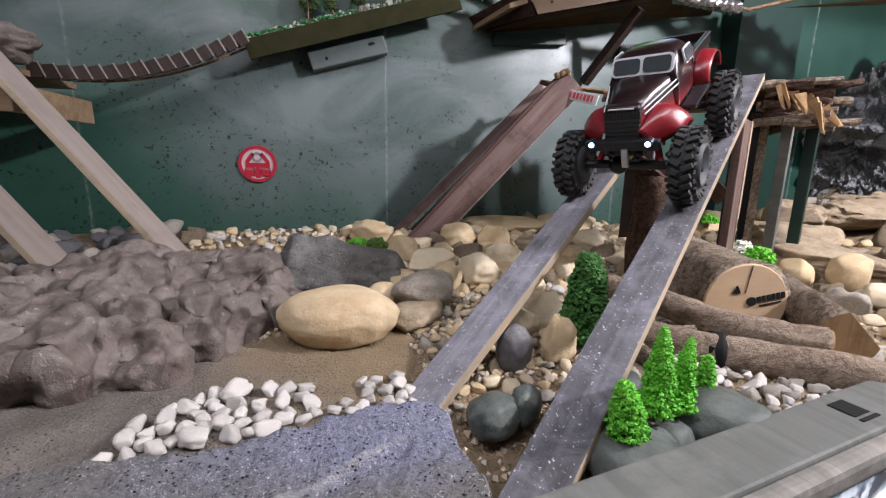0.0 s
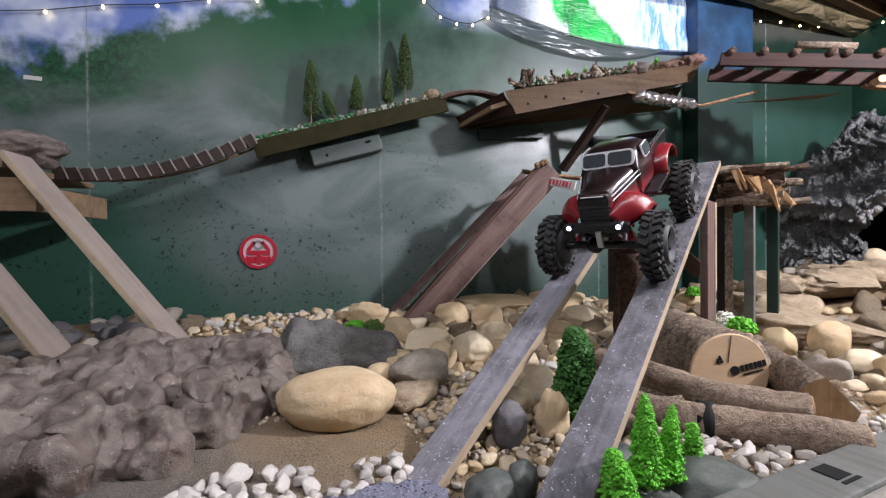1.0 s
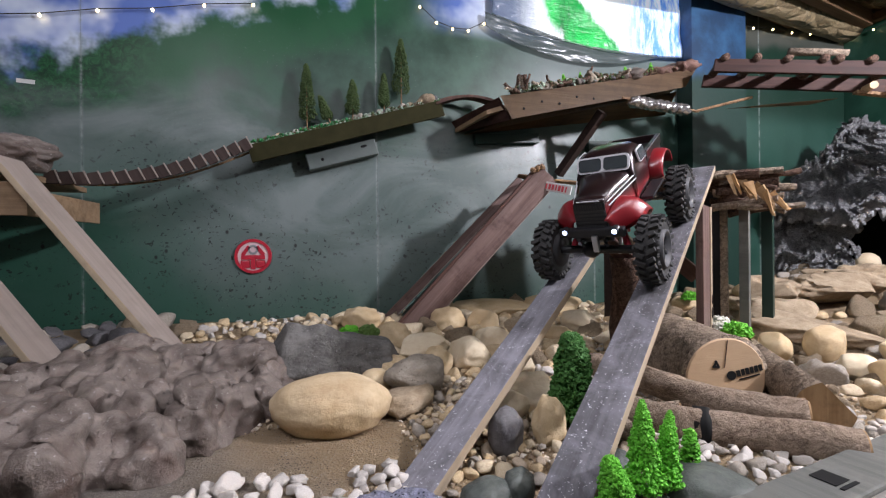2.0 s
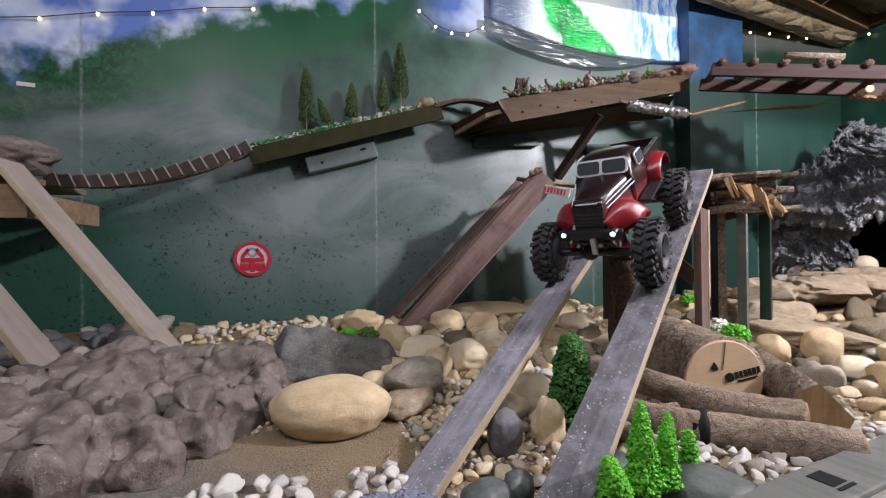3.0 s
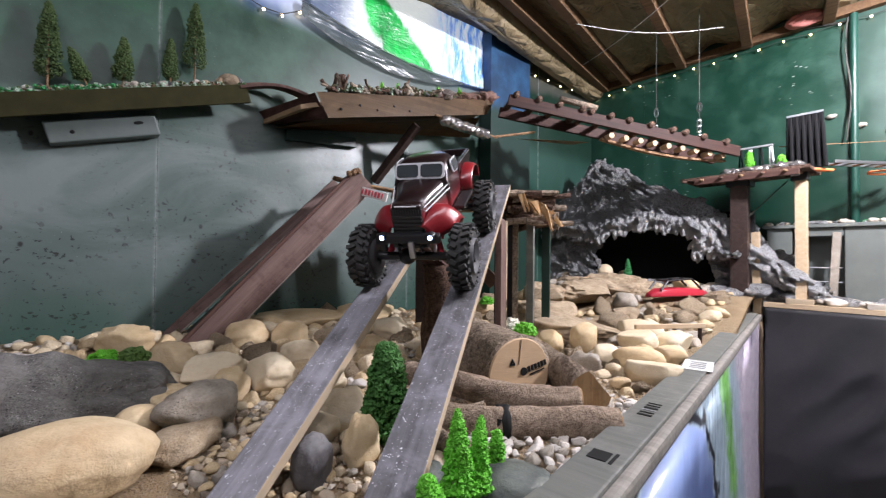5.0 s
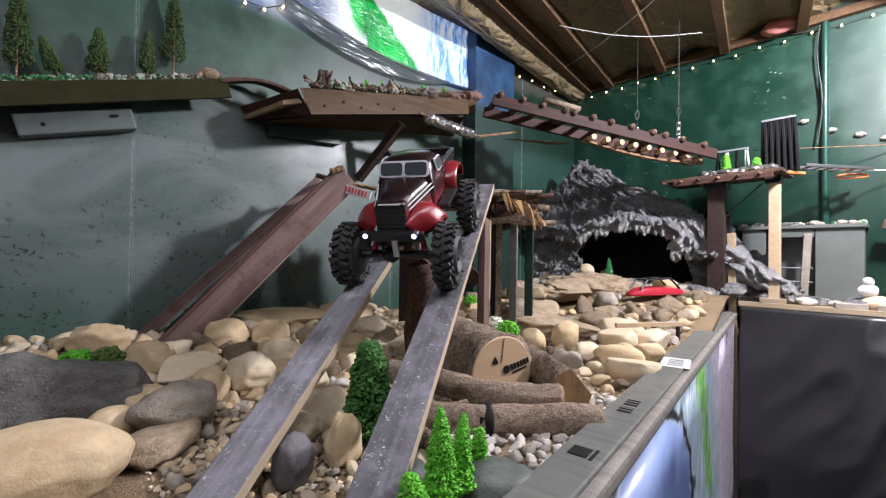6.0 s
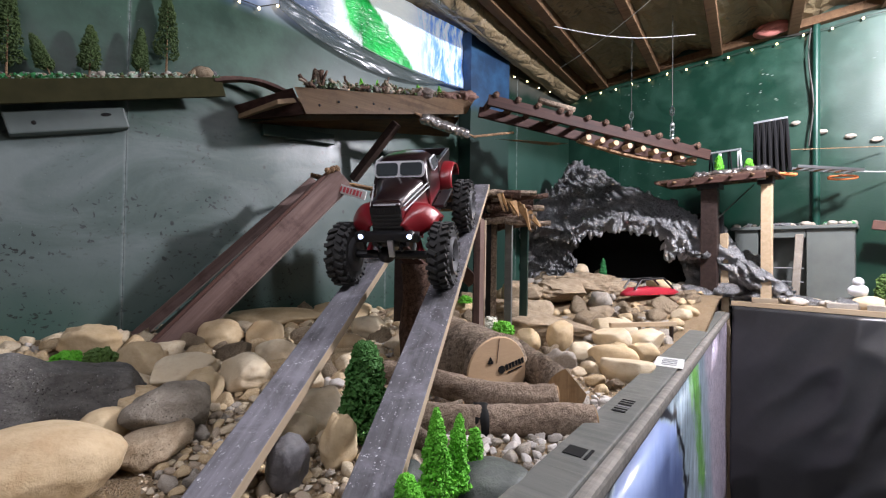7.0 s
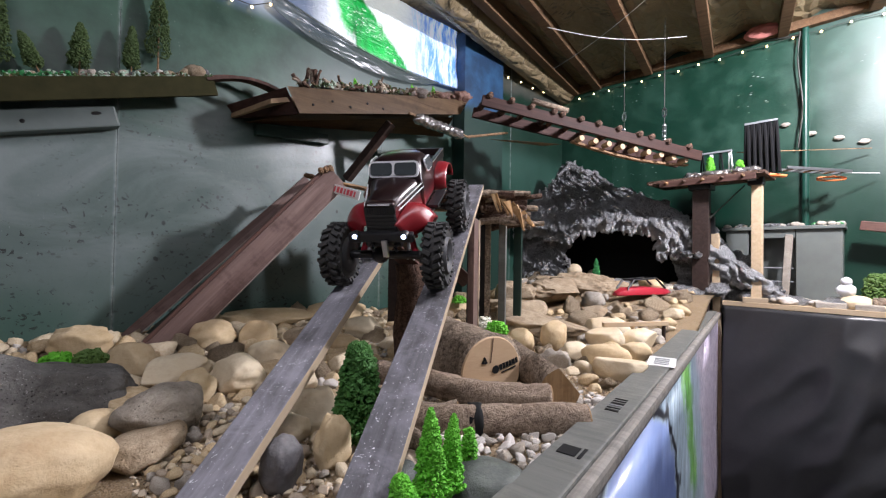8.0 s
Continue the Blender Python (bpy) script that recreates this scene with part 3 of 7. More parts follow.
wall_north = new("wall_north")
wall_north.empty_display_size = 0.1
tagged(wall_north, "airbrushed green and grey mural wall of flush sheets", "wall", kind="structure")
for x0, x1 in ((-3.0, -2.44), (-2.4386, -1.22), (-1.2186, 0.0), (0.0014, 1.22), (1.2214, 2.44), (2.4414, 3.2)):
    bm = bmesh.new()
    box(bm, x1 - x0, 0.012, 3.2, pose((x0 + x1) / 2, WALL_Y + 0.006, 1.2), 0.0008)
    part("panel", bm, M["mural"], wall_north)
part("backing", boxed(6.2, 0.08, 3.2, pose(0.1, WALL_Y + 0.054, 1.2)), M["darkpost"], wall_north)

wall_east = new("wall_east")
tagged(wall_east, "glossy green painted wall with pale mist", "wall", kind="structure")
for y0, y1 in ((-2.2, -0.9065), (-0.9055, 0.3135), (0.3145, 1.5335), (1.5345, 2.0)):
    bm = bmesh.new()
    box(bm, 0.012, y1 - y0, 3.2, pose(WALL_X + 0.006, (y0 + y1) / 2, 1.2), 0.0008)
    part("panel", bm, M["greenwall"], wall_east)
part("backing", boxed(0.08, 4.3, 3.2, pose(WALL_X + 0.054, -0.1, 1.2)), M["darkpost"], wall_east)
slab_wall("wall_south", -3.08, 3.28, -2.3, -2.2, -0.36, 2.8, M["plaster"])
slab_wall("wall_west", -3.08, -3.0, -2.2, 2.0, -0.36, 2.8, M["plaster"])
world_box("floor", -3.08, 3.28, -2.3, 2.08, -0.46, -0.36, M["concrete"], "worn grey concrete floor", "floor")

# ceiling of wrinkled insulation paper, with joists that run down to the east wall
bm = bmesh.new()
bmesh.ops.create_grid(bm, x_segments=120, y_segments=90, size=0.5)
for v in bm.verts:
    px_, py_ = v.co.x * 6.36 + 0.1, v.co.y * 4.4 - 0.1
    u = (py_ - 0.2 * px_) / 0.41 % 1.0
    v.co = Vector((px_, py_, CEIL + 0.05 - 0.06 * math.sin(u * math.pi) + 0.02 * noise.noise((px_ * 3, py_ * 5, 0))))
bmesh.ops.solidify(bm, geom=bm.faces[:], thickness=-0.03)
solo("ceiling", bm, M["insul"], "wrinkled brown paper insulation between joists", "ceiling", kind="structure", smooth=True)
for i in range(-5, 8):
    c = 0.41 * i + (0.2 if i < 5 else -0.03)
    a, b = Vector((-2.9, c - 0.58, CEIL - 0.02)), Vector((3.18, c + 0.636, CEIL - 0.02))
    if a.y < -2.15 or b.y > 1.98:
        k0 = max(0.0, (-2.15 - a.y) / (b.y - a.y))
        k1 = min(1.0, (1.97 - a.y) / (b.y - a.y))
        a, b = a.lerp(b, k0), a.lerp(b, k1)
    if (b - a).length < 0.3:
        continue
    m = along(a, b)
    bm = boxed((b - a).length, 0.058, 0.1, pose(0, 0, 0, 0, 0, 90), 0.004)
    solo("joist", bm, M["joist"], "rough reddish-brown wooden ceiling joist", "joist", m, "ceiling joists", "structure")
solo("wrapped_beam", tubed((0.2, 1.52, CEIL + 0.0), (3.16, 1.955, CEIL - 0.03), 0.10, 0.09, seg=22, wobble=0.012, rings=40, seed=5), M["insul"], "fat beam wrapped in brown insulation paper", "beam", kind="structure", smooth=True)
solo("joist", boxed(3.2, 0.06, 0.09, None, 0.004), M["joist"], "rough reddish-brown wooden ceiling joist", "joist", along((0.0, 1.25, CEIL - 0.03), (3.18, 1.85, CEIL - 0.03)) @ pose(0, 0, 0, 0, 0, 90), "ceiling joists", "structure")
for k, (p0, p1, dip) in enumerate((((2.0, 1.45, CEIL - 0.06), (2.75, 0.85, CEIL - 0.07), 0.05), ((2.1, 0.75, CEIL - 0.06), (2.6, 1.75, CEIL - 0.06), 0.03))):
    bm = bmesh.new()
    q = [Vector(p0).lerp(Vector(p1), t / 10) - Vector((0, 0, dip * math.sin(t / 10 * math.pi))) for t in range(11)]
    cord(bm, q, 0.0022)
    solo("ceiling_cord", bm, M["paper"], "pale cord slung under the joists", "cord")
# wall plates under the joists
solo("trim", boxed(0.045, 4.1, 0.05, pose(WALL_X - 0.023, -0.1, CEIL - 0.03), 0.003), M["joist"], "rough wooden plate along the wall top", "trim", kind="structure")

# blue post against the mural, dark green below
def post_paint():
    n = Net("blue_over_dark_green_paint")
    x, y, z = n.xyz()
    f = n.noise(8, 4, 0.6)
    blue = n.mix(n.ramp(f, (0.4, 0.0), (0.7, 1.0)), (0.010, 0.036, 0.085), (0.024, 0.085, 0.18))
    col = n.mix(n.step(n.calc("MULTIPLY_ADD", f, 0.1, z), 2.2, 2.3), (0.008, 0.03, 0.022), blue)
    n.bump(n.noise(40, 4), 0.2, 0.003)
    return n.end(col, 0.45)


M["post"] = post_paint()
world_box("post", 1.80, 2.2, WALL_Y - 0.11, WALL_Y - 0.002, 0.8, CEIL, M["post"], "wall post painted blue above and dark green below", "post")


# tarpaulin; emission in its own colours stands in for daylight from behind
def tarp_paint():
    n = Net("self_glowing_painted_tarpaulin")
    x, y, z = n.xyz()
    f = n.noise(7, 4, 0.6, n.stretch(1.5, 1, 0.6, False))
    g = n.calc("MULTIPLY_ADD", n.calc("SUBTRACT", f, 0.5), 0.16, x)
    peak = n.calc("ABSOLUTE", n.calc("SUBTRACT", g, n.calc("MULTIPLY_ADD", z, -0.75, 2.93)))
    hill = n.step(n.calc("ADD", peak, n.calc("MULTIPLY", n.calc("SUBTRACT", z, 2.3), 0.35)), 0.23, 0.17)
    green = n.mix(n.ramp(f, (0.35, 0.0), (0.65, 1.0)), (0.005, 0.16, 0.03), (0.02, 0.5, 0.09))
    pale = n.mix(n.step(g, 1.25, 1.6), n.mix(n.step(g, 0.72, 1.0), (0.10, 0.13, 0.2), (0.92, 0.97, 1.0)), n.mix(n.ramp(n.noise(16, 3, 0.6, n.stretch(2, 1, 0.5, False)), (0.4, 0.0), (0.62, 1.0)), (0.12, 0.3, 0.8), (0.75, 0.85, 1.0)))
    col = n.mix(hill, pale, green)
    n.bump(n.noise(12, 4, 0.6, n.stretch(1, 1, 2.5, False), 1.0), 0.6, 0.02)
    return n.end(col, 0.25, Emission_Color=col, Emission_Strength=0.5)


M["tarp"] = tarp_paint()
M["clearpl"] = plain("clear_plastic_sheet", (0.14, 0.17, 0.165), 0.22, var=0.6, scale=9, bump=0.7, Alpha=0.45)
bm = bmesh.new()
bmesh.ops.create_grid(bm, x_segments=60, y_segments=30, size=0.5)
for v in bm.verts:
    fx, fz = v.co.x + 0.5, v.co.y + 0.5
    X = 0.6 + 1.2 * fx
    low = 2.32 + 0.10 * (1 - fx) - 0.06 * math.sin(fx * math.pi)
    Z = low + (CEIL + 0.02 - low) * fz
    v.co = Vector((X, WALL_Y - 0.03 - 0.02 * noise.noise((X * 5, Z * 7, 1)), Z))
bmesh.ops.solidify(bm, geom=bm.faces[:], thickness=0.002)
tarp = thing("tarpaulin", "tarpaulin painted with a green peak and blue sky, glow added for daylight", "tarpaulin")
part("sheet", bm, M["tarp"], tarp, "painted sheet with emission for daylight behind it", True)
hem = [Vector((0.6 + 1.2 * k / 24, WALL_Y - 0.036, 2.32 + 0.10 * (1 - k / 24) - 0.06 * math.sin(k / 24 * math.pi))) for k in range(25)]
part("hem", cord(bmesh.new(), hem, 0.006, 8), M["clearpl"], tarp, "dark rolled hem", True)
bm = bmesh.new()
bmesh.ops.create_grid(bm, x_segments=70, y_segments=14, size=0.5)
for v in bm.verts:
    fx, fz = v.co.x + 0.5, v.co.y + 0.5
    X = 0.56 + 1.24 * fx
    top = 2.33 + 0.10 * (1 - fx) - 0.06 * math.sin(fx * math.pi)
    low = 2.36 - 0.12 * math.sin(min(1, fx * 1.1) * math.pi) ** 0.8 - 0.03 * fx
    Z = low + (top - low) * fz
    v.co = Vector((X, WALL_Y - 0.034 - 0.014 * noise.noise((X * 5 + Z * 14, Z * 34, 4)) - 0.006 * noise.noise((X * 16 + Z * 40, Z * 60, 4)), Z))
bmesh.ops.solidify(bm, geom=bm.faces[:], thickness=0.002)
solo("plastic_sheet", bm, M["clearpl"], "wrinkled dark clear plastic along the tarpaulin's hem", "plastic sheet", smooth=True)


# the terrain bed
def ground_z(x, y):
    s = lambda v: max(0.0, min(1.0, v)) ** 2 * (3 - 2 * max(0.0, min(1.0, v)))
    z = 0.855 + 0.14 * s((x - 1.4) / 1.4) + 0.03 * s((y - 1.3) / 0.6)
    pit = math.exp(-(((x - 0.04) / 0.16) ** 2 + ((y - 0.36) / 0.14) ** 2))
    z -= 0.13 * pit
    z += 0.012 * noise.noise((x * 4, y * 4, 2)) + 0.004 * noise.noise((x * 17, y * 17, 5))
    return z


def rail_y(x):
    return 0.294 + 0.1697 * (x - 0.26)


def sand():
    n = Net("sand_and_grit")
    big, mid, fine = n.noise(3, 4, 0.6), n.noise(22, 4, 0.6), n.noise(240, 3, 0.6)
    x, y, z = n.xyz()
    col = n.mix(mid, (0.44, 0.31, 0.18), (0.60, 0.455, 0.285))
    grey = n.mix(n.ramp(n.noise(6, 5, 0.65, None, 0.8), (0.35, 0.0), (0.65, 1.0)), (0.24, 0.21, 0.185), (0.46, 0.405, 0.355))
    col = n.mix(n.step(n.calc("MULTIPLY_ADD", big, 0.5, n.calc("MULTIPLY_ADD", x, -0.9, n.calc("MULTIPLY", y, -0.8))), -0.05, 0.25), col, grey)
    g = n.ramp(n.voronoi(120), (0.1, 1.0), (0.18, 0.0))
    g = n.calc("MULTIPLY", g, n.ramp(n.noise(9, 2), (0.5, 0.0), (0.6, 0.9)))
    col = n.mix(g, col, (0.05, 0.045, 0.04))
    col = n.mix(n.ramp(fine, (0.52, 0.0), (0.72, 0.5)), col, (0.60, 0.52, 0.41))
    pit = n.ramp(n.voronoi(150), (0.18, 1.0), (0.27, 0.0))
    col = n.mix(n.calc("MULTIPLY", pit, n.ramp(n.noise(6, 5, 0.75), (0.50, 0.0), (0.60, 0.9))), col, (0.06, 0.052, 0.048))
    wht = n.ramp(n.voronoi(170, n.stretch(1, 1.3, 1, False)), (0.10, 1.0), (0.17, 0.0))
    col = n.mix(n.calc("MULTIPLY", wht, n.ramp(n.noise(11, 4, 0.7), (0.42, 0.0), (0.55, 0.9))), col, (0.68, 0.66, 0.62))
    n.bump(n.calc("MULTIPLY_ADD", mid, 2.0, fine), 0.9, 0.008)
    return n.end(col, 0.92)


M["sand"] = sand()
bm = bmesh.new()
NX, NY = 260, 100
vs = [[None] * (NY + 1) for _ in range(NX + 1)]
for i in range(NX + 1):
    x = -2.9 + 6.1 * i / NX
    y0 = rail_y(x) - 0.03
    for j in range(NY + 1):
        y = y0 + (WALL_Y - y0) * j / NY
        vs[i][j] = bm.verts.new((x, y, ground_z(x, y)))
for i in range(NX):
    for j in range(NY):
        bm.faces.new((vs[i][j], vs[i + 1][j], vs[i + 1][j + 1], vs[i][j + 1]))
bmesh.ops.solidify(bm, geom=bm.faces[:], thickness=0.05)
solo("ground", bm, M["sand"], "brown sand and grit terrain bed", "ground", kind="structure", smooth=True)

# fence: top rail, worn outer edge, skirt board with a printed banner
RAIL = along((-2.9, rail_y(-2.9), 0.87), (2.93, rail_y(2.93), 0.87))
RLEN = math.hypot(5.83, rail_y(2.93) - rail_y(-2.9))
fence = thing("fence", "grey painted timber rail with printed banner below", "fence")
part("top_rail", boxed(RLEN, 0.072, 0.038, pose(0, 0, 0, 0, 0, 90), 0.004), M["rail"], fence, "grey painted wooden top rail", m=RAIL)
part("worn_edge", boxed(RLEN, 0.022, 0.030, pose(0, 0, 0, 0, 0, 90), 0.008), M["railworn"], fence, "worn bare wooden outer edge", m=RAIL @ pose(0.046, 0, 0.0))
part("skirt_board", boxed(RLEN, 0.02, 1.20, pose(0, 0, 0, 0, 0, 90)), M["darkboard"], fence, m=RAIL @ pose(0.02, 0, -0.62))


def banner_print():
    """Printed banner: blue car-like sweep, green brush, lilac rock, in long slanting patches."""
    n = Net("printed_banner")
    x, y, z = n.xyz()
    w = n.calc("SUBTRACT", n.noise(5.0, 4, 0.6, None, 1.0), 0.5)
    yy, zz = n.calc("MULTIPLY_ADD", w, 0.22, y), n.calc("MULTIPLY_ADD", w, 0.12, z)
    strand = n.noise(10, 5, 0.7, n.stretch(1, 5, 0.9, False), 0.6)
    fine = n.noise(38, 5, 0.7, n.stretch(1, 1.6, 0.8, False), 0.8)
    rockc = n.ramp(strand, (0.3, (0.07, 0.09, 0.11)), (0.48, (0.28, 0.36, 0.42)), (0.62, (0.42, 0.52, 0.6)), (0.75, (0.68, 0.74, 0.8)))
    # blue bodywork sweep with a dark lower edge
    ey = n.calc("MULTIPLY", n.calc("SUBTRACT", yy, 0.78), 2.3)
    ez = n.calc("MULTIPLY", n.calc("SUBTRACT", n.calc("MULTIPLY_ADD", y, 0.25, zz), -0.12), 3.4)
    d = n.calc("SQRT", n.calc("ADD", n.calc("MULTIPLY", ey, ey), n.calc("MULTIPLY", ez, ez)))
    blue = n.ramp(n.calc("MULTIPLY_ADD", strand, 0.10, n.calc("MULTIPLY_ADD", z, -1.6, n.noise(4, 2))), (0.4, (0.50, 0.58, 0.80)), (0.75, (0.26, 0.35, 0.62)), (1.15, (0.10, 0.14, 0.30)))
    col = n.mix(n.step(d, 1.0, 0.93), rockc, blue)
    col = n.mix(n.calc("MULTIPLY", n.step(d, 1.12, 1.06), n.step(d, 0.97, 1.02)), col, (0.015, 0.015, 0.02))
    low = n.calc("MULTIPLY", n.step(n.calc("MULTIPLY", yy, -1.0), -0.62, -0.52), n.step(n.calc("MULTIPLY", z, -1.0), 0.02, 0.06))
    col = n.mix(n.calc("MULTIPLY", low, n.step(d, 1.0, 1.1)), col, n.ramp(n.noise(30, 2, 0.5), (0.46, (0.72, 0.76, 0.82)), (0.54, (0.04, 0.05, 0.08))))
    # green brush and lilac rock
    g = n.calc("ABSOLUTE", n.calc("SUBTRACT", yy, n.calc("MULTIPLY_ADD", z, -0.55, 1.36)))
    leaf = n.ramp(n.noise(30, 4, 0.7, n.stretch(1, 3, 0.5, False), 1.0), (0.35, (0.02, 0.07, 0.015)), (0.5, (0.12, 0.34, 0.06)), (0.68, (0.33, 0.58, 0.2)))
    col = n.mix(n.calc("MULTIPLY", n.step(n.calc("MULTIPLY_ADD", n.calc("SUBTRACT", strand, 0.35), 0.45, n.calc("MULTIPLY_ADD", fine, 0.14, g)), 0.25, 0.19), n.step(z, -0.62, -0.5)), col, leaf)
    lil = n.ramp(fine, (0.32, (0.08, 0.07, 0.10)), (0.46, (0.38, 0.33, 0.42)), (0.6, (0.62, 0.56, 0.62)), (0.75, (0.8, 0.78, 0.82)))
    col = n.mix(n.step(n.calc("MULTIPLY_ADD", z, 0.5, yy), 1.62, 1.72), col, lil)
    n.bump(n.noise(6, 3, 0.5), 0.4, 0.01)
    return n.end(col, 0.3)


M["banner"] = banner_print()
bm = bmesh.new()
bmesh.ops.create_grid(bm, x_segments=8, y_segments=160, size=0.5)
for v in bm.verts:
    u, w = v.co.y, v.co.x + 0.5
    v.co = Vector((0.042 + 0.006 * math.sin(u * 55) * (1 - w) + 0.008 * noise.noise((u * 14, w * 3, 0)), u * RLEN, -0.03 - 1.1 * (1 - w)))
bmesh.ops.solidify(bm, geom=bm.faces[:], thickness=0.002)
part("banner", bm, M["banner"], fence, "glossy printed banner in blue, green and lilac", True, RAIL)


mark = thing("rail_mark", "black square maker's mark printed on the grey rail", "mark", RAIL @ pose(-0.004, RLEN / 2 - 2.55, 0.0195))
part("block", boxed(0.03, 0.034, 0.001, pose(0, 0, 0.0006)), M["ink"], mark)
part("bar", boxed(0.005, 0.04, 0.001, pose(0.022, 0, 0.0006)), M["ink"], mark)
mark = thing("rail_mark", "row of thin black printed characters on the grey rail", "mark", RAIL @ pose(0.0, RLEN / 2 - 2.28, 0.0195))
for k in range(6):
    part("bar", boxed(0.026, 0.005 if k % 3 else 0.009, 0.001, pose(0, -0.04 + 0.016 * k, 0.0006)), M["greypl"] if k == 2 else M["ink"], mark)
paper = thing("paper_label", "white printed paper label taped on the rail", "label", RAIL @ pose(0.006, RLEN / 2 - 1.80, 0.0195, 0, 0, 6))
part("sheet", boxed(0.075, 0.13, 0.001, pose(0, 0, 0.0006)), M["paper"], paper)
for k in range(4):
    part("bar", boxed(0.04, 0.012, 0.001, pose(0, -0.036 + 0.024 * k, 0.0016)), M["greypl"], paper)


# ---------------------------------------------------------------- the main ramp and its trestle
TOP = Vector((0.978, 1.003, 1.461))  # upper outer corner of the ramp
RD = Vector((0.7235, 0.5110, 0.4641)).normalized()  # up the ramp
RN = Vector((0.5770, -0.8168, 0.0))  # to its side
RU = RN.cross(RD)


def ramp_frame(back, lat, lift=0.0):
    """A frame on the ramp: back metres down from its top, lat metres to the side; y runs up the ramp."""
    m = Matrix((RN, RD, RU)).transposed().to_4x4()
    m.translation = TOP - RD * back + RN * lat + RU * lift
    return m


def plank(name, label, m, width, length, thick, face, edge, group=""):
    """A board whose top is at z = 0 of its frame; the frame stands at its middle."""
    ob = thing(name, label, "plank", m, group)
    bm = boxed(width, length, thick, pose(0, 0, -thick / 2), 0.0022)
    for f in bm.faces:
        f.material_index = 1 if abs(f.normal.x) > 0.7 or abs(f.normal.y) > 0.7 else 0
    ob2 = part("board", bm, [face, edge], ob)
    return ob


plank("ramp_plank", "grey speckled plank leaning up to the trestle", ramp_frame(0.70, -0.0335), 0.067, 1.42, 0.019, M["plankdark"], M["edge"], "main ramp planks")
plank("ramp_plank", "grey speckled plank with its foot on the blue-grey rock", ramp_frame(0.678, -0.240), 0.067, 1.346, 0.019, M["plank"], M["edge"], "main ramp planks")

trestle = thing("trestle", "trestle of small logs and board posts carrying the ramps", "trestle")
DECKZ = 1.442
rd2 = Vector((RD.x, RD.y, 0)).normalized()
deck0 = Vector((TOP.x, TOP.y, DECKZ)) + rd2 * 0.02
for k in range(11):
    c = deck0 + rd2 * (0.015 + 0.03 * k)
    r = random.uniform(0.011, 0.017)
    a, b = c + RN * random.uniform(0.03, 0.14), c - RN * random.uniform(0.44, 0.52)
    a.z, b.z = DECKZ + random.uniform(-0.02, 0.006), DECKZ + random.uniform(-0.006, 0.012)
    if k % 3 == 1:
        part("deck_board", boxed(random.uniform(0.04, 0.055), (b - a).length, 0.012, None, 0.002), M[random.choice(["redboard", "plank", "ply"])], trestle, m=along(a, b) @ pose(0, 0, 0.006, 0, random.uniform(-8, 8), 0))
    else:
        part("deck_log", tubed(a, b, r, r * 0.85, seg=9, wobble=0.006, rings=14, seed=k), M["twigdark"], trestle)
# stacked short logs and split bark at the deck's near side
for k in range(22):
    z = DECKZ - 0.022 - 0.026 * (k // 5)
    c = deck0 + RN * random.uniform(0.02, 0.15) + rd2 * random.uniform(0.0, 0.2)
    w = (rd2 * random.uniform(-0.5, 0.5) + RN * random.uniform(0.6, 1.0)).normalized()
    a, b = c - w * random.uniform(0.05, 0.10), c + w * random.uniform(0.05, 0.10)
    a.z, b.z = z + random.uniform(-0.015, 0.015), z + random.uniform(-0.02, 0.02)
    r = random.uniform(0.009, 0.016)
    part("short_log", tubed(a, b, r, r * 0.8, seg=8, wobble=0.005, rings=6, seed=50 + k), M[("twigdark", "bark", "twigdark", "bark_smooth")[k % 4]], trestle)
M["splinter"] = wood("orange_brown_split_wood", (0.30, 0.16, 0.06), (0.50, 0.31, 0.15), 0.7, "Y", stain=0.5)
for k in range(9):
    c = deck0 + RN * (0.03 + 0.014 * k) + rd2 * random.uniform(-0.02, 0.02)
    a = Vector((c.x, c.y, DECKZ + 0.0 - 0.010 * k))
    b = a + RN * random.uniform(0.02, 0.05) - rd2 * random.uniform(0.0, 0.03) + Vector((0, 0, random.uniform(-0.08, -0.04)))
    bm = boxed(random.uniform(0.012, 0.03), (b - a).length, random.uniform(0.004, 0.009), None, 0.0)
    for v in bm.verts:
        if v.co.y > 0:
            v.co.x *= random.uniform(0.1, 0.6)
            v.co.y += random.uniform(-0.015, 0.012)
    part("splinter", bm, M["splinter"] if k % 3 else M["cutdark"], trestle, m=along(a, b, -rd2) @ pose(0, 0, 0, 0, random.uniform(-40, 40), 0))


def stand(name, foot, head, w, t, material, parent, label="", turn=0.0):
    f, h = Vector(foot), Vector(head)
    m = along(f, h, (math.cos(turn), math.sin(turn), 0))
    L = (h - f).length
    bm = boxed(w, t, L, pose(0, 0, 0, -90, 0, 0), 0.002)
    return part(name, bm, material, parent, label, m=m)


def at_deck(u, v, z):
    """u metres along the ramp's heading past its top, v to the side."""
    p = deck0 + rd2 * u + RN * v
    return (p.x, p.y, z)


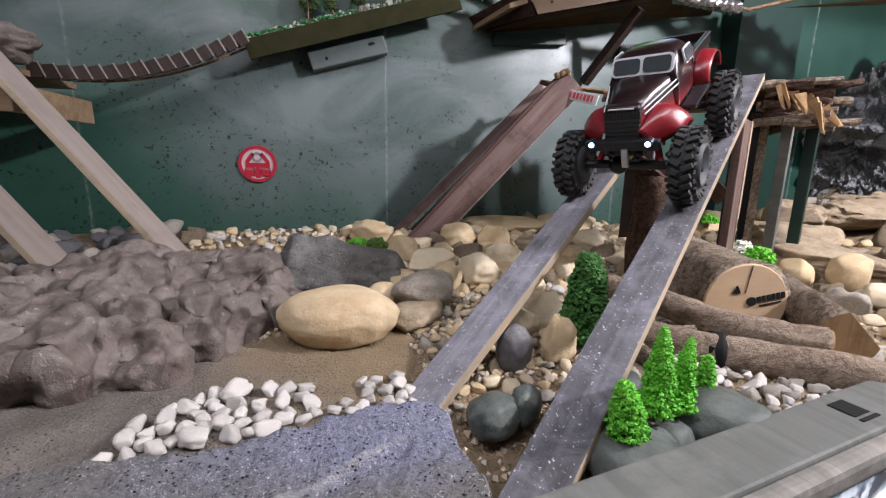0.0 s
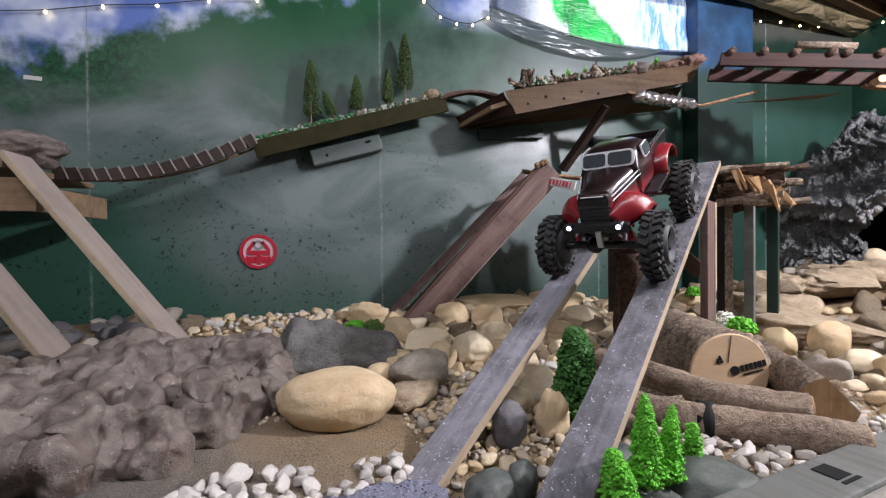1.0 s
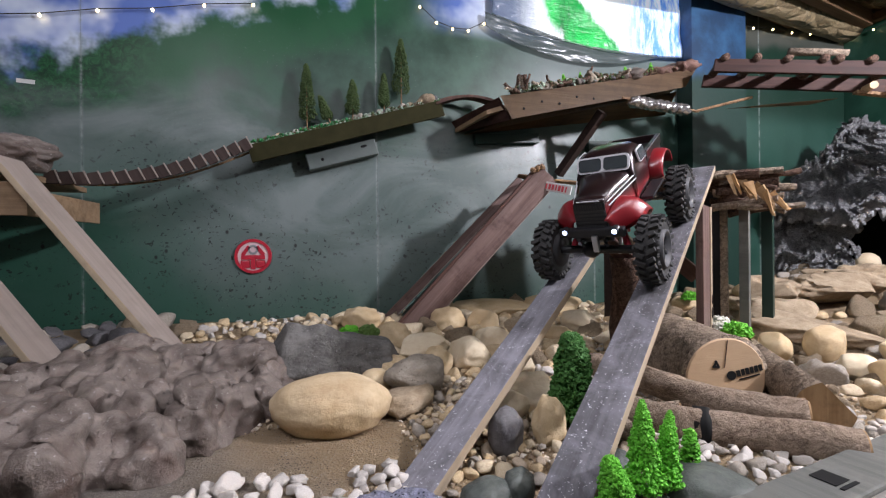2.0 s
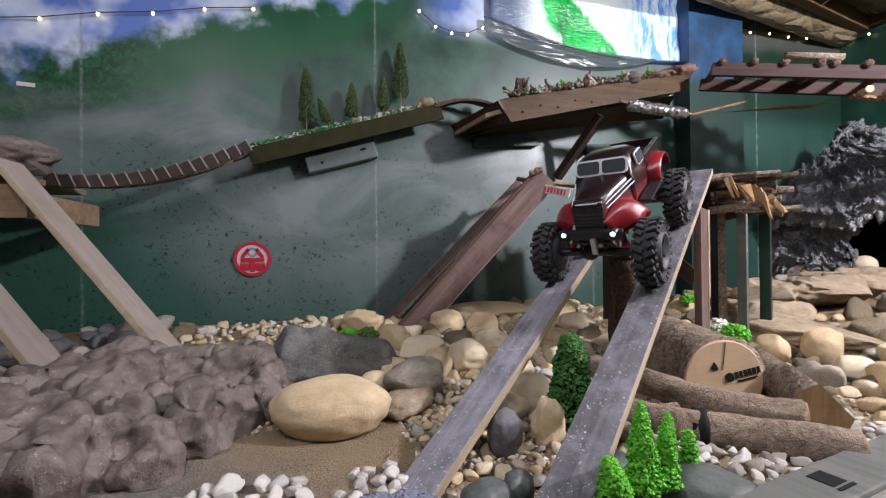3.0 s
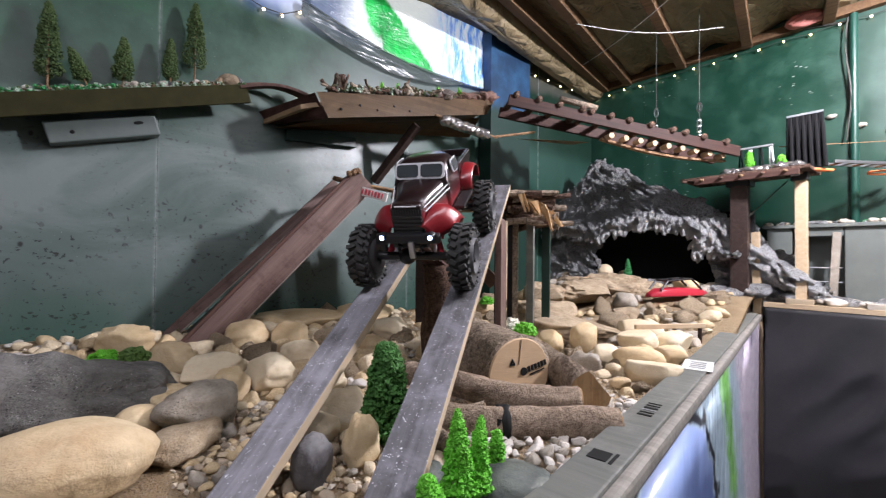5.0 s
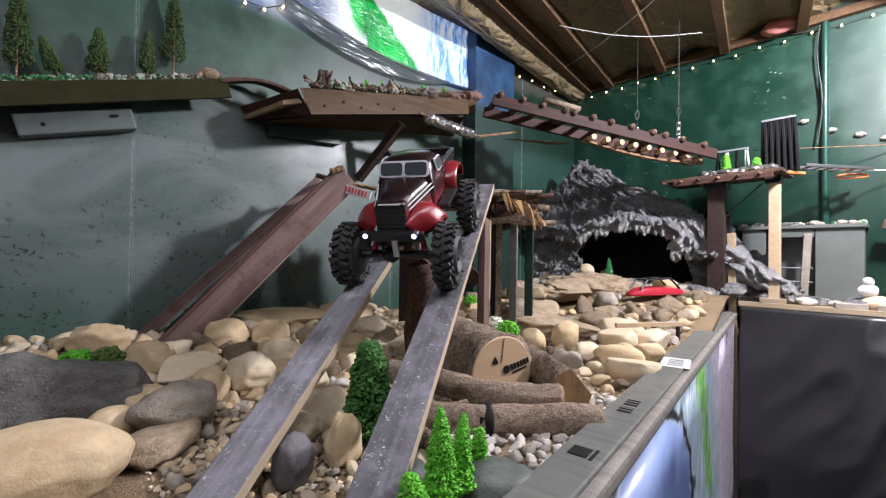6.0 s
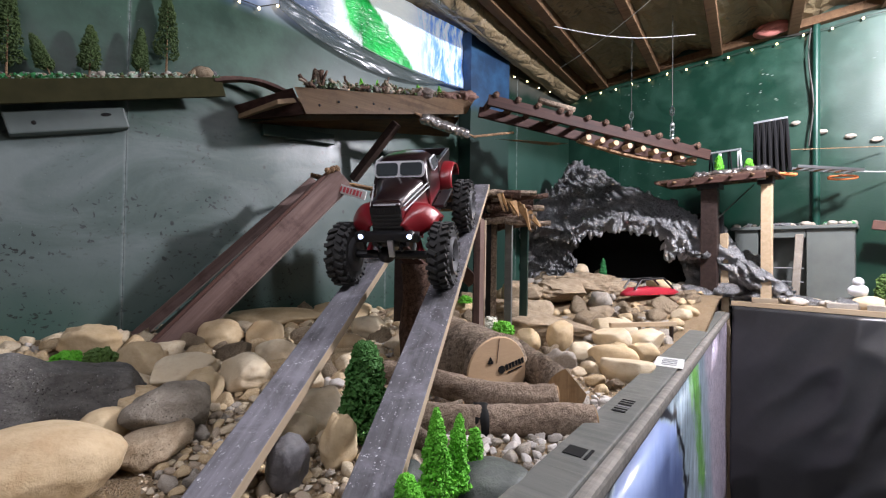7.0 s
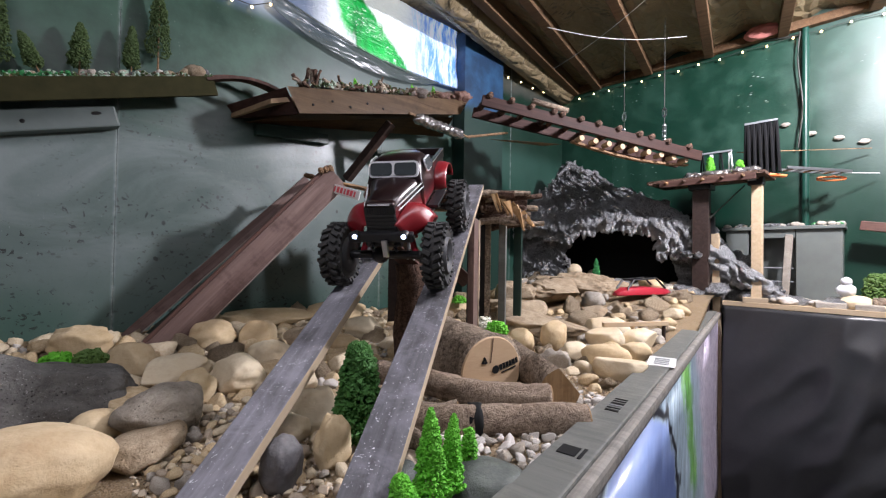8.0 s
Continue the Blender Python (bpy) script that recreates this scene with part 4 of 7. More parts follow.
# first board is black to give the dark gap beside the tan post
stand("post", at_deck(0.16, -0.035, 0.88), at_deck(0.16, -0.035, 1.42), 0.09, 0.02, M["blackpl"], trestle, "black board in place of the dark gap", 0.6)
stand("post", at_deck(0.10, 0.010, 0.9), at_deck(0.10, 0.010, 1.36), 0.022, 0.02, M["bark"], trestle, "rough tan post", 0.6)
stand("post", at_deck(0.10, 0.068, 0.9), at_deck(0.10, 0.068, 1.37), 0.028, 0.02, M["rail"], trestle, "grey board post", 0.4)
stand("post", at_deck(0.22, 0.125, 0.92), at_deck(0.22, 0.125, 1.37), 0.032, 0.03, M["post"], trestle, "dark green post", 0.5)
stand("post", at_deck(0.34, -0.45, 0.88), at_deck(0.34, -0.45, 1.43), 0.05, 0.035, M["darkpost"], trestle, turn=0.5)
stand("beam", at_deck(0.12, -0.46, 1.415), at_deck(0.12, 0.16, 1.41), 0.03, 0.04, M["twigdark"], trestle, turn=0.9)
stand("beam", at_deck(0.28, -0.46, 1.415), at_deck(0.28, 0.16, 1.41), 0.03, 0.04, M["ply"], trestle, turn=0.9)
stand("brace", at_deck(-0.10, -0.20, 1.25), at_deck(0.02, -0.06, 1.10), 0.05, 0.025, M["darkboard"], trestle, "dark brace board with a white slot", 0.6)
# red and white plate at the deck's far side
pa, pb = Vector((0.622, 1.528, 1.470)), Vector((0.706, 1.409, 1.429))
plate = thing("name_plate", "white plate with pink-red lettering on the deck's edge", "plate", along(pa, pb, -rd2))
part("board", boxed(0.036, (pb - pa).length, 0.008, None, 0.002), M["paper"], plate)
part("mark", boxed(0.018, 0.014, 0.002, pose(0, -0.058, 0.0055), 0.0), M["pink"], plate)
for k in range(7):
    part("bar", boxed(0.022, 0.010 if k % 3 else 0.006, 0.002, pose(0, -0.032 + 0.0145 * k, 0.0055)), M["pink"], plate)
slabs = ((0.60, 1.56, 1.500, 24, "twig"), (0.69, 1.50, 1.482, -28, "splinter"), (0.76, 1.46, 1.470, -20, "twig"), (0.67, 1.60, 1.478, 40, "ply"))
for x, y, z, tn, mt in slabs:
    bm = blob(0.075, 0.022, 0.008, int(x * 100), 0.25, 2.2, 3, 0.0, 0.3)
    part("bark_slab", bm, M[mt], trestle, "loose bark slab", True, pose(x, y, z, 4, 6, tn))

# broad dark post between the planks and the board with a round stamp
midpost = thing("support_post", "broad dark brown bark post under the ramp", "post")
part("log", tubed((0.665, 1.02, 0.84), (0.665, 1.02, 1.17), 0.062, 0.058, seg=20, wobble=0.01, rings=12, seed=3), M["twigdark"], midpost, smooth=True)
stand("strut", (0.675, 0.985, 1.13), (0.575, 1.035, 1.235), 0.045, 0.02, M["darkboard"], midpost, "short board propped on the post", 0.5)
part("slot", boxed(0.006, 0.02, 0.004, None, 0.001), M["whitepl"], midpost, m=along((0.67, 0.965, 1.13), (0.575, 1.015, 1.235), (0.5, -0.8, 0.3)) @ pose(0, 0, 0.012))
stand("strut", (0.70, 0.975, 1.14), (0.63, 1.04, 1.25), 0.04, 0.018, M["edge"], midpost, turn=0.5)
stamped = thing("support_board", "upright brown board with a white edge stamped with rings", "board")
sm = along((0.86, 0.94, 0.86), (0.86, 0.94, 1.33), (0.55, -0.8, 0))
part("board", boxed(0.11, 0.46, 0.02, pose(0, 0, 0), 0.002), M["redboard"], stamped, m=sm)
part("strip", boxed(0.026, 0.46, 0.024, None, 0.002), M["edge"], stamped, "pale board edge", m=sm @ pose(0.068, 0, 0.001))
for k, (r, y) in enumerate(((0.011, -0.1), (0.006, -0.1), (0.009, -0.06), (0.008, -0.15), (0.004, -0.15))):
    bm = lathe([(r, 0.0), (r - 0.002, 0.0), (r - 0.002, 0.0015), (r, 0.0015)], 24, "Z")
    part("ring", bm, M["ink"], stamped, m=sm @ pose(0.068, y, 0.0135) @ Matrix.Diagonal((1, 1.6, 1, 1)))

# the second ramp, down to the foot of the mural wall
ramp2 = thing("side_ramp", "red-brown board ramp descending along the mural wall", "ramp")
na, nb = Vector((0.06, 1.66, 0.85)), Vector((0.645, 1.50, 1.52))
m = along(na, nb, (0.1, -1, 0.3))
part("near_board", boxed(0.094, (nb - na).length, 0.019, pose(0.015, 0, 0), 0.002), M["redboard"], ramp2, m=m)
part("near_edge", boxed(0.004, (nb - na).length, 0.021, pose(0.0645, 0, 0.0), 0.001), M["leftplank"], ramp2, m=m)
part("top_strip", boxed(0.012, (nb - na).length, 0.026, pose(-0.039, 0, -0.002), 0.002), M["darkboard"], ramp2, m=m)
fa, fb = na + Vector((-0.046, 0.24, 0.0)), nb + Vector((0.008, 0.24, 0.0))
m = along(fa, fb, (0.1, -1, 0.3))
part("far_board", boxed(0.040, (fb - fa).length, 0.017, pose(-0.008, 0, 0), 0.002), M["redboard"], ramp2, m=m)
part("far_edge", boxed(0.005, (fb - fa).length, 0.019, pose(0.0145, 0, 0.0), 0.001), M["leftplank"], ramp2, m=m)
M["rampfloor"] = plain("green_grey_ramp_floor", (0.055, 0.075, 0.06), 0.6, var=0.7, scale=14)
drop = Vector((0.018, 0.012, -0.02))
bm = bmesh.new()
f = bm.faces.new([bm.verts.new(p + drop) for p in (na + Vector((0, 0.012, 0)), nb + Vector((0, 0.012, 0)), fb - Vector((0, 0.012, 0)), fa - Vector((0, 0.012, 0)))])
bmesh.ops.solidify(bm, geom=[f], thickness=0.012)
bmesh.ops.recalc_face_normals(bm, faces=bm.faces)
part("floor_board", bm, M["rampfloor"], ramp2, "worn green-grey floor between the boards")
for k in range(3):
    c = nb + Vector((-0.02 + 0.02 * k, 0.02, 0.0 + 0.008 * k))
    part("cap_log", tubed(c + Vector((-0.05, -0.04, 0)), c + Vector((0.09, 0.2, 0.015)), 0.012, 0.01, seg=8, wobble=0.003, rings=4, seed=70 + k), M["twig"], ramp2, smooth=True)


# ---------------------------------------------------------------- planks and platform at the west side
plank("side_plank", "pale grey-brown plank leaning down from the west platform", along((-0.635, 1.22, 0.93), (-1.13, 1.44, 1.475), (0, 0.1, 1)), 0.085, 0.80, 0.019, M["leftplank"], M["edge"], "west planks")
plank("side_plank", "pale grey-brown plank leaning beside its twin", along((-0.90, 1.18, 0.93), (-1.40, 1.40, 1.475), (0, 0.1, 1)), 0.085, 0.80, 0.019, M["leftplank"], M["edge"], "west planks")
westdeck = thing("west_platform", "plywood platform on the mural wall with a stone on top", "platform")
part("deck", boxed(0.8, 0.5, 0.02, pose(-1.58, 1.70, 1.455), 0.002), M["ply"], westdeck)
part("fascia", boxed(0.96, 0.018, 0.10, pose(-1.575, 1.452, 1.365), 0.002), M["ply"], westdeck)
part("side_board", boxed(0.018, 0.4, 0.08, pose(-1.105, 1.66, 1.355), 0.002), M["ply"], westdeck)
solo("deck_stone", blob(0.13, 0.09, 0.06, 81, 0.25, 2.0, 5), M["foamrock"], "mauve-grey stone lying on the west platform", "stone", pose(-1.22, 1.56, 1.515, 0, 0, 10), smooth=True)


# ---------------------------------------------------------------- ledge, rope bridge and little trees on the mural
bridge = thing("rope_bridge", "sagging rope bridge of dark slats on the mural wall", "bridge")
N = 16
pts = []
for k in range(N + 1):
    f = k / N
    x = -1.20 + 0.65 * f
    z = 1.475 + 0.175 * f ** 1.5 - 0.03 * math.sin(f * math.pi)
    pts.append(Vector((x, 1.76 + 0.1 * f, z)))
for k in range(N):
    m = along(pts[k], pts[k + 1])
    part("slat", boxed(0.13, 0.034, 0.007, None, 0.002), M["darkboard"], bridge, m=m)
    bm = boxed(0.009, 0.039, 0.056, None, 0.003)
    for v in bm.verts:
        if v.co.z > 0.01:
            v.co.z -= 0.010 * (abs(v.co.y) / 0.018) ** 2
    part("front_slat", bm, M["darkpost"], bridge, m=m @ pose(0.066, 0, 0.0, 9, 0, 0))
    part("lashing", boxed(0.004, 0.005, 0.05, None, 0.001), M["leftplank"], bridge, "pale cord lashing", m=m @ pose(0.072, 0.02, 0.0, 24 - 26 * k / N, 0, 0))
for dy, dz in ((-0.064, -0.008), (0.064, -0.008)):
    bm = bmesh.new()
    cord(bm, [q + Vector((0, dy, dz)) for q in pts], 0.005)
    part("rope", bm, M["twig"], bridge, smooth=True)

ledge = thing("wall_ledge", "dark green painted ledge carrying moss, pebbles and small trees", "ledge")
la, lb = Vector((-0.56, 1.93, 1.64)), Vector((0.29, 1.93, 1.90))
m = along(la, lb)
LL = (lb - la).length
M["ledgeface"] = plain("dark_olive_ledge_board", (0.030, 0.028, 0.012), 0.85, var=0.7, scale=25, Specular_IOR_Level=0.1)
part("board", boxed(0.14, LL, 0.02, pose(0, 0, -0.01), 0.002), M["ledgeface"], ledge, m=m)
part("fascia", boxed(0.016, LL, 0.075, pose(0.072, 0, -0.028), 0.002), M["ledgeface"], ledge, m=m)
bm = bmesh.new()
bmesh.ops.create_grid(bm, x_segments=8, y_segments=60, size=0.5)
for v in bm.verts:
    x, y = v.co.x * 0.14, v.co.y * LL
    v.co = Vector((x, y, 0.014 + 0.014 * noise.noise((x * 40, y * 30, 3)) + 0.008 * noise.noise((x * 90, y * 90, 3))))
bmesh.ops.solidify(bm, geom=bm.faces[:], thickness=0.012)


def moss_mix():
    n = Net("moss_and_grit")
    v = n.t.nodes.new("ShaderNodeTexVoronoi")
    n.put(v.inputs["Vector"], n.co)
    v.inputs["Scale"].default_value = 90
    sep = n.t.nodes.new("ShaderNodeSeparateColor")
    n.t.links.new(v.outputs["Color"], sep.inputs[0])
    col = n.ramp(sep.outputs[0], (0.0, (0.02, 0.10, 0.035)), (0.3, (0.05, 0.22, 0.08)), (0.5, (0.10, 0.075, 0.06)), (0.7, (0.28, 0.36, 0.27)), (0.9, (0.5, 0.52, 0.45)))
    n.bump(n.noise(120, 4, 0.7), 0.8, 0.006)
    return n.end(col, 0.85)


part("moss", bm, moss_mix(), ledge, "dull green moss and pale grit", True, m)
MOSS = m
brk = thing("wall_bracket", "grey painted wooden block screwed to the mural wall", "bracket", along((-0.32, 1.965, 1.605), (-0.01, 1.965, 1.695), (0, -1, 0)))
part("block", boxed(0.075, 0.33, 0.06, None, 0.006), plain("mist_grey_paint", (0.085, 0.105, 0.098), 0.5, var=0.5, scale=12), brk)
part("knot", blob(0.007, 0.016, 0.004, 2, 0.2, 1.5, 2), M["ink"], brk, m=pose(-0.012, 0.105, 0.03))
part("knot", blob(0.007, 0.007, 0.004, 3, 0.2, 1.5, 2), M["ink"], brk, m=pose(0.004, -0.095, 0.03))


def conifer(name, label, place, h, r, material, trunk=0.25, dens=420, lean=(0, 0), group="", size=0.006, shape=1.0):
    """A model tree: a thin stem, short limbs and a crown of small tufts with an uneven outline."""
    ob = thing(name, label, "model tree", pose(*place, lean[0], lean[1], 0 if any(lean) else random.uniform(0, 360)), group)
    part("trunk", tubed((0, 0, -0.01), (0, 0, h * 0.9), max(0.0025, r * 0.09), 0.001, seg=7), M["twig"], ob)
    pts = []
    for i in range(dens):
        f = random.random() ** 0.8
        ang = random.uniform(0, 2 * math.pi)
        env = r * ((1 - f) ** (0.75 * shape)) * min(1.0, 0.55 + f * 5)
        env *= 1 + 0.28 * noise.noise((math.cos(ang) * 1.6, math.sin(ang) * 1.6, f * 7 + place[0] * 9))
        q = env * math.sqrt(random.uniform(0.25, 1.0))
        pts.append(((q * math.cos(ang), q * math.sin(ang), h * trunk + f * h * (1 - trunk)), size * random.uniform(0.6, 1.3)))
    crown = clumps("crown", pts, material, ob)
    return ob


for x, zb, h, r, t in ((-0.322, 1.75, 0.30, 0.042, 0.16), (-0.222, 1.80, 0.12, 0.028, 0.06), (-0.117, 1.825, 0.17, 0.036, 0.08), (0.03, 1.87, 0.17, 0.030, 0.08), (0.113, 1.90, 0.315, 0.045, 0.16)):
    conifer("ledge_tree", "small olive-green conifer model on the mossy ledge", (x, 1.93, zb), h, r, M["leaf_olive"], t, 1300, (0, -22 if h < 0.13 else (8 if h == 0.18 else 0)), "ledge conifers", 0.005, 0.7)
M["frost"] = plain("frosted_pale_moss", (0.33, 0.42, 0.33), 0.9, var=0.5, scale=120)
M["dead"] = plain("brown_dry_moss", (0.13, 0.085, 0.05), 0.9, var=0.5, scale=120)
for name_, mt, count, f0, f1, label_ in (("green_moss", "moss", 520, -0.5, 0.0, "bright green moss tufts on the ledge"), ("frosted_moss", "frost", 560, -0.33, 0.5, "pale frosted moss tufts on the ledge"), ("dry_moss", "dead", 380, -0.3, 0.5, "brown dry moss on the ledge"), ("green_moss", "leaf_olive", 420, -0.45, 0.5, "olive moss tufts on the ledge")):
    pts = []
    for _ in range(count):
        f = random.uniform(f0, f1)
        hump = 0.5 + 0.5 * noise.noise((f * 24, mt == "frost", 3))
        pts.append((MOSS @ Vector((random.uniform(-0.02, 0.076), f * LL, 0.012 + 0.026 * hump * random.random())), random.uniform(0.004, 0.009)))
    tagged(clumps(name_, pts, M[mt]), label_, "moss", kind="stuff")
for k in range(46):
    f = random.random()
    r = random.uniform(0.008, 0.017) * (1.2 if f > 0.8 else 1.0)
    solo("ledge_pebble", blob(r, r * 1.2, r * 0.9, k + 200, 0.3, 1.6, 2, cuts=4), M[random.choice(["slate", "brownpeb", "greywhite", "sandrock", "white"])], "small pebble in the moss of the wall ledge", "pebble", MOSS @ pose(random.uniform(0.0, 0.07), (f - 0.5) * LL * 0.97, 0.016 + 0.6 * r, random.uniform(0, 90), 0, 0), "ledge pebbles")
solo("ledge_stone", blob(0.028, 0.026, 0.022, 300, 0.1, 1.4, 3), M["tan"], "rounded tan stone at the ledge's lower end", "stone", MOSS @ pose(0.01, -0.31, 0.025), smooth=True)
solo("ledge_stone", blob(0.045, 0.04, 0.03, 301, 0.2, 1.6, 3), M["sandrock"], "pinkish rough stone at the ledge's upper end", "stone", MOSS @ pose(0.045, 0.39, 0.03), smooth=True)

# arched twin rails between ledge and panel
arch = thing("arched_track", "pair of bowed dark wooden strips bridging ledge and panel", "track")
for dy, lift in ((1.965, 0.0), (1.86, -0.035)):
    bm = bmesh.new()
    p = [Vector((0.27 + 0.30 * k / 10, dy - 0.08 * k / 10, 1.925 + lift + 0.035 * math.sin(k / 10 * math.pi) - 0.005 * k / 10)) for k in range(11)]
    strips(bm, p, 0.035, 0.012)
    part("strip", bm, M["darkboard"], arch)

M["redrock"] = stone("red_brown_rock", (0.13, 0.07, 0.055), (0.24, 0.14, 0.11), (0.08, 0.045, 0.035), 0.6, 20, bump=0.6)

# upper panel: plywood shelf with rocks on top
M["plydark"] = wood("stained_plywood", (0.12, 0.068, 0.032), (0.25, 0.155, 0.08), 0.5, "X", stain=0.7, stainc=(0.04, 0.022, 0.016))
panel = thing("upper_shelf", "stained plywood shelf braced off the mural wall", "shelf")
bm = bmesh.new()
prof = [(0.40, 1.99), (0.47, 1.72), (0.55, 1.668), (1.55, 1.668), (1.62, 1.99)]
lo = [bm.verts.new((x, y, 1.780 + 0.21 * (x - 0.55) + 0.05)) for x, y in prof]
hi = [bm.verts.new((x, y, 1.780 + 0.21 * (x - 0.55) + 0.07)) for x, y in prof]
bm.faces.new(lo[::-1]), bm.faces.new(hi)
for k in range(5):
    bm.faces.new((lo[k], lo[(k + 1) % 5], hi[(k + 1) % 5], hi[k]))
bmesh.ops.recalc_face_normals(bm, faces=bm.faces)
part("deck", bm, M["ply"], panel)


def sheet(name, corners, thick, material, parent, label=""):
    """A flat board with given corners, with thickness."""
    bm = bmesh.new()
    f = bm.faces.new([bm.verts.new(c) for c in corners])
    bmesh.ops.solidify(bm, geom=[f], thickness=thick)
    bmesh.ops.recalc_face_normals(bm, faces=bm.faces)
    return part(name, bm, material, parent, label)


sheet("fascia", [(0.512, 1.66, 1.880), (0.562, 1.65, 1.778), (1.512, 1.65, 2.005), (1.590, 1.66, 2.108)], 0.012, M["plydark"], panel, "stained plywood front board with screw holes")
sheet("end_board", [(0.38, 1.99, 1.85), (0.42, 1.99, 1.80), (0.562, 1.664, 1.778), (0.512, 1.674, 1.880)], 0.012, M["darkboard"], panel)
sheet("lower_board", [(0.45, 1.99, 1.79), (0.57, 1.70, 1.785), (1.51, 1.70, 2.0), (1.70, 1.99, 1.98)], 0.012, M["plydark"], panel, "brown plywood underside")
stand("brace", (0.98, 1.97, 1.60), (1.08, 1.72, 1.87), 0.04, 0.04, M["darkpost"], panel, "dark brace post", 0.3)
stand("batten", (0.50, 1.978, 1.765), (0.86, 1.978, 1.79), 0.05, 0.036, M["post"], panel, turn=1.57)
stand("batten", (1.16, 1.975, 1.76), (1.40, 1.975, 1.775), 0.06, 0.04, M["post"], panel, turn=1.57)
for k in range(5):
    part("screw", blob(0.006, 0.003, 0.006, k, 0.05, 1, 2), M["ink"], panel, m=pose(0.62 + 0.09 * k, 1.647, 1.828 + 0.0185 * k + 0.02 * (k % 2)))
for k in range(52):
    f = random.random()
    x = 0.58 + 1.0 * f
    z = 1.888 + 0.21 * (x - 0.55)
    r = random.uniform(0.012, 0.026) * (1.5 if f > 0.62 else 1)
    mt = random.choice(["redrock", "redrock", "foamrock"]) if f > 0.55 else random.choice(["slate", "greypit", "brownpeb", "lava", "foamrock"])
    solo("shelf_rock", blob(r * 1.5, r * 0.8, r * 0.8, 400 + k, 0.45, 2.2, 3, cuts=5), M[mt], "small rough rock heaped along the shelf edge", "rock", pose(x, 1.655 + random.uniform(0, 0.07), z + 0.012 + r * 0.3, random.uniform(0, 360), 0, random.uniform(0, 360)), "shelf rocks", smooth=True)
M["drift"] = bark("pale_driftwood", (0.16, 0.12, 0.085), (0.42, 0.36, 0.28), 0.4)
for k in range(34):
    x = random.uniform(0.60, 1.12)
    p = Vector((x, 1.652 + random.uniform(0, 0.06), 1.898 + 0.21 * (x - 0.55)))
    way = Vector((random.uniform(-1, 1), random.uniform(-0.4, 0.2), random.uniform(-0.15, 0.5))).normalized()
    pts = [p + way * 0.018 * i + Vector((noise.noise((k, i * 0.7, 0)), noise.noise((k, i * 0.7, 5)) * 0.5, noise.noise((k, i * 0.7, 9)))) * 0.020 for i in range(5)]
    solo("shelf_root", cord(bmesh.new(), pts, random.uniform(0.004, 0.009), 7), M["drift" if k % 3 else "twigdark"], "twisted piece of driftwood root on the shelf edge", "root", None, "shelf roots", smooth=True)
for name_, mt, count, x0, x1 in (("shelf_moss", "frost", 260, 0.6, 1.0), ("shelf_moss", "leaf_olive", 420, 0.58, 1.3), ("shelf_moss", "dead", 420, 0.58, 1.6)):
    pts = []
    for _ in range(count):
        x = random.uniform(x0, x1)
        pts.append((Vector((x, 1.648 + random.uniform(0, 0.08), 1.895 + 0.21 * (x - 0.55) + 0.03 * random.random())), random.uniform(0.004, 0.009)))
    tagged(clumps(name_, pts, M[mt]), "moss and dry litter along the shelf edge", "moss", kind="stuff")
solo("shelf_rock", blob(0.03, 0.025, 0.05, 440, 0.3, 1.6, 3), M["twigdark"], "dark brown pointed rock standing on the shelf", "rock", pose(0.655, 1.74, 1.975), "shelf rocks", smooth=True)
for x in (0.84, 0.93, 1.18, 1.33):
    conifer("shelf_sprig", "tiny bright green sprig among the shelf rocks", (x, 1.68, 1.905 + 0.21 * (x - 0.55)), 0.05, 0.014, M["leaf_bright"], 0.2, 60, group="shelf sprigs", size=0.004)
bundle = thing("wrapped_bundle", "shiny crumpled wrapped bundle slung under the shelf", "bundle")
for k in range(9):
    part("wrap", blob(0.034, 0.03, 0.026, 460 + k, 0.35, 2.2, 3), M["foil"], bundle, smooth=True, m=pose(1.17 + 0.035 * k, 1.60, 1.885 - 0.002 * k))
solo("rope_sling", tubed((1.10, 1.60, 1.90), (1.52, 1.58, 1.86), 0.006, seg=7), M["twig"], "pale rope slung beneath the shelf", "rope")
solo("rope_sling", tubed((1.50, 1.58, 1.86), (1.78, 1.52, 1.93), 0.007, seg=7), M["twig"], "pale rope slung beneath the bridge", "rope")

# ladder bridge on chains, from the shelf to the east platform
LA, LB = Vector((1.60, 1.60, 2.06)), Vector((2.76, 0.84, 1.83))
M["ladder"] = wood("dark_red_brown_ladder_wood", (0.032, 0.012, 0.009), (0.075, 0.032, 0.023), 0.65, "Y", stain=0.4)
ladder = thing("ladder_bridge", "dark red-brown ladder bridge with round log rungs on chains", "bridge")
m = along(LA, LB)
LN = (LB - LA).length
for s in (-1, 1):
    part("beam", boxed(0.022, LN, 0.06, pose(0.10 * s, 0, 0), 0.003), M["ladder"], ladder, m=m)
for k in range(12):
    y = -LN / 2 + 0.05 + (LN - 0.1) * (k + random.uniform(-0.3, 0.3)) / 11.5
    part("rung", tubed((-0.13, y, 0.034), (0.125, y, 0.034), random.uniform(0.014, 0.021), 0.017, seg=12, wobble=0.003, rings=4, seed=k), M["twigdark"], ladder, m=m, smooth=True)
part("loose_log", tubed((0.12, -0.42, 0.06), (0.11, -0.2, 0.062), 0.017, 0.015, seg=10), M["bark"], ladder, m=m, smooth=True)
under = thing("lower_bridge", "slung lower deck with pale wood discs under the ladder bridge", "bridge")
sheet("deck", [(1.72, 1.62, 1.90), (1.76, 1.46, 1.87), (2.02, 1.30, 1.87), (2.05, 1.45, 1.89)], 0.02, M["ply"], under)
bm = bmesh.new()
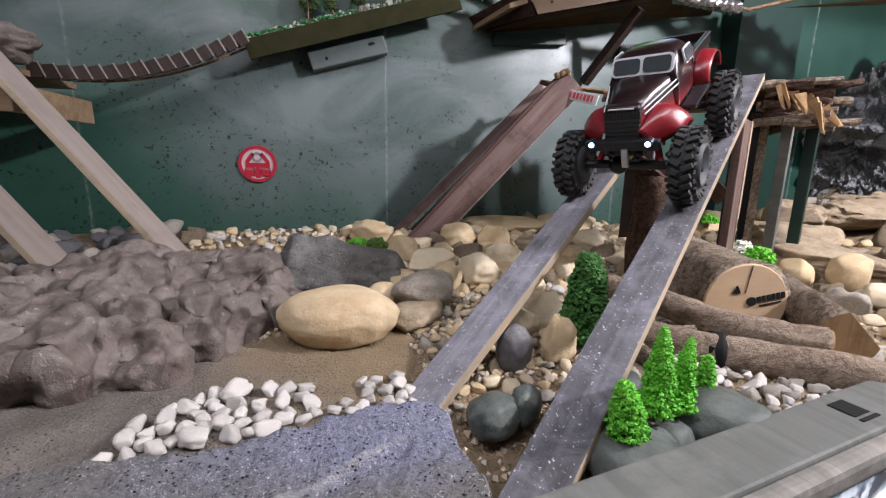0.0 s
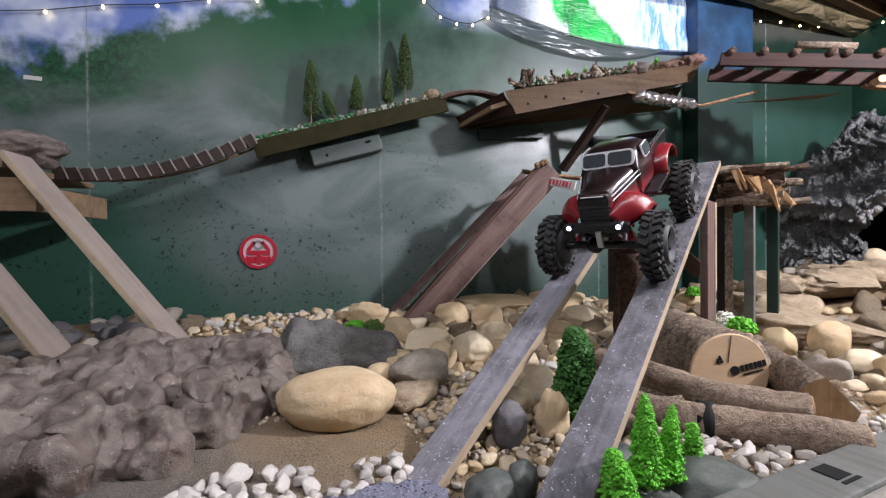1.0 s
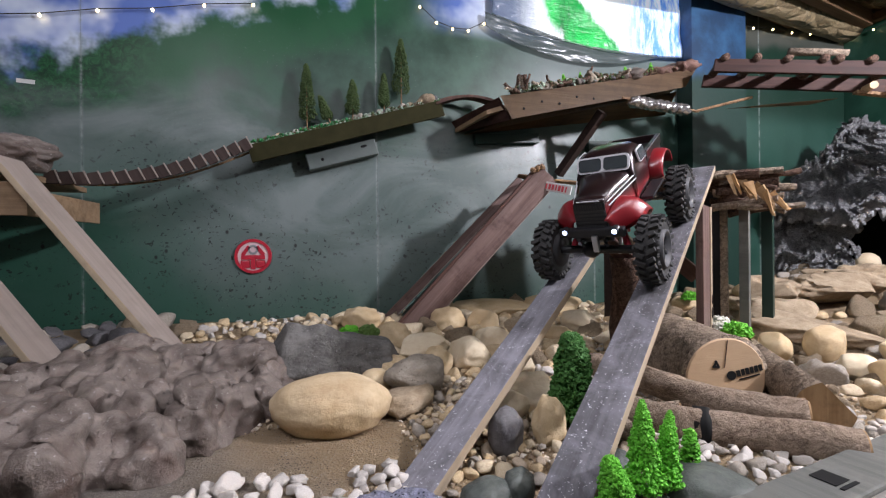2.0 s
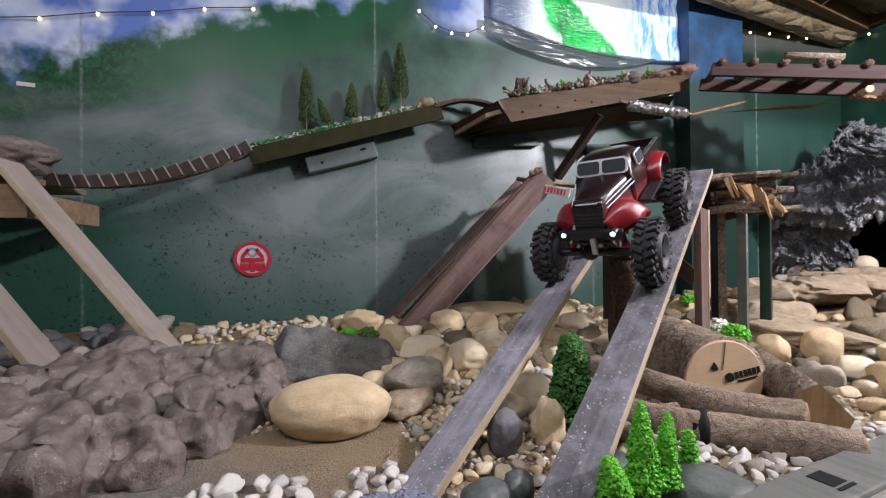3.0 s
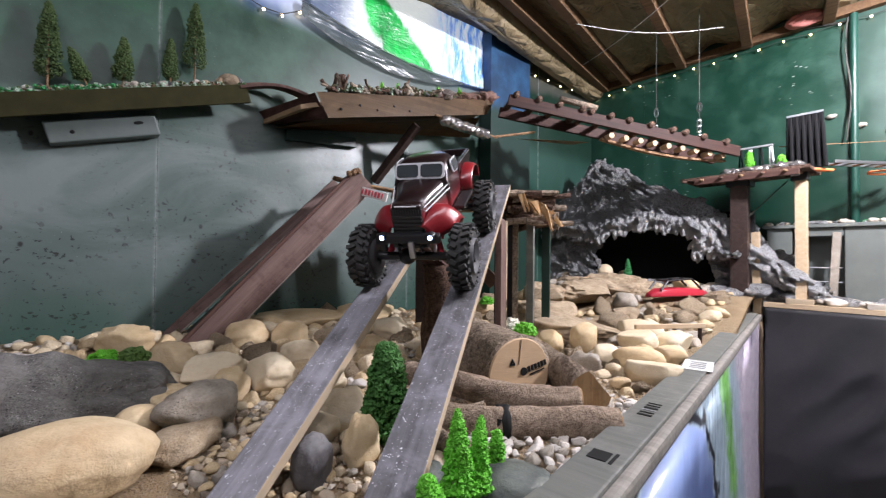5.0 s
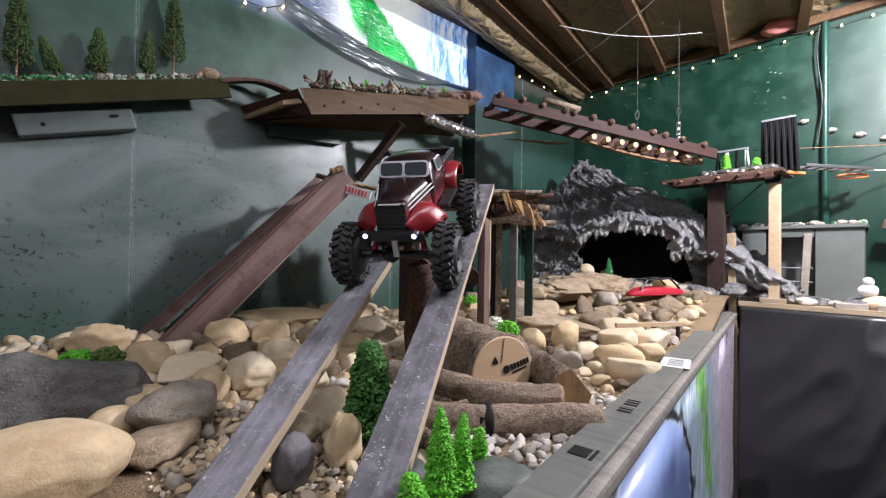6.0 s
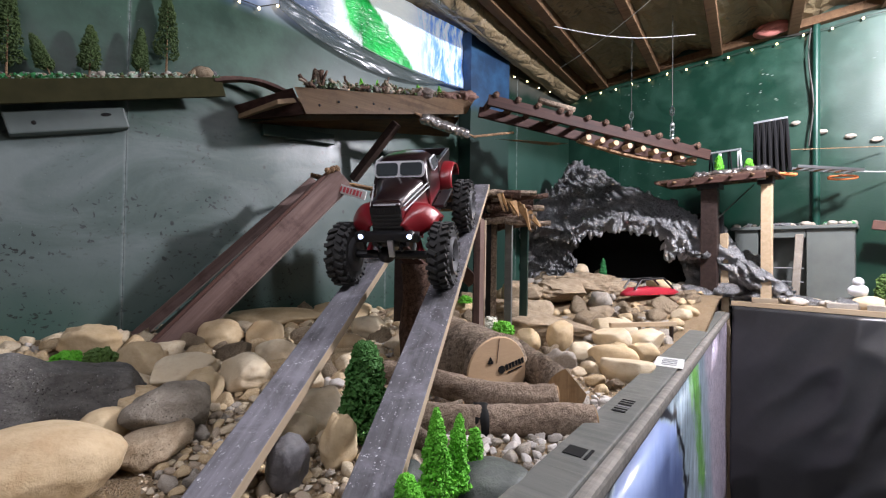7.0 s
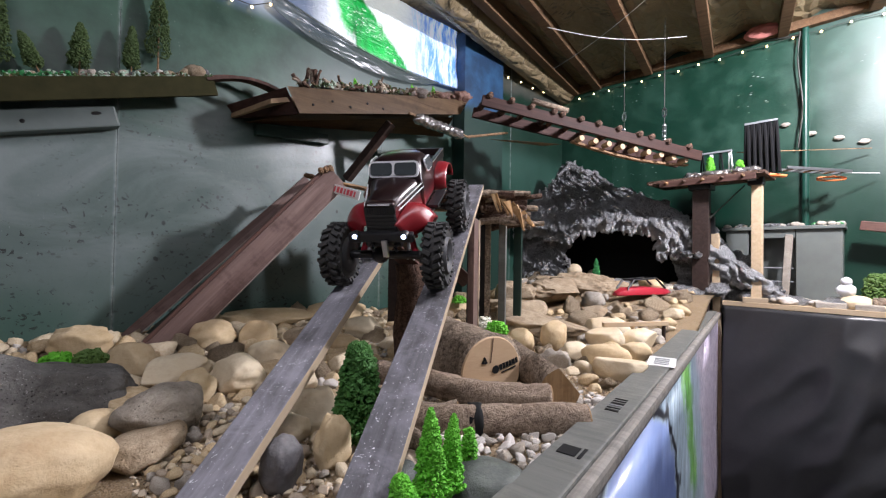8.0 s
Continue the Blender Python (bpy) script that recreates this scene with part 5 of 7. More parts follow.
p = [Vector((2.02, 1.24, 1.875)).lerp(Vector((2.72, 0.84, 1.79)), k / 8) + Vector((0, 0, -0.03 * math.sin(k / 8 * math.pi))) for k in range(9)]
strips(bm, p, 0.03, 0.012)
part("slat_rail", bm, M["twig"], under)
for k in range(9):
    c = p[0].lerp(p[-1], (k + 0.4) / 9) + Vector((0, 0, 0.012))
    part("disc", tubed(c + Vector((-0.03, -0.05, 0)), c + Vector((0.0, 0.0, 0.0)), 0.016, 0.016, seg=12), M["cut"], under)


def chain(a, b, label):
    ob = thing("chain", label, "chain", None, "bridge chains")
    a, b = Vector(a), Vector(b)
    part("cord", tubed(a, b, 0.0022, seg=6), M["wire"], ob)
    for k in range(5):
        c = b.lerp(a, 0.02 + 0.022 * k)
        bm = lathe([(0.012, -0.002), (0.012, 0.002), (0.008, 0.002), (0.008, -0.002)], 14, "X" if k % 2 else "Z")
        part("link", bm, M["steel"], ob, m=pose(c.x, c.y, c.z) @ Matrix.Diagonal((1, 1, 1.5, 1)))
    hook = lathe([(0.014, -0.0025), (0.014, 0.0025), (0.009, 0.0025), (0.009, -0.0025)], 16, "X")
    part("hook", hook, M["steel"], ob, m=pose(b.x, b.y, b.z + 0.16) @ Matrix.Diagonal((1, 1, 2.2, 1)))
    return ob


for f, s in ((0.72, 1), (0.93, 1), (0.82, -1)):
    c = LA.lerp(LB, f) + Vector((0.05 * s, 0.08 * s, 0.05))
    chain((c.x, c.y, CEIL - 0.03), c, "thin dark cord with steel links holding the bridge")


# ---------------------------------------------------------------- the model truck
def truck_paint():
    n = Net("two_tone_red_lacquer")
    x, y, z = n.xyz()
    f = n.noise(20, 3)
    t = n.calc("MULTIPLY_ADD", f, 0.02, n.calc("MULTIPLY_ADD", y, -0.05, z))
    col = n.mix(n.step(t, 0.182, 0.226), (0.32, 0.020, 0.03), (0.020, 0.008, 0.009))
    return n.end(col, 0.34, 0.25, Coat_Weight=0.6, Coat_Roughness=0.12)


M["lacquer"] = truck_paint()
M["fender"] = plain("red_lacquer", (0.24, 0.010, 0.016), 0.35, var=0.25, scale=12, bump=0.0, Coat_Weight=0.5, Coat_Roughness=0.15)
M["darkglass"] = plain("smoked_window", (0.06, 0.07, 0.075), 0.08, var=0.5, scale=25, bump=0.0)
M["rim"] = plain("dark_rim", (0.05, 0.05, 0.053), 0.6, 0.0, var=0.3)


def loft(rings, closed_ends=True):
    """A skin through rings of equal count."""
    bm = bmesh.new()
    loops = [[bm.verts.new(p) for p in r] for r in rings]
    n = len(loops[0])
    for a, b in zip(loops, loops[1:]):
        for k in range(n):
            bm.faces.new((a[k], a[(k + 1) % n], b[(k + 1) % n], b[k]))
    if closed_ends:
        bm.faces.new(loops[0]), bm.faces.new(loops[-1][::-1])
    bmesh.ops.recalc_face_normals(bm, faces=bm.faces)
    return bm


def section(y, w0, w1, z0, z1, round_=0.35, n=28, crown=0.0):
    """A rounded cross-section of the body at y: w0 wide below, w1 above."""
    out = []
    for k in range(n):
        t = 2 * math.pi * k / n
        c, s = math.cos(t), math.sin(t)
        e = 2 / (2 + 6 * (1 - round_))
        u = math.copysign(abs(c) ** e, c)
        v = math.copysign(abs(s) ** e, s)
        f = (v + 1) / 2
        w = w0 + (w1 - w0) * f
        out.append(Vector((u * w / 2, y, z0 + (z1 - z0) * f + crown * (1 - u * u) * f)))
    return out


TRK = Matrix((-RN, -RD, RU)).transposed().to_4x4()
TRK.translation = TOP - RD * 0.555 + RN * -0.142
TRK = TRK @ Matrix.Scale(0.86, 4)
truck = thing("model_truck", "two-tone red model pickup crawler with lit headlights on the ramp", "model truck", TRK)
part("hood", loft([section(0.188, 0.078, 0.072, 0.160, 0.220, 0.2), section(0.180, 0.084, 0.076, 0.160, 0.229, 0.25, crown=0.007), section(0.12, 0.110, 0.094, 0.160, 0.238, 0.3, crown=0.010), section(0.06, 0.152, 0.128, 0.160, 0.248, 0.3, crown=0.008), section(0.03, 0.158, 0.146, 0.160, 0.254, 0.3)]), M["lacquer"], truck, "lacquered hood, dark above and red below", True)
part("cab", loft([section(0.052, 0.162, 0.154, 0.160, 0.248, 0.15), section(0.046, 0.164, 0.152, 0.160, 0.256, 0.2), section(0.028, 0.166, 0.142, 0.160, 0.287, 0.3, crown=0.003), section(0.008, 0.166, 0.140, 0.160, 0.296, 0.35, crown=0.005), section(-0.05, 0.166, 0.138, 0.160, 0.297, 0.38, crown=0.006), section(-0.076, 0.164, 0.138, 0.160, 0.287, 0.4, crown=0.003), section(-0.092, 0.160, 0.142, 0.160, 0.270, 0.35), section(-0.095, 0.158, 0.146, 0.160, 0.236, 0.3)]), M["lacquer"], truck, "rounded cab with dark roof", True)
bed = part("bed", loft([section(-0.094, 0.150, 0.150, 0.165, 0.226, 0.1), section(-0.275, 0.146, 0.146, 0.165, 0.226, 0.1)]), M["lacquer"], truck, smooth=False)
for s in (-1, 1):
    part("bed_rail", boxed(0.012, 0.18, 0.030, pose(0.070 * s, -0.184, 0.238), 0.003), M["lacquer"], truck)
    # thin steel strip stands in for the highlight along the bed's edge
    part("bed_stripe", boxed(0.003, 0.17, 0.003, pose(0.0755 * s, -0.184, 0.251), 0.001), M["steel"], truck, "silver strip for the bed edge's highlight")
part("tailgate", boxed(0.13, 0.01, 0.030, pose(0, -0.27, 0.238), 0.003), M["lacquer"], truck)
part("bed_floor", boxed(0.126, 0.165, 0.004, pose(0, -0.184, 0.2285)), M["blackpl"], truck)
# windscreen: white rounded frame with two dark panes, leaning with the cab's front
WS = pose(0, 0.0415, 0.2715, -62, 0, 0)


def rounded(w, h, t, r):
    bm = bmesh.new()
    pts = [(sx * (w / 2 - r) + r * math.cos(a), sy * (h / 2 - r) + r * math.sin(a)) for sx, sy, a0 in ((1, 1, 0), (-1, 1, 90), (-1, -1, 180), (1, -1, 270)) for a in [math.radians(a0 + 15 * k) for k in range(7)]]
    f = bm.faces.new([bm.verts.new((x, y, 0)) for x, y in pts])
    top = bmesh.ops.extrude_face_region(bm, geom=[f])["geom"]
    bmesh.ops.translate(bm, vec=(0, 0, t), verts=[v for v in top if isinstance(v, bmesh.types.BMVert)])
    bmesh.ops.recalc_face_normals(bm, faces=bm.faces)
    return bm


frame_ob = part("windscreen_frame", rounded(0.138, 0.044, 0.005, 0.012), M["whitepl"], truck, "white windscreen frame", m=WS)
for s in (-1, 1):
    part("pane", rounded(0.0600, 0.0335, 0.003, 0.008), M["darkglass"], frame_ob, "dark window pane", m=pose(0.0335 * s, 0, 0.004))
    fr = part("side_window_frame", rounded(0.060, 0.036, 0.004, 0.009), M["whitepl"], truck, "white side window frame", m=pose(0.0768 * s, -0.024, 0.270, 0, 0, 0) @ pose(0, 0, 0, 90, 0, 90 * s) @ pose(0, 0, 0, -13, 0, 0))
    part("pane", rounded(0.053, 0.030, 0.003, 0.007), M["darkglass"], fr, m=pose(0, 0, 0.003))
    for dz, dx, L in ((0.0, 0.0, 0.135), (-0.011, 0.002, 0.12)):
        a, b = Vector(((0.0425 + dx) * s, 0.178, 0.219 + dz)), Vector(((0.076 + dx) * s, 0.045, 0.236 + dz))
        part("trim_strip", boxed(0.003, (b - a).length, 0.0028, None, 0.001), M["whitepl"], truck, "white pinstripe", m=along(a, b))
    # swept front wing
    bm = bmesh.new()
    g = {}
    for i in range(25):
        f = i / 24
        y = 0.203 - 0.165 * f
        zc = 0.178 + 0.036 * math.sin(min(1.0, f * 1.45) * math.pi * 0.62) ** 1.1 - 0.075 * max(0.0, f - 0.42) ** 1.2 * 1.6
        wide = 0.066 * min(1.0, (0.25 + f * 3.2)) * (1 - 0.75 * max(0.0, f - 0.55) / 0.45)
        for k in range(11):
            q = k / 10
            g[i, k] = bm.verts.new((s * (0.036 + 0.038 * f + wide * q), y - 0.012 * q * q, zc - 0.046 * q ** 2.6 - 0.012 * (1 - q) * 0))
    for i in range(24):
        for k in range(10):
            bm.faces.new((g[i, k], g[i + 1, k], g[i + 1, k + 1], g[i, k + 1]))
    bmesh.ops.recalc_face_normals(bm, faces=bm.faces)
    wing = part("front_fender", bm, M["fender"], truck, "glossy red front fender", True)
    sol = wing.modifiers.new("thickness", "SOLIDIFY")
    sol.thickness, sol.offset = 0.003, 0
    bm = bmesh.new()
    g = {}
    for i in range(19):
        a = math.radians(-20 + 215 * i / 18)
        for k in range(9):
            q = k / 8
            r = 0.088 - 0.014 * q ** 3
            g[i, k] = bm.verts.new((s * (0.074 + 0.036 * q), -0.165 + 0.074 * math.cos(a) * (r / 0.088), 0.184 + 0.048 * math.sin(a) * (r / 0.088)))
    for i in range(18):
        for k in range(8):
            bm.faces.new((g[i, k], g[i + 1, k], g[i + 1, k + 1], g[i, k + 1]))
    bmesh.ops.recalc_face_normals(bm, faces=bm.faces)
    wing = part("rear_fender", bm, M["fender"], truck, "glossy red rear fender", True)
    sol = wing.modifiers.new("thickness", "SOLIDIFY")
    sol.thickness, sol.offset = 0.003, 0
    part("running_board", boxed(0.03, 0.13, 0.008, pose(0.098 * s, -0.02, 0.168), 0.002), M["blackpl"], truck)
# grille, bumper, lamps, winch hook
grille = part("grille", boxed(0.080, 0.006, 0.070, None, 0.003), M["blackpl"], truck, "black barred grille", m=pose(0, 0.191, 0.187))
for k in range(5):
    part("bar", boxed(0.076, 0.005, 0.005, pose(0, 0.003, -0.026 + 0.010 * k)), M["rubber"], grille)
for k in range(11):
    part("slot", boxed(0.002, 0.004, 0.012, pose(-0.033 + 0.0066 * k, 0.0035, 0.026)), M["rubber"], grille)
part("nose_band", loft([section(0.193, 0.076, 0.066, 0.220, 0.230, 0.5), section(0.178, 0.084, 0.074, 0.220, 0.236, 0.5)]), M["lacquer"], truck, smooth=True)
part("badge", boxed(0.056, 0.003, 0.003, pose(0, 0.1945, 0.228), 0.001), M["whitepl"], truck)
part("bumper", boxed(0.165, 0.02, 0.024, pose(0, 0.206, 0.150), 0.005), M["blackpl"], truck, "black winch bumper")
part("winch", tubed((-0.045, 0.185, 0.13), (0.045, 0.185, 0.13), 0.016, seg=14), M["blackpl"], truck)
part("winch_hook", boxed(0.016, 0.008, 0.045, pose(-0.012, 0.222, 0.125), 0.003), M["steel"], truck, "steel winch hook")
for s in (-1, 1):
    lamp = part("headlight", tubed((0.062 * s, 0.206, 0.158), (0.062 * s, 0.222, 0.158), 0.0105, 0.009, seg=16), M["blackpl"], truck, "round lit headlight")
    part("lens", blob(0.0062, 0.004, 0.0062, 1, 0, 1, 3), M["headlight"], lamp, "white glowing lens", True, pose(0.062 * s, 0.223, 0.158))
    bm = bmesh.new()
    for k in range(3):
        box(bm, 0.006, 0.03, 0.006, pose(0.03 * s, 0.2, 0.115 + 0.008 * k, 20 * k, 0, 30))
    part("bracket", bm, M["blackpl"], truck)
part("shock_tube", boxed(0.006, 0.006, 0.05, pose(-0.078, 0.165, 0.155)), M["red"], truck, "red shock tube")
part("chassis", boxed(0.06, 0.40, 0.022, pose(0, 0, 0.145), 0.004), M["blackpl"], truck)
part("skid_plate", boxed(0.05, 0.1, 0.03, pose(0, 0, 0.122), 0.006), M["blackpl"], truck)
part("inner_floor", boxed(0.15, 0.22, 0.01, pose(0, -0.06, 0.168)), M["blackpl"], truck)


def tyre_mesh():
    R, W = 0.085, 0.050
    bm = lathe([(0.045, -W * 0.44), (0.062, -W * 0.5), (0.072, -W * 0.46), (0.0765, -W * 0.3), (0.0775, 0), (0.0765, W * 0.3), (0.072, W * 0.46), (0.062, W * 0.5), (0.045, W * 0.44)], 40, "X")
    return mesh_of("tyre", bm, M["rubber"])


TYRE = tyre_mesh()
TW = 0.050
LUGS = [mesh_of("lug", boxed(TW * f, 0.0105, 0.010, None, 0.0012), M["rubber"]) for f in (0.34, 0.44)]
SIDE_LUGS = [mesh_of("side_lug", boxed(0.006, 0.010, h, None, 0.001), M["rubber"]) for h in (0.010, 0.016)]
RIM = mesh_of("rim", lathe([(0.046, -0.03), (0.047, 0.03), (0.040, 0.03), (0.036, 0.012), (0.012, 0.016), (0.012, -0.03)], 32, "X"), M["rim"], True)
for s in (-1, 1):
    for y in (0.175, -0.175):
        w = new("wheel")
        w.parent = truck
        w.matrix_local = pose(0.131 * s, y, 0.085, 0, 0, 0 if s > 0 else 180) @ pose(0, 0, 0, random.uniform(0, 60))
        tagged(w, "knobbly black crawler wheel")
        t = new("tyre", TYRE)
        t.parent = w
        r = new("rim", RIM)
        r.parent = w
        for k in range(25):
            for e in (-1, 1):
                turn = Matrix.Rotation(2 * math.pi * (k + 0.25 * e) / 25, 4, "X")
                g1 = new("lug", LUGS[k % 2])
                g1.parent = w
                g1.matrix_local = turn @ pose(e * TW * 0.24, 0, 0.080, 0, 0, 26 * e)
                g2 = new("side_lug", SIDE_LUGS[k % 2])
                g2.parent = w
                g2.matrix_local = turn @ pose(e * TW * 0.485, 0, 0.069, 0, 28 * e, 0)
        bm = bmesh.new()
        for k in range(6):
            box(bm, 0.005, 0.008, 0.036, Matrix.Rotation(k * math.pi / 3, 4, "X") @ pose(0.02, 0, 0.02))
        part("spokes", bm, M["blackpl"], w)
for y in (0.175, -0.175):
    part("axle", tubed((-0.11, y, 0.085), (0.11, y, 0.085), 0.011, seg=12), M["blackpl"], truck)
    part("diff_housing", blob(0.024, 0.024, 0.022, 3, 0.02, 1, 3), M["blackpl"], truck, smooth=True, m=pose(0.02, y, 0.085))
    for s in (-1, 1):
        part("shock", tubed((0.07 * s, y * 0.95, 0.09), (0.045 * s, y * 0.7, 0.17), 0.008, 0.007, seg=10), M["red"] if y > 0 else M["steel"], truck)
        part("link_arm", tubed((0.05 * s, y, 0.075), (0.03 * s, y * 0.2, 0.12), 0.005, seg=8), M["steel"], truck)


# ---------------------------------------------------------------- rocks
def rock(name, label, x, y, w, h, material, seed, depth=0.85, turn=0, rough=0.13, boxy=0.0, crease=0.0, sub=4, lift=0.0, group="", tilt=0, base=None, freq=1.3, cuts=0):
    z = (ground_z(x, y) if base is None else base) + lift
    bm = blob(w / 2, w / 2 * depth, h / 2, seed, rough, freq, sub, 0.75, boxy, crease, cuts=cuts)
    return solo(name, bm, material, label, "rock", pose(x, y, z + h * 0.36, tilt, 0, turn), group, smooth=True)


# moulded mauve rock mass, west side: cushions with creases and hollows between them
def moulded_front(x):
    return lerp_list(x, [(-1.5, 0.60), (-0.70, 0.585), (-0.61, 0.605), (-0.575, 0.66), (-0.545, 0.62), (-0.50, 0.635), (-0.475, 0.72), (-0.42, 0.775), (-0.37, 0.85), (-0.345, 0.98), (-0.3, 1.2)])


def lerp_list(t, pts):
    for (a, u), (b, v) in zip(pts, pts[1:]):
        if a <= t <= b:
            f = (t - a) / (b - a)
            return u + (v - u) * (f * f * (3 - 2 * f))
    return pts[-1][1]


rnd = random.Random(7)
bm = bmesh.new()
lumps = [(-0.685, 0.70, 0.105, 0.085, 0.085, 10), (-0.655, 0.645, 0.065, 0.04, 0.055, 0), (-0.545, 0.69, 0.075, 0.055, 0.062, -20), (-0.525, 0.655, 0.04, 0.03, 0.04, 0), (-0.475, 0.765, 0.07, 0.05, 0.06, 35), (-0.43, 0.825, 0.06, 0.05, 0.062, 40), (-0.395, 0.90, 0.06, 0.05, 0.062, 60), (-0.375, 0.99, 0.055, 0.06, 0.06, 80), (-0.85, 0.77, 0.13, 0.10, 0.10, 0), (-1.02, 0.86, 0.16, 0.12, 0.11, 0), (-1.2, 0.8, 0.17, 0.14, 0.11, 0), (-1.25, 1.05, 0.2, 0.15, 0.12, 0)]
for i in range(11):
    for j in range(6):
        x, y = -1.08 + 0.066 * i + rnd.uniform(-0.03, 0.03), 0.79 + 0.075 * j + rnd.uniform(-0.03, 0.03)
        if y > moulded_front(x) + 0.05 and x < -0.37:
            r = rnd.choice((0.026, 0.036, 0.05, 0.07))
            if rnd.random() < 0.2:
                continue
            lumps.append((x, y, r * rnd.uniform(1.0, 1.7), r, r * rnd.uniform(0.6, 1.0) + 0.042, rnd.uniform(0, 180)))
for k, (x, y, a, b, h, tn) in enumerate(lumps):
    blob(a, b, h, 1200 + k, 0.16, 1.5, 4, bm=bm, m=pose(x, y, ground_z(x, y) + 0.012 + 0.02 * max(0.0, y - 0.8), 0, 0, tn))
holes = [(rnd.uniform(-0.95, -0.42), rnd.uniform(0.70, 1.10), 0.012, 1.0) for _ in range(16)] + [(-0.70, 0.655, 0.018, 1.5), (-0.645, 0.64, 0.013, 1.0), (-0.53, 0.66, 0.014, 1.0)]
for v in bm.verts:
    for a, b, c, k in holes:
        q = ((v.co.x - a) ** 2 + (v.co.y - b) ** 2) / (c * c)
        if q < 6:
            v.co.z -= 0.028 * k * math.exp(-q)
            v.co.y += 0.010 * k * math.exp(-q)
mass = solo("moulded_rock", bm, M["foamrock"], "folded mauve-grey moulded rock mass with hollows and creases", "rock", None, "moulded rocks", smooth=True)
rem = mass.modifiers.new("union", "REMESH")
rem.mode, rem.voxel_size, rem.use_smooth_shade = "VOXEL", 0.0045, True
for label_, kind_, size_, power_, mid_ in (("folds", "VORONOI", 0.09, 0.075, 0.4), ("knots", "VORONOI", 0.034, 0.024, 0.4), ("swell", "CLOUDS", 0.02, 0.006, 0.5)):
    tx = bpy.data.textures.new(label_, kind_)
    tx.noise_scale = size_
    dsp = mass.modifiers.new(label_, "DISPLACE")
    dsp.texture, dsp.strength, dsp.mid_level, dsp.texture_coords = tx, power_, mid_, "GLOBAL"
smo = mass.modifiers.new("soften", "SMOOTH")
smo.factor, smo.iterations = 0.5, 2


def dented(name, label, x, y, w, h, dp, tn, seed, dents, material):
    """A smooth lump with deep thumb-like dents."""
    bm = blob(w / 2, w / 2 * dp, h / 2, seed, 0.14, 1.2, 5, 0.8, 0.1)
    for v in bm.verts:
        for a, e, r, k in dents:
            c = Vector((w / 2 * math.cos(a) * math.cos(e), w / 2 * dp * math.sin(a) * math.cos(e), h / 2 * math.sin(e)))
            q = (v.co - c).length / r
            v.co -= v.co.normalized() * k * math.exp(-q * q)
        v.co += v.co.normalized() * 0.0025 * noise.noise(v.co * 60)
    return solo(name, bm, material, label, "rock", pose(x, y, ground_z(x, y) + h * 0.40, 0, 0, tn), "moulded rocks", smooth=True)


dented("moulded_rock", "pale grey-green chip at the rock mass's front", -0.472, 0.735, 0.09, 0.05, 0.4, 58, 503, ((5.2, 0.6, 0.02, 0.012),), M["foamedge"])
bm = blob(0.175, 0.10, 0.075, 533, 0.10, 1.6, 6, 0.0, 0.45)
for v in bm.verts:
    f = max(0.0, min(1.0, (v.co.x + 0.185) / 0.37))
    if v.co.z > 0:
        v.co.z *= 1.75 * lerp_list(f, [(0, 0.25), (0.09, 0.62), (0.19, 1.0), (0.34, 0.80), (0.6, 0.62), (0.88, 0.46), (1.0, 0.2)])
    v.co.y *= 1.0 - 0.4 * max(0.0, v.co.z / 0.12)
    q = v.co * 26
    v.co += v.co.normalized() * (0.008 * noise.noise(v.co * 14) + 0.0045 * noise.noise(q) - 0.006 * max(0.0, noise.noise(v.co * 55) - 0.15))
solo("dark_rock", bm, M["lava"], "dark grey pitted angular rock with a sharp crest", "rock", pose(-0.22, 1.09, 0.90, 0, 0, 4), smooth=True)
rock("boulder", "large smooth tan boulder resting on sand", -0.228, 0.775, 0.232, 0.118, M["tan"], 541, 0.70, -12, 0.07, 0.06, 0, 5, 0.0)
rock("cobble", "smooth grey-tan cobble beside the dark rock", -0.128, 0.925, 0.086, 0.066, M["tan"], 542, 0.8, 5, 0.06)
rock("rock", "rough grey-brown rock among pebbles", -0.03, 0.905, 0.15, 0.10, M["greypit"], 543, 0.8, 20, 0.2, 0.1, cuts=5)
rock("rock", "grey-brown rough rock by the boulder", -0.072, 0.815, 0.13, 0.055, M["sandrock"], 544, 0.8, 50, 0.2, 0.2, cuts=3)

# blue-grey speckled rock at the front, under the plank's foot
def slab_edge(x):
    return lerp_list(x, [(-0.8, 0.45), (-0.475, 0.457), (-0.369, 0.462), (-0.292, 0.474), (-0.235, 0.493), (-0.16, 0.513), (-0.118, 0.505), (-0.085, 0.475), (0.0, 0.40)])


bm, g = bmesh.new(), {}
sx0, sx1, sy0, sy1 = -0.78, -0.045, 0.13, 0.53
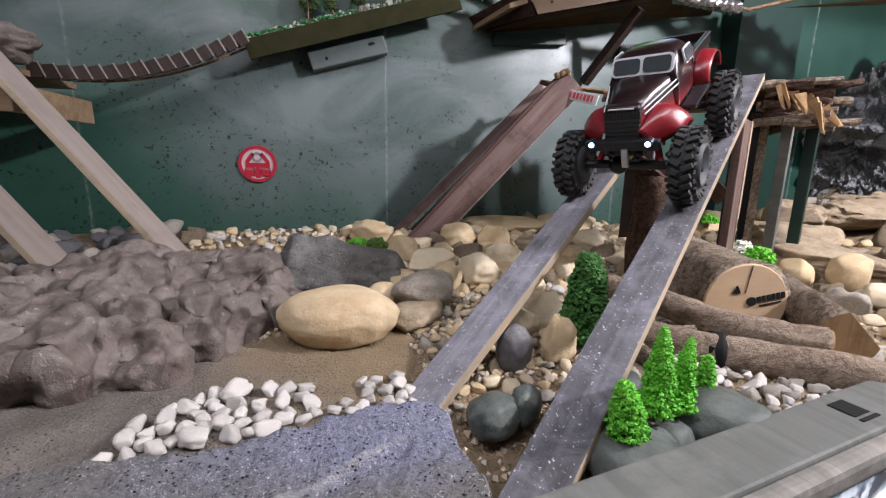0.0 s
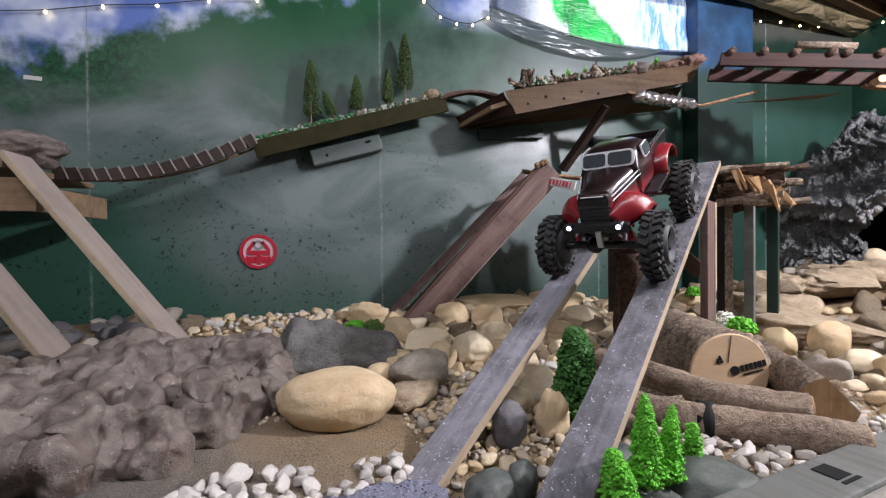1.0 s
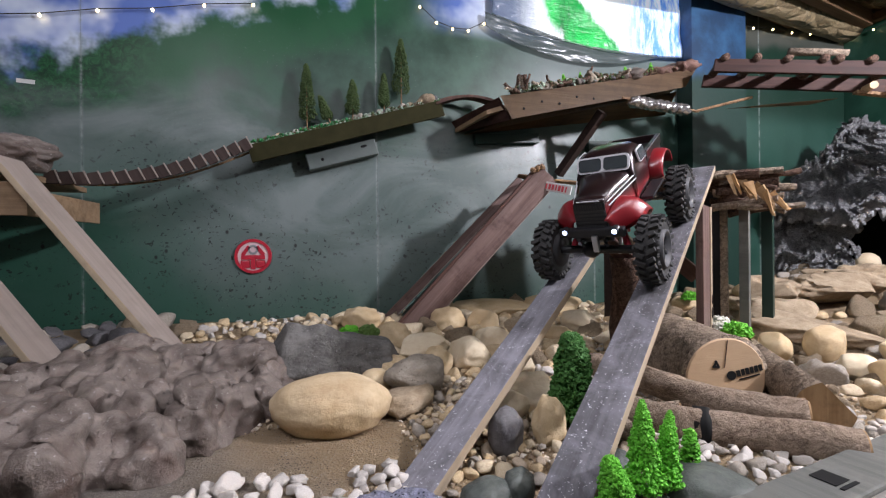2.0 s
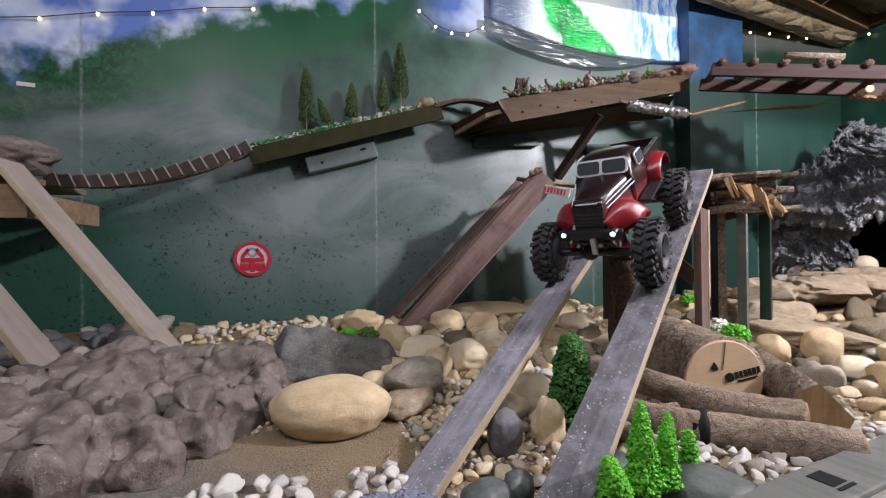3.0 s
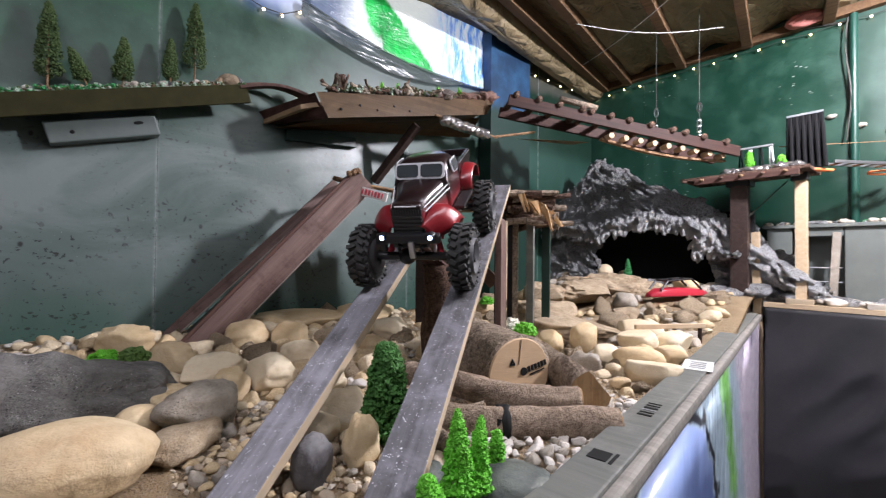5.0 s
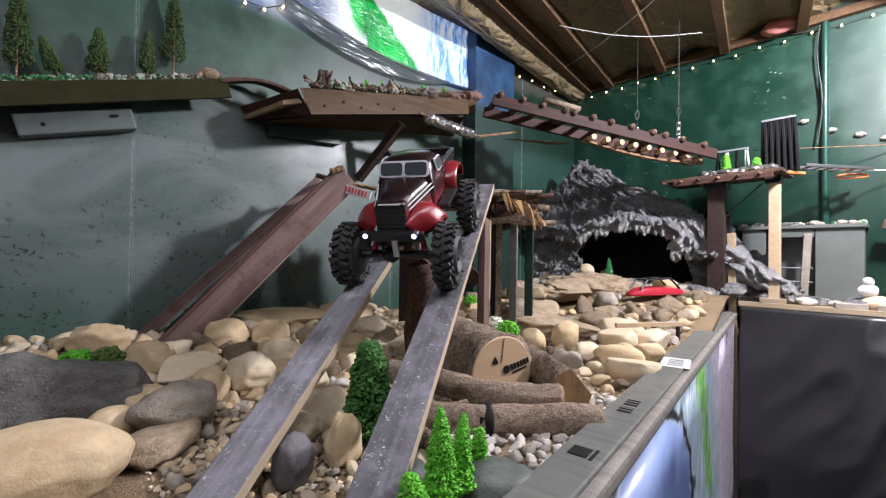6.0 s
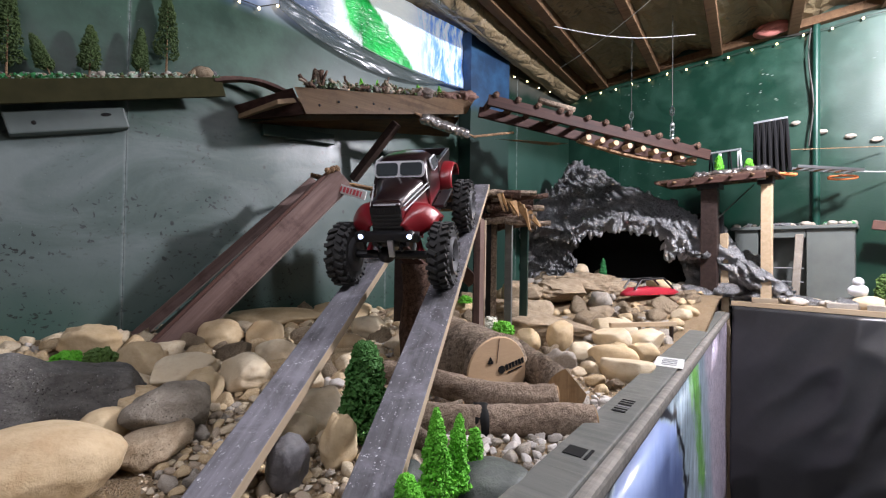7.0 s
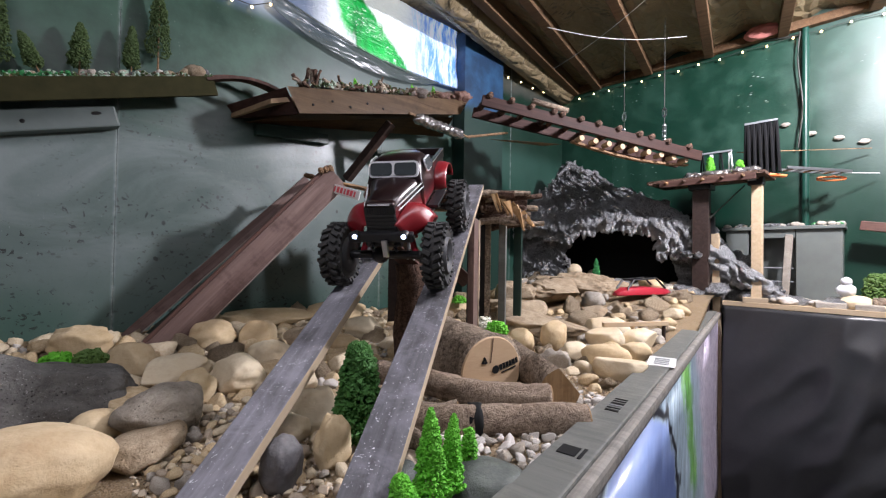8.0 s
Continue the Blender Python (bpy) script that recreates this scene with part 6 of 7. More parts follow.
for i in range(185):
    for j in range(101):
        x, y = sx0 + (sx1 - sx0) * i / 184, sy0 + (sy1 - sy0) * j / 100
        nn = noise.noise((x * 11, y * 11, 4))
        e = min((slab_edge(x) - y) / 0.035, (-0.064 - 0.02 * (0.45 - y) - x + 0.012 * nn) / 0.028) + 0.35 * nn
        e = max(0.0, min(1.0, e)) ** 0.6
        left = max(0.0, min(1.0, (x + 0.78) / 0.25))
        z = 0.70 + (0.165 + 0.02 * left - 0.03 * (0.5 - y)) * e + 0.008 * noise.noise((x * 7, y * 7, 8)) + 0.006 * noise.noise((x * 36, y * 36, 1)) + 0.0035 * noise.noise((x * 95, y * 95, 1))
        crack = abs(y - 0.33 - 0.5 * (x + 0.27) + 0.015 * noise.noise((x * 20, 0, 0)))
        z -= 0.010 * math.exp(-(crack / 0.006) ** 2) * (1 if -0.4 < x < -0.15 else 0)
        g[i, j] = bm.verts.new((x, y, z))
for i in range(184):
    for j in range(100):
        bm.faces.new((g[i, j], g[i + 1, j], g[i + 1, j + 1], g[i, j + 1]))
bmesh.ops.solidify(bm, geom=bm.faces[:], thickness=0.02)
solo("slab_rock", bm, M["slab"], "blue-grey speckled pitted rock at the ramp's foot", "rock", smooth=True)

TANS = ["tan", "tan", "cream", "cream", "tan", "tan", "cream"]
COBBLES_A = ((0.24, 1.60, 0.15, 0.10, 0), (0.38, 1.55, 0.165, 0.11, 0), (0.17, 1.10, 0.17, 0.10, 2), (0.29, 1.22, 0.13, 0.10, 2), (-0.02, 1.37, 0.14, 0.11, 0),
             (0.06, 1.25, 0.17, 0.09, 3), (0.06, 1.06, 0.10, 0.09, 0), (-0.11, 1.66, 0.2, 0.10, 4), (0.20, 0.74, 0.13, 0.09, 3), (0.15, 0.60, 0.062, 0.095, 0),
             (0.13, 0.72, 0.09, 0.07, 3), (0.76, 1.44, 0.2, 0.11, 3), (0.57, 1.34, 0.19, 0.06, 5), (0.52, 1.84, 0.4, 0.09, 5), (0.85, 1.82, 0.35, 0.10, 5))
for k, (x, y, w, h, c) in enumerate(COBBLES_A):
    rock("cobble", "smooth tan river cobble in the rock bed", x, y, w, h, M[TANS[c]], 600 + k, 0.75, 40 * k, 0.2, 0.1, group="cobbles", freq=1.6, cuts=(0, 3, 5)[k % 3] if k != 9 else 0)
COBBLES_B = ((1.20, 0.83, 0.135, 0.12, 0), (1.08, 0.68, 0.135, 0.08, 2), (1.34, 0.69, 0.19, 0.11, 2), (1.07, 0.57, 0.15, 0.09, 0), (1.36, 0.99, 0.44, 0.13, 3),
             (2.1, 1.36, 0.42, 0.16, 3), (1.86, 1.52, 0.4, 0.17, 3), (1.10, 0.91, 0.11, 0.09, 5), 
             (1.0, 0.50, 0.15, 0.085, 2), (1.22, 0.56, 0.13, 0.08, 0), (1.46, 0.62, 0.16, 0.09, 2), (1.85, 1.0, 0.17, 0.08, 3), (2.6, 1.0, 0.2, 0.1, 0), (1.62, 1.3, 0.4, 0.14, 3), (1.55, 0.8, 0.2, 0.1, 2))
for k, (x, y, w, h, c) in enumerate(COBBLES_B):
    rock("cobble", "rough brown slab of rock near the logs" if c == 3 else "pale river cobble near the logs", x, y, w, h, M["sandrock" if c == 3 else TANS[c]], 640 + k, 0.7, 35 * k, 0.3 if c == 3 else 0.12, 0.3 if c == 3 else 0.1, group="cobbles", freq=2.0 if c == 3 else 1.3, sub=5 if c == 3 else 4, cuts=7 if c == 3 else 3)
rock("dark_cobble", "dark slate-grey pointed cobble among river pebbles", 0.065, 0.60, 0.066, 0.085, M["slate"], 660, 0.8, 20, 0.15, 0.2)
for k, (x, y, w, h, zb) in enumerate(((-0.015, 0.48, 0.08, 0.065, 0.815), (0.035, 0.485, 0.06, 0.06, 0.825), (0.115, 0.34, 0.15, 0.075, 0.82), (0.175, 0.385, 0.1, 0.07, 0.82), (0.262, 0.375, 0.14, 0.075, 0.835), (0.13, 0.45, 0.08, 0.075, 0.83), (0.185, 0.47, 0.07, 0.06, 0.84), (0.045, 0.42, 0.06, 0.05, 0.80))):
    rock("painted_boulder", "smooth grey-green painted boulder beside the ramp", x, y, w, h, M["green"], 670 + k, 0.75, 30 * k + 10, 0.12, 0.15, group="painted boulders", base=zb)

taken = [(x, y, w * 0.42) for x, y, w, h, c in COBBLES_A + COBBLES_B] + [(2.26, 1.02, 0.11), (2.40, 0.98, 0.11), (2.54, 0.93, 0.11)]
PEBBLES = {}
for mat_name in ("tan", "cream", "white", "brownpeb", "greywhite", "slate", "sandrock"):
    rugged = {"white": 0.30, "sandrock": 0.34, "greywhite": 0.26, "cream": 0.24}.get(mat_name, 0.23)
    PEBBLES[mat_name] = [mesh_of("pebble", blob(1, random.uniform(0.62, 0.9), random.uniform(0.5, 0.72), 700 + i * 3, rugged, 1.5 if rugged > 0.2 else 1.2, 3, 0.0, (0.1, 0.25, 0.0)[i % 3] if rugged < 0.3 else 0.35, cuts=(3, 5, 7)[i % 3] if rugged > 0.2 else (2, 4, 6)[i % 3]), M[mat_name], True) for i in range(11)]


def scatter(name, label, group, count, area, r0, r1, mats, gap=0.8, sink=0.35, tries=40, inside=None):
    made = 0
    for _ in range(count * tries):
        if made >= count:
            break
        x, y = random.uniform(area[0], area[1]), random.uniform(area[2], area[3])
        if inside and not inside(x, y):
            continue
        r = r0 + (r1 - r0) * random.random() ** 2
        if any((x - a) ** 2 + (y - b) ** 2 < ((r + c) * gap) ** 2 for a, b, c in taken):
            continue
        taken.append((x, y, r))
        mat_name = random.choice(mats)
        tip = 45 if mat_name == "sandrock" else 22
        ob = new(name, random.choice(PEBBLES[mat_name]))
        ob.matrix_world = pose(x, y, ground_z(x, y) + r * sink, random.uniform(-tip, tip), random.uniform(-tip, tip), random.uniform(0, 360)) @ Matrix.Diagonal((r, r, r * random.uniform(0.8, 1.15), 1))
        tagged(ob, label, "pebble" if r1 < 0.03 else "rock", group)
        made += 1


off_ramp = lambda x, y: not (-0.75 < x < -0.3 and y < 1.25)
scatter("river_cobble", "tan river cobble in the rock bed", "bed cobbles", 230, (-0.2, 1.15, 0.98, 1.94), 0.024, 0.075, ["tan", "cream", "tan", "cream", "cream", "sandrock", "cream"], 0.74, 0.3)
scatter("sand_rock", "sand-coloured rock at the back of the bed", "back rocks", 150, (1.1, 3.0, 0.75, 1.92), 0.03, 0.10, ["tan", "sandrock", "sandrock", "greywhite", "sandrock"], 0.8, 0.25, inside=lambda x, y: y > rail_y(x) + 0.12)
scatter("pale_cobble", "pale cobble heaped beside the rail", "rail cobbles", 110, (0.80, 2.8, 0.42, 1.05), 0.022, 0.06, ["cream", "greywhite", "sandrock", "greywhite", "tan"], 0.74, 0.3, inside=lambda x, y: y > rail_y(x) + 0.075)
scatter("white_pebble", "rounded white pebble at the slab's edge", "white pebbles", 66, (-0.50, -0.12, 0.44, 0.64), 0.011, 0.024, ["white"], 0.72, 0.5, inside=lambda x, y: slab_edge(x) + 0.006 < y < min(0.50 + 0.9 * (x + 0.51), 0.585 + 0.05 * (x + 0.3)) and not (-0.27 < x < -0.2 and y > 0.53))
scatter("river_pebble", "brown river pebble between the ramp planks", "river pebbles", 280, (-0.08, 0.26, 0.50, 0.98), 0.009, 0.022, ["brownpeb", "brownpeb", "greywhite", "cream", "tan"], 0.76, 0.5)
scatter("under_pebble", "small white pebble under the ramp", "ramp pebbles", 230, (0.10, 0.80, 0.72, 1.35), 0.010, 0.024, ["white", "cream", "white", "tan"], 0.8, 0.5)
scatter("log_pebble", "small white pebble below the logs", "grey-white pebbles", 170, (0.24, 0.80, 0.36, 0.56), 0.009, 0.019, ["white", "white", "greywhite"], 0.76, 0.6, inside=lambda x, y: y > rail_y(x) + 0.05)
scatter("pale_pebble", "pale pebble at the mural wall's foot", "wall pebbles", 150, (-0.75, -0.1, 1.35, 1.95), 0.012, 0.03, ["cream", "white", "tan"], 0.8, 0.4)
scatter("wall_rock", "grey rock at the back of the moulded mass", "wall rocks", 46, (-1.35, -0.25, 1.22, 1.93), 0.035, 0.08, ["slate", "greywhite", "slate", "sandrock"], 0.8, 0.25)
scatter("wall_rock", "grey rock along the mural wall's foot", "wall rocks", 26, (-2.6, -0.3, 1.3, 1.95), 0.05, 0.12, ["slate", "greywhite", "sandrock"], 0.9, 0.25)

# loose gravel between the stones
vs, fs = [], []
ico = [Vector(v) for v in ((1, 0, 0), (-1, 0, 0), (0, 1, 0), (0, -1, 0), (0, 0, 1), (0, 0, -1))]
tri = [(0, 2, 4), (2, 1, 4), (1, 3, 4), (3, 0, 4), (2, 0, 5), (1, 2, 5), (3, 1, 5), (0, 3, 5)]
for _ in range(21000):
    x, y = random.uniform(-0.5, 1.3), random.uniform(0.42, 1.9)
    if x < -0.1 and (y < 0.78 or random.random() < 0.6) or y < rail_y(x) + 0.06:
        continue
    r = 0.002 + 0.0055 * random.random() ** 2
    k, q = len(vs), Euler((random.uniform(0, 6), random.uniform(0, 6), random.uniform(0, 6))).to_matrix()
    vs += [Vector((x, y, ground_z(x, y) + r * 0.4)) + q @ (v * r * random.uniform(0.75, 1.15)) for v in ico]
    fs += [tuple(i + k for i in t) for t in tri]
me = bpy.data.meshes.new("gravel")
me.from_pydata(vs, [], fs)


def gravel_mat():
    n = Net("mixed_gravel")
    r = n.t.nodes.new("ShaderNodeNewGeometry").outputs["Random Per Island"]
    col = n.ramp(r, (0.0, (0.26, 0.19, 0.13)), (0.3, (0.50, 0.38, 0.25)), (0.6, (0.62, 0.51, 0.37)), (1.0, (0.68, 0.61, 0.52)))
    return n.end(col, 0.85)


me.materials.append(gravel_mat())
tagged(new("gravel", me), "loose mixed gravel between the stones", "gravel", kind="stuff")


# ---------------------------------------------------------------- logs
def log(name, label, a, b, r0, r1, material, face, seed, rings=18, wob=0.006, group=""):
    ob = thing(name, label, "log", None, group)
    part("bark", tubed(a, b, r0, r1, seg=28, wobble=wob, rings=rings, seed=seed), material, ob, smooth=True)
    for p, q, r in ((a, b, r0), (b, a, r1)):
        d = (Vector(p) - Vector(q)).normalized()
        part("cut_face", tubed(Vector(p) + d * 0.0005, Vector(p) + d * 0.0035, r * 0.93, r * 0.9, seg=28), face, ob, "sawn end grain")
    return ob


FA, FB = Vector((0.600, 0.640, 0.915)), Vector((0.66, 0.88, 0.92))
big = log("cut_log", "thick log with a pale sawn face carrying two printed marks", FA, FB, 0.095, 0.098, M["bark"], M["cut"], 11, wob=0.004)
face_m = along(FA, FA * 2 - FB, (0, 0, 1), 0.0) @ pose(0, 0.0048, 0.004, -90, 0, 180) @ Matrix.Diagonal((1, -1, -1, 1))
for k in range(3):
    part("mark", boxed(0.0045, 0.013, 0.0015, pose(-0.022 if k != 1 else -0.027, 0.030 - 0.004 * k, 0, 0, 0, (30, -30, 90)[k])), M["ink"], big, m=face_m)
for k in range(6):
    part("logo_letter", boxed(0.0068 if k % 2 else 0.0078, 0.0135, 0.0015, pose(0.0255 + 0.0096 * k, 0.0075 + 0.0024 * k, 0, 0, 0, 14)), M["ink"], big, "dark printed logo shape", m=face_m)
part("logo_dot", tubed((0, 0, 0), (0, 0, 0.0015), 0.010, seg=16), M["ink"], big, m=face_m @ pose(0.010, 0.003, -0.0005))
part("logo_bar", boxed(0.045, 0.003, 0.0015, pose(0.05, -0.0005, 0, 0, 0, 14)), M["ink"], big, m=face_m)
part("crack", boxed(0.0016, 0.06, 0.0012, pose(-0.002, 0.05, -0.0004, 0, 0, -6)), M["twigdark"], big, m=face_m)


def bent_log(label, pts, r0, r1, material, face, seed):
    """A crooked branch through points, with knots and sawn ends."""
    ob = thing("log", label, "log", None, "logs")
    pts = [Vector(p) for p in pts]
    fine = []
    for a, b in zip(pts, pts[1:]):
        fine += [a.lerp(b, i / 8) for i in range(8)]
    fine.append(pts[-1])
    for _ in range(6):
        fine = [fine[0]] + [(fine[i - 1] + fine[i] * 2 + fine[i + 1]) / 4 for i in range(1, len(fine) - 1)] + [fine[-1]]
    bm, n = bmesh.new(), len(fine)
    sweep(bm, fine, [(math.cos(2 * math.pi * k / 24), math.sin(2 * math.pi * k / 24)) for k in range(24)])
    bm.verts.ensure_lookup_table()
    for i, v in enumerate(bm.verts):
        c = fine[i // 24]
        d = (v.co - c).normalized()
        r = r0 + (r1 - r0) * (i // 24) / (n - 1)
        v.co = c + d * (r + 0.006 * noise.noise(v.co * 3 + d * 1.5 + Vector((seed, 0, 0))) + 0.0035 * noise.noise((c + d * r) * 45))
    part("bark", bm, material, ob, smooth=True)
    for p, q, r in ((fine[0], fine[2], r0), (fine[-1], fine[-3], r1)):
        d = (p - q).normalized()
        part("cut_face", tubed(p + d * 0.0005, p + d * 0.0035, r * 0.93, r * 0.9, seg=24), face, ob, "sawn end grain")
    return ob


bent_log("crooked grey-brown branch lying across before the sawn log", ((0.375, 0.80, 0.925), (0.43, 0.70, 0.915), (0.485, 0.60, 0.897), (0.545, 0.51, 0.895), (0.585, 0.465, 0.898)), 0.026, 0.031, M["bark_smooth"], M["cutdark"], 12)
front = log("log", "brown log with a dark ring at the front of the pile", (0.30, 0.63, 0.875), (0.575, 0.38, 0.88), 0.032, 0.034, M["bark_smooth"], M["cutdark"], 13, group="logs")
part("dark_ring", tubed((0.405, 0.535, 0.877), (0.425, 0.517, 0.877), 0.0345, seg=24, wobble=0.003, rings=3), M["ink"], front, "dark notch ring", True)
split = thing("log", "split log with a pale flat side and weathered orange end", "log", None, "logs")
SA, SB = Vector((0.645, 0.475, 0.905)), Vector((0.80, 0.70, 0.915))
bm = tubed(SA, SB, 0.047, 0.05, seg=30, wobble=0.006, rings=20, seed=14)
ways = (SB - SA).normalized()
flatn = (ways.cross(Vector((0, 0, 1))).normalized() * 0.75 + Vector((0, 0, 0.66))).normalized()
bmesh.ops.bisect_plane(bm, geom=bm.verts[:] + bm.edges[:] + bm.faces[:], plane_co=(SA + SB) / 2 + flatn * 0.022, plane_no=flatn, clear_outer=True)
bmesh.ops.holes_fill(bm, edges=[e for e in bm.edges if e.is_boundary])
for f in bm.faces:
    if f.normal.dot(flatn) > 0.97 and f.calc_area() > 0.004:
        f.material_index = 1
    elif abs(f.normal.dot(ways)) > 0.9:
        f.material_index = 2
part("bark", bm, [M["bark"], M["cut"], M["cutdark"]], split)
log("log", "short dark branch with a pale broken end", (0.235, 0.62, 0.90), (0.305, 0.44, 0.865), 0.020, 0.017, M["bark"], M["cut"], 15, group="logs")
log("log", "dark weathered wood chunk beside the plank", (0.28, 0.68, 0.88), (0.40, 0.56, 0.885), 0.028, 0.026, M["bark"], M["cutdark"], 17, group="logs")
pole = thing("little_bar", "thin squared bar on short posts near the cobbles", "bar")
part("bar", boxed(0.016, 0.30, 0.018, None, 0.002), M["pinex"], pole, m=along((1.42, 0.74, 0.935), (1.66, 0.60, 0.935)))
for f in (0.45, 0.97):
    c = Vector((1.42, 0.74, 0.93)).lerp(Vector((1.66, 0.60, 0.93)), f)
    part("leg", boxed(0.012, 0.012, 0.07, pose(c.x, c.y, 0.895)), M["pinex"] if f < 0.5 else M["darkpost"], pole)


# ---------------------------------------------------------------- model trees and flowers on the bed
def shrub(name, label, place, h, r, material, dens, size, shape=0.5, trunk=0.03):
    return conifer(name, label, place, h, r, material, trunk, dens, (0, 0), "", size, shape)


shrub("dark_shrub", "dense dark green conical shrub between the planks", (0.215, 0.625, 0.86), 0.178, 0.047, M["leaf_dark"], 3600, 0.0052, 0.42)
conifer("bright_tree", "bright lime-green model tree on a thin stem", (0.162, 0.372, 0.865), 0.142, 0.027, M["leaf_bright"], 0.16, 2600, (3, -4), "bright trees", 0.0029, 0.95)
conifer("bright_tree", "bright lime-green model tree beside its taller twin", (0.198, 0.378, 0.872), 0.108, 0.022, M["leaf_bright"], 0.08, 1800, (-3, 8), "bright trees", 0.0029, 0.9)
conifer("bright_tree", "short bright lime-green model tree", (0.108, 0.352, 0.872), 0.078, 0.026, M["leaf_bright"], 0.03, 1700, (0, -10), "bright trees", 0.0029, 0.6)
conifer("bright_tree", "small bright lime-green model tree by the rail", (0.268, 0.405, 0.885), 0.055, 0.014, M["leaf_bright"], 0.03, 400, (0, 0), "bright trees", 0.0034, 0.5)
conifer("bright_tree", "bright green tuft beside the west planks", (-0.98, 0.98, 0.95), 0.16, 0.05, M["leaf_bright"], 0.05, 800, (0, 0), "bright trees", 0.006, 0.5)
for x, y, mt, lb in ((0.97, 0.985, "leaf_white", "white flower clump behind the logs"), (0.94, 0.90, "leaf_bright", "bright green tuft beside the white flowers"), (-0.17, 1.31, "leaf_bright", "green sprig beside the dark rock"), (-0.11, 1.29, "leaf_mid", "olive sprig beside the dark rock"), (1.50, 1.62, "leaf_bright", "green tuft under the trestle")):
    ob = thing("tuft", lb, "plant", pose(x, y, ground_z(x, y) + (0.085 if x > 0.5 and x < 1.0 else 0.07)))
    R = 0.04 if x > 0.5 else 0.035
    pts = []
    for _ in range(420):
        v = Vector((random.gauss(0, 1), random.gauss(0, 1), abs(random.gauss(0, 1)))).normalized() * R * random.uniform(0.55, 1.0)
        pts.append((v, 0.006 * random.uniform(0.6, 1.4)))
    clumps("leaves", pts, M[mt], ob)
    if mt == "leaf_white":
        clumps("leaves", [(p * 0.85, s) for p, s in pts[::2]], M["leaf_dark"], ob)


# ---------------------------------------------------------------- cave in the corner
CA, CB = Vector((2.58, 1.985, 0)), Vector((3.0, 0.42, 0))
cdir = (CB - CA).normalized()
cout = Vector((cdir.y, -cdir.x, 0))  # towards the room



def cave_top(u):
    return lerp_list(u, [(0, 1.50), (0.10, 1.70), (0.21, 1.92), (0.30, 1.84), (0.45, 1.69), (0.60, 1.57), (0.76, 1.42), (0.86, 1.24), (1.0, 1.06)])


def mouth_top(u):
    return lerp_list(u, [(0.20, 1.05), (0.23, 1.28), (0.30, 1.36), (0.45, 1.39), (0.58, 1.36), (0.65, 1.30), (0.68, 1.05)]) if 0.20 < u < 0.68 else 0


bm = bmesh.new()
NU, NV = 330, 190
grid = {}
for i in range(NU + 1):
    u = i / NU
    base = CA.lerp(CB, u)
    zt, mt = cave_top(u), mouth_top(u)
    turn = math.radians(40 - 68 * max(0.0, min(1.0, (u - 0.16) / 0.14)))
    ct, st = math.cos(turn), math.sin(turn)
    for j in range(NV + 1):
        v = j / NV
        z = 0.9 + (zt - 0.9) * v
        q = Vector((u * 9, z * 6, 1.7))
        a, c = u * 1.62 * ct + z * st, -u * 1.62 * st + z * ct
        bend = 0.05 * noise.noise(q * 1.3)
        s1 = 1 - abs(noise.noise((a * 5.0, (c + bend) * 14, 4))) * 2.4
        s2 = 1 - abs(noise.noise((a * 12, (c + bend) * 32, 7))) * 2.4
        s3 = 1 - abs(noise.noise((u * 58, z * 40, 2))) * 2.4
        ridge = 1 - abs(noise.noise(q * 1.15)) * 2
        lipz = max(mt, 1.36 - 0.06 * abs(u - 0.1) * 5) if u < 0.8 else 0
        drip = 0.02 * noise.noise((u * 26, 0, 5)) + 0.012 * noise.noise((u * 60, 0, 5))
        lip = math.exp(-((z - lipz - 0.045 + drip) / 0.042) ** 2) if lipz else 0
        knob = 0.6 + 0.8 * abs(noise.noise((u * 30, z * 9, 3)))
        out = 0.03 * ridge + 0.065 * s1 + 0.036 * s2 + 0.016 * s3 + 0.17 * lip * knob - 0.30 * max(0.0, (z - 1.4)) - 0.03 * v
        top = base + cout * out
        top.x, top.y = min(top.x, WALL_X - 0.01), min(top.y, WALL_Y - 0.01)
        grid[i, j] = bm.verts.new((top.x, top.y, z + (0.02 * s1 + 0.012 * s2) * (1 if v > 0.1 else 0)))
for i in range(NU):
    for j in range(NV):
        u, z = (i + 0.5) / NU, 0.9 + (cave_top((i + 0.5) / NU) - 0.9) * (j + 0.5) / NV
        if mouth_top(u) and z < mouth_top(u) + 0.02 * noise.noise((u * 30, 0, 0)) and z > 1.0 + 0.02 * noise.noise((u * 20, 3, 0)):
            continue
        bm.faces.new((grid[i, j], grid[i + 1, j], grid[i + 1, j + 1], grid[i, j + 1]))
loose = [v for v in bm.verts if not v.link_faces]
bmesh.ops.delete(bm, geom=loose, context="VERTS")
bmesh.ops.recalc_face_normals(bm, faces=bm.faces)
cave = thing("cave_rock", "silver-grey sculpted rock cave in the room's corner", "rock")
shell = part("shell", bm, M["cave"], cave, "rugged silver-grey rock skin with a drooping lip", True)
sol = shell.modifiers.new("thickness", "SOLIDIFY")
sol.thickness, sol.offset = 0.025, 1
# near-black sheets close the hollow behind the mouth
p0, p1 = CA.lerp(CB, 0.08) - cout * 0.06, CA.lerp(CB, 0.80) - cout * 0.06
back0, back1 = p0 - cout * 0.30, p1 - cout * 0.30
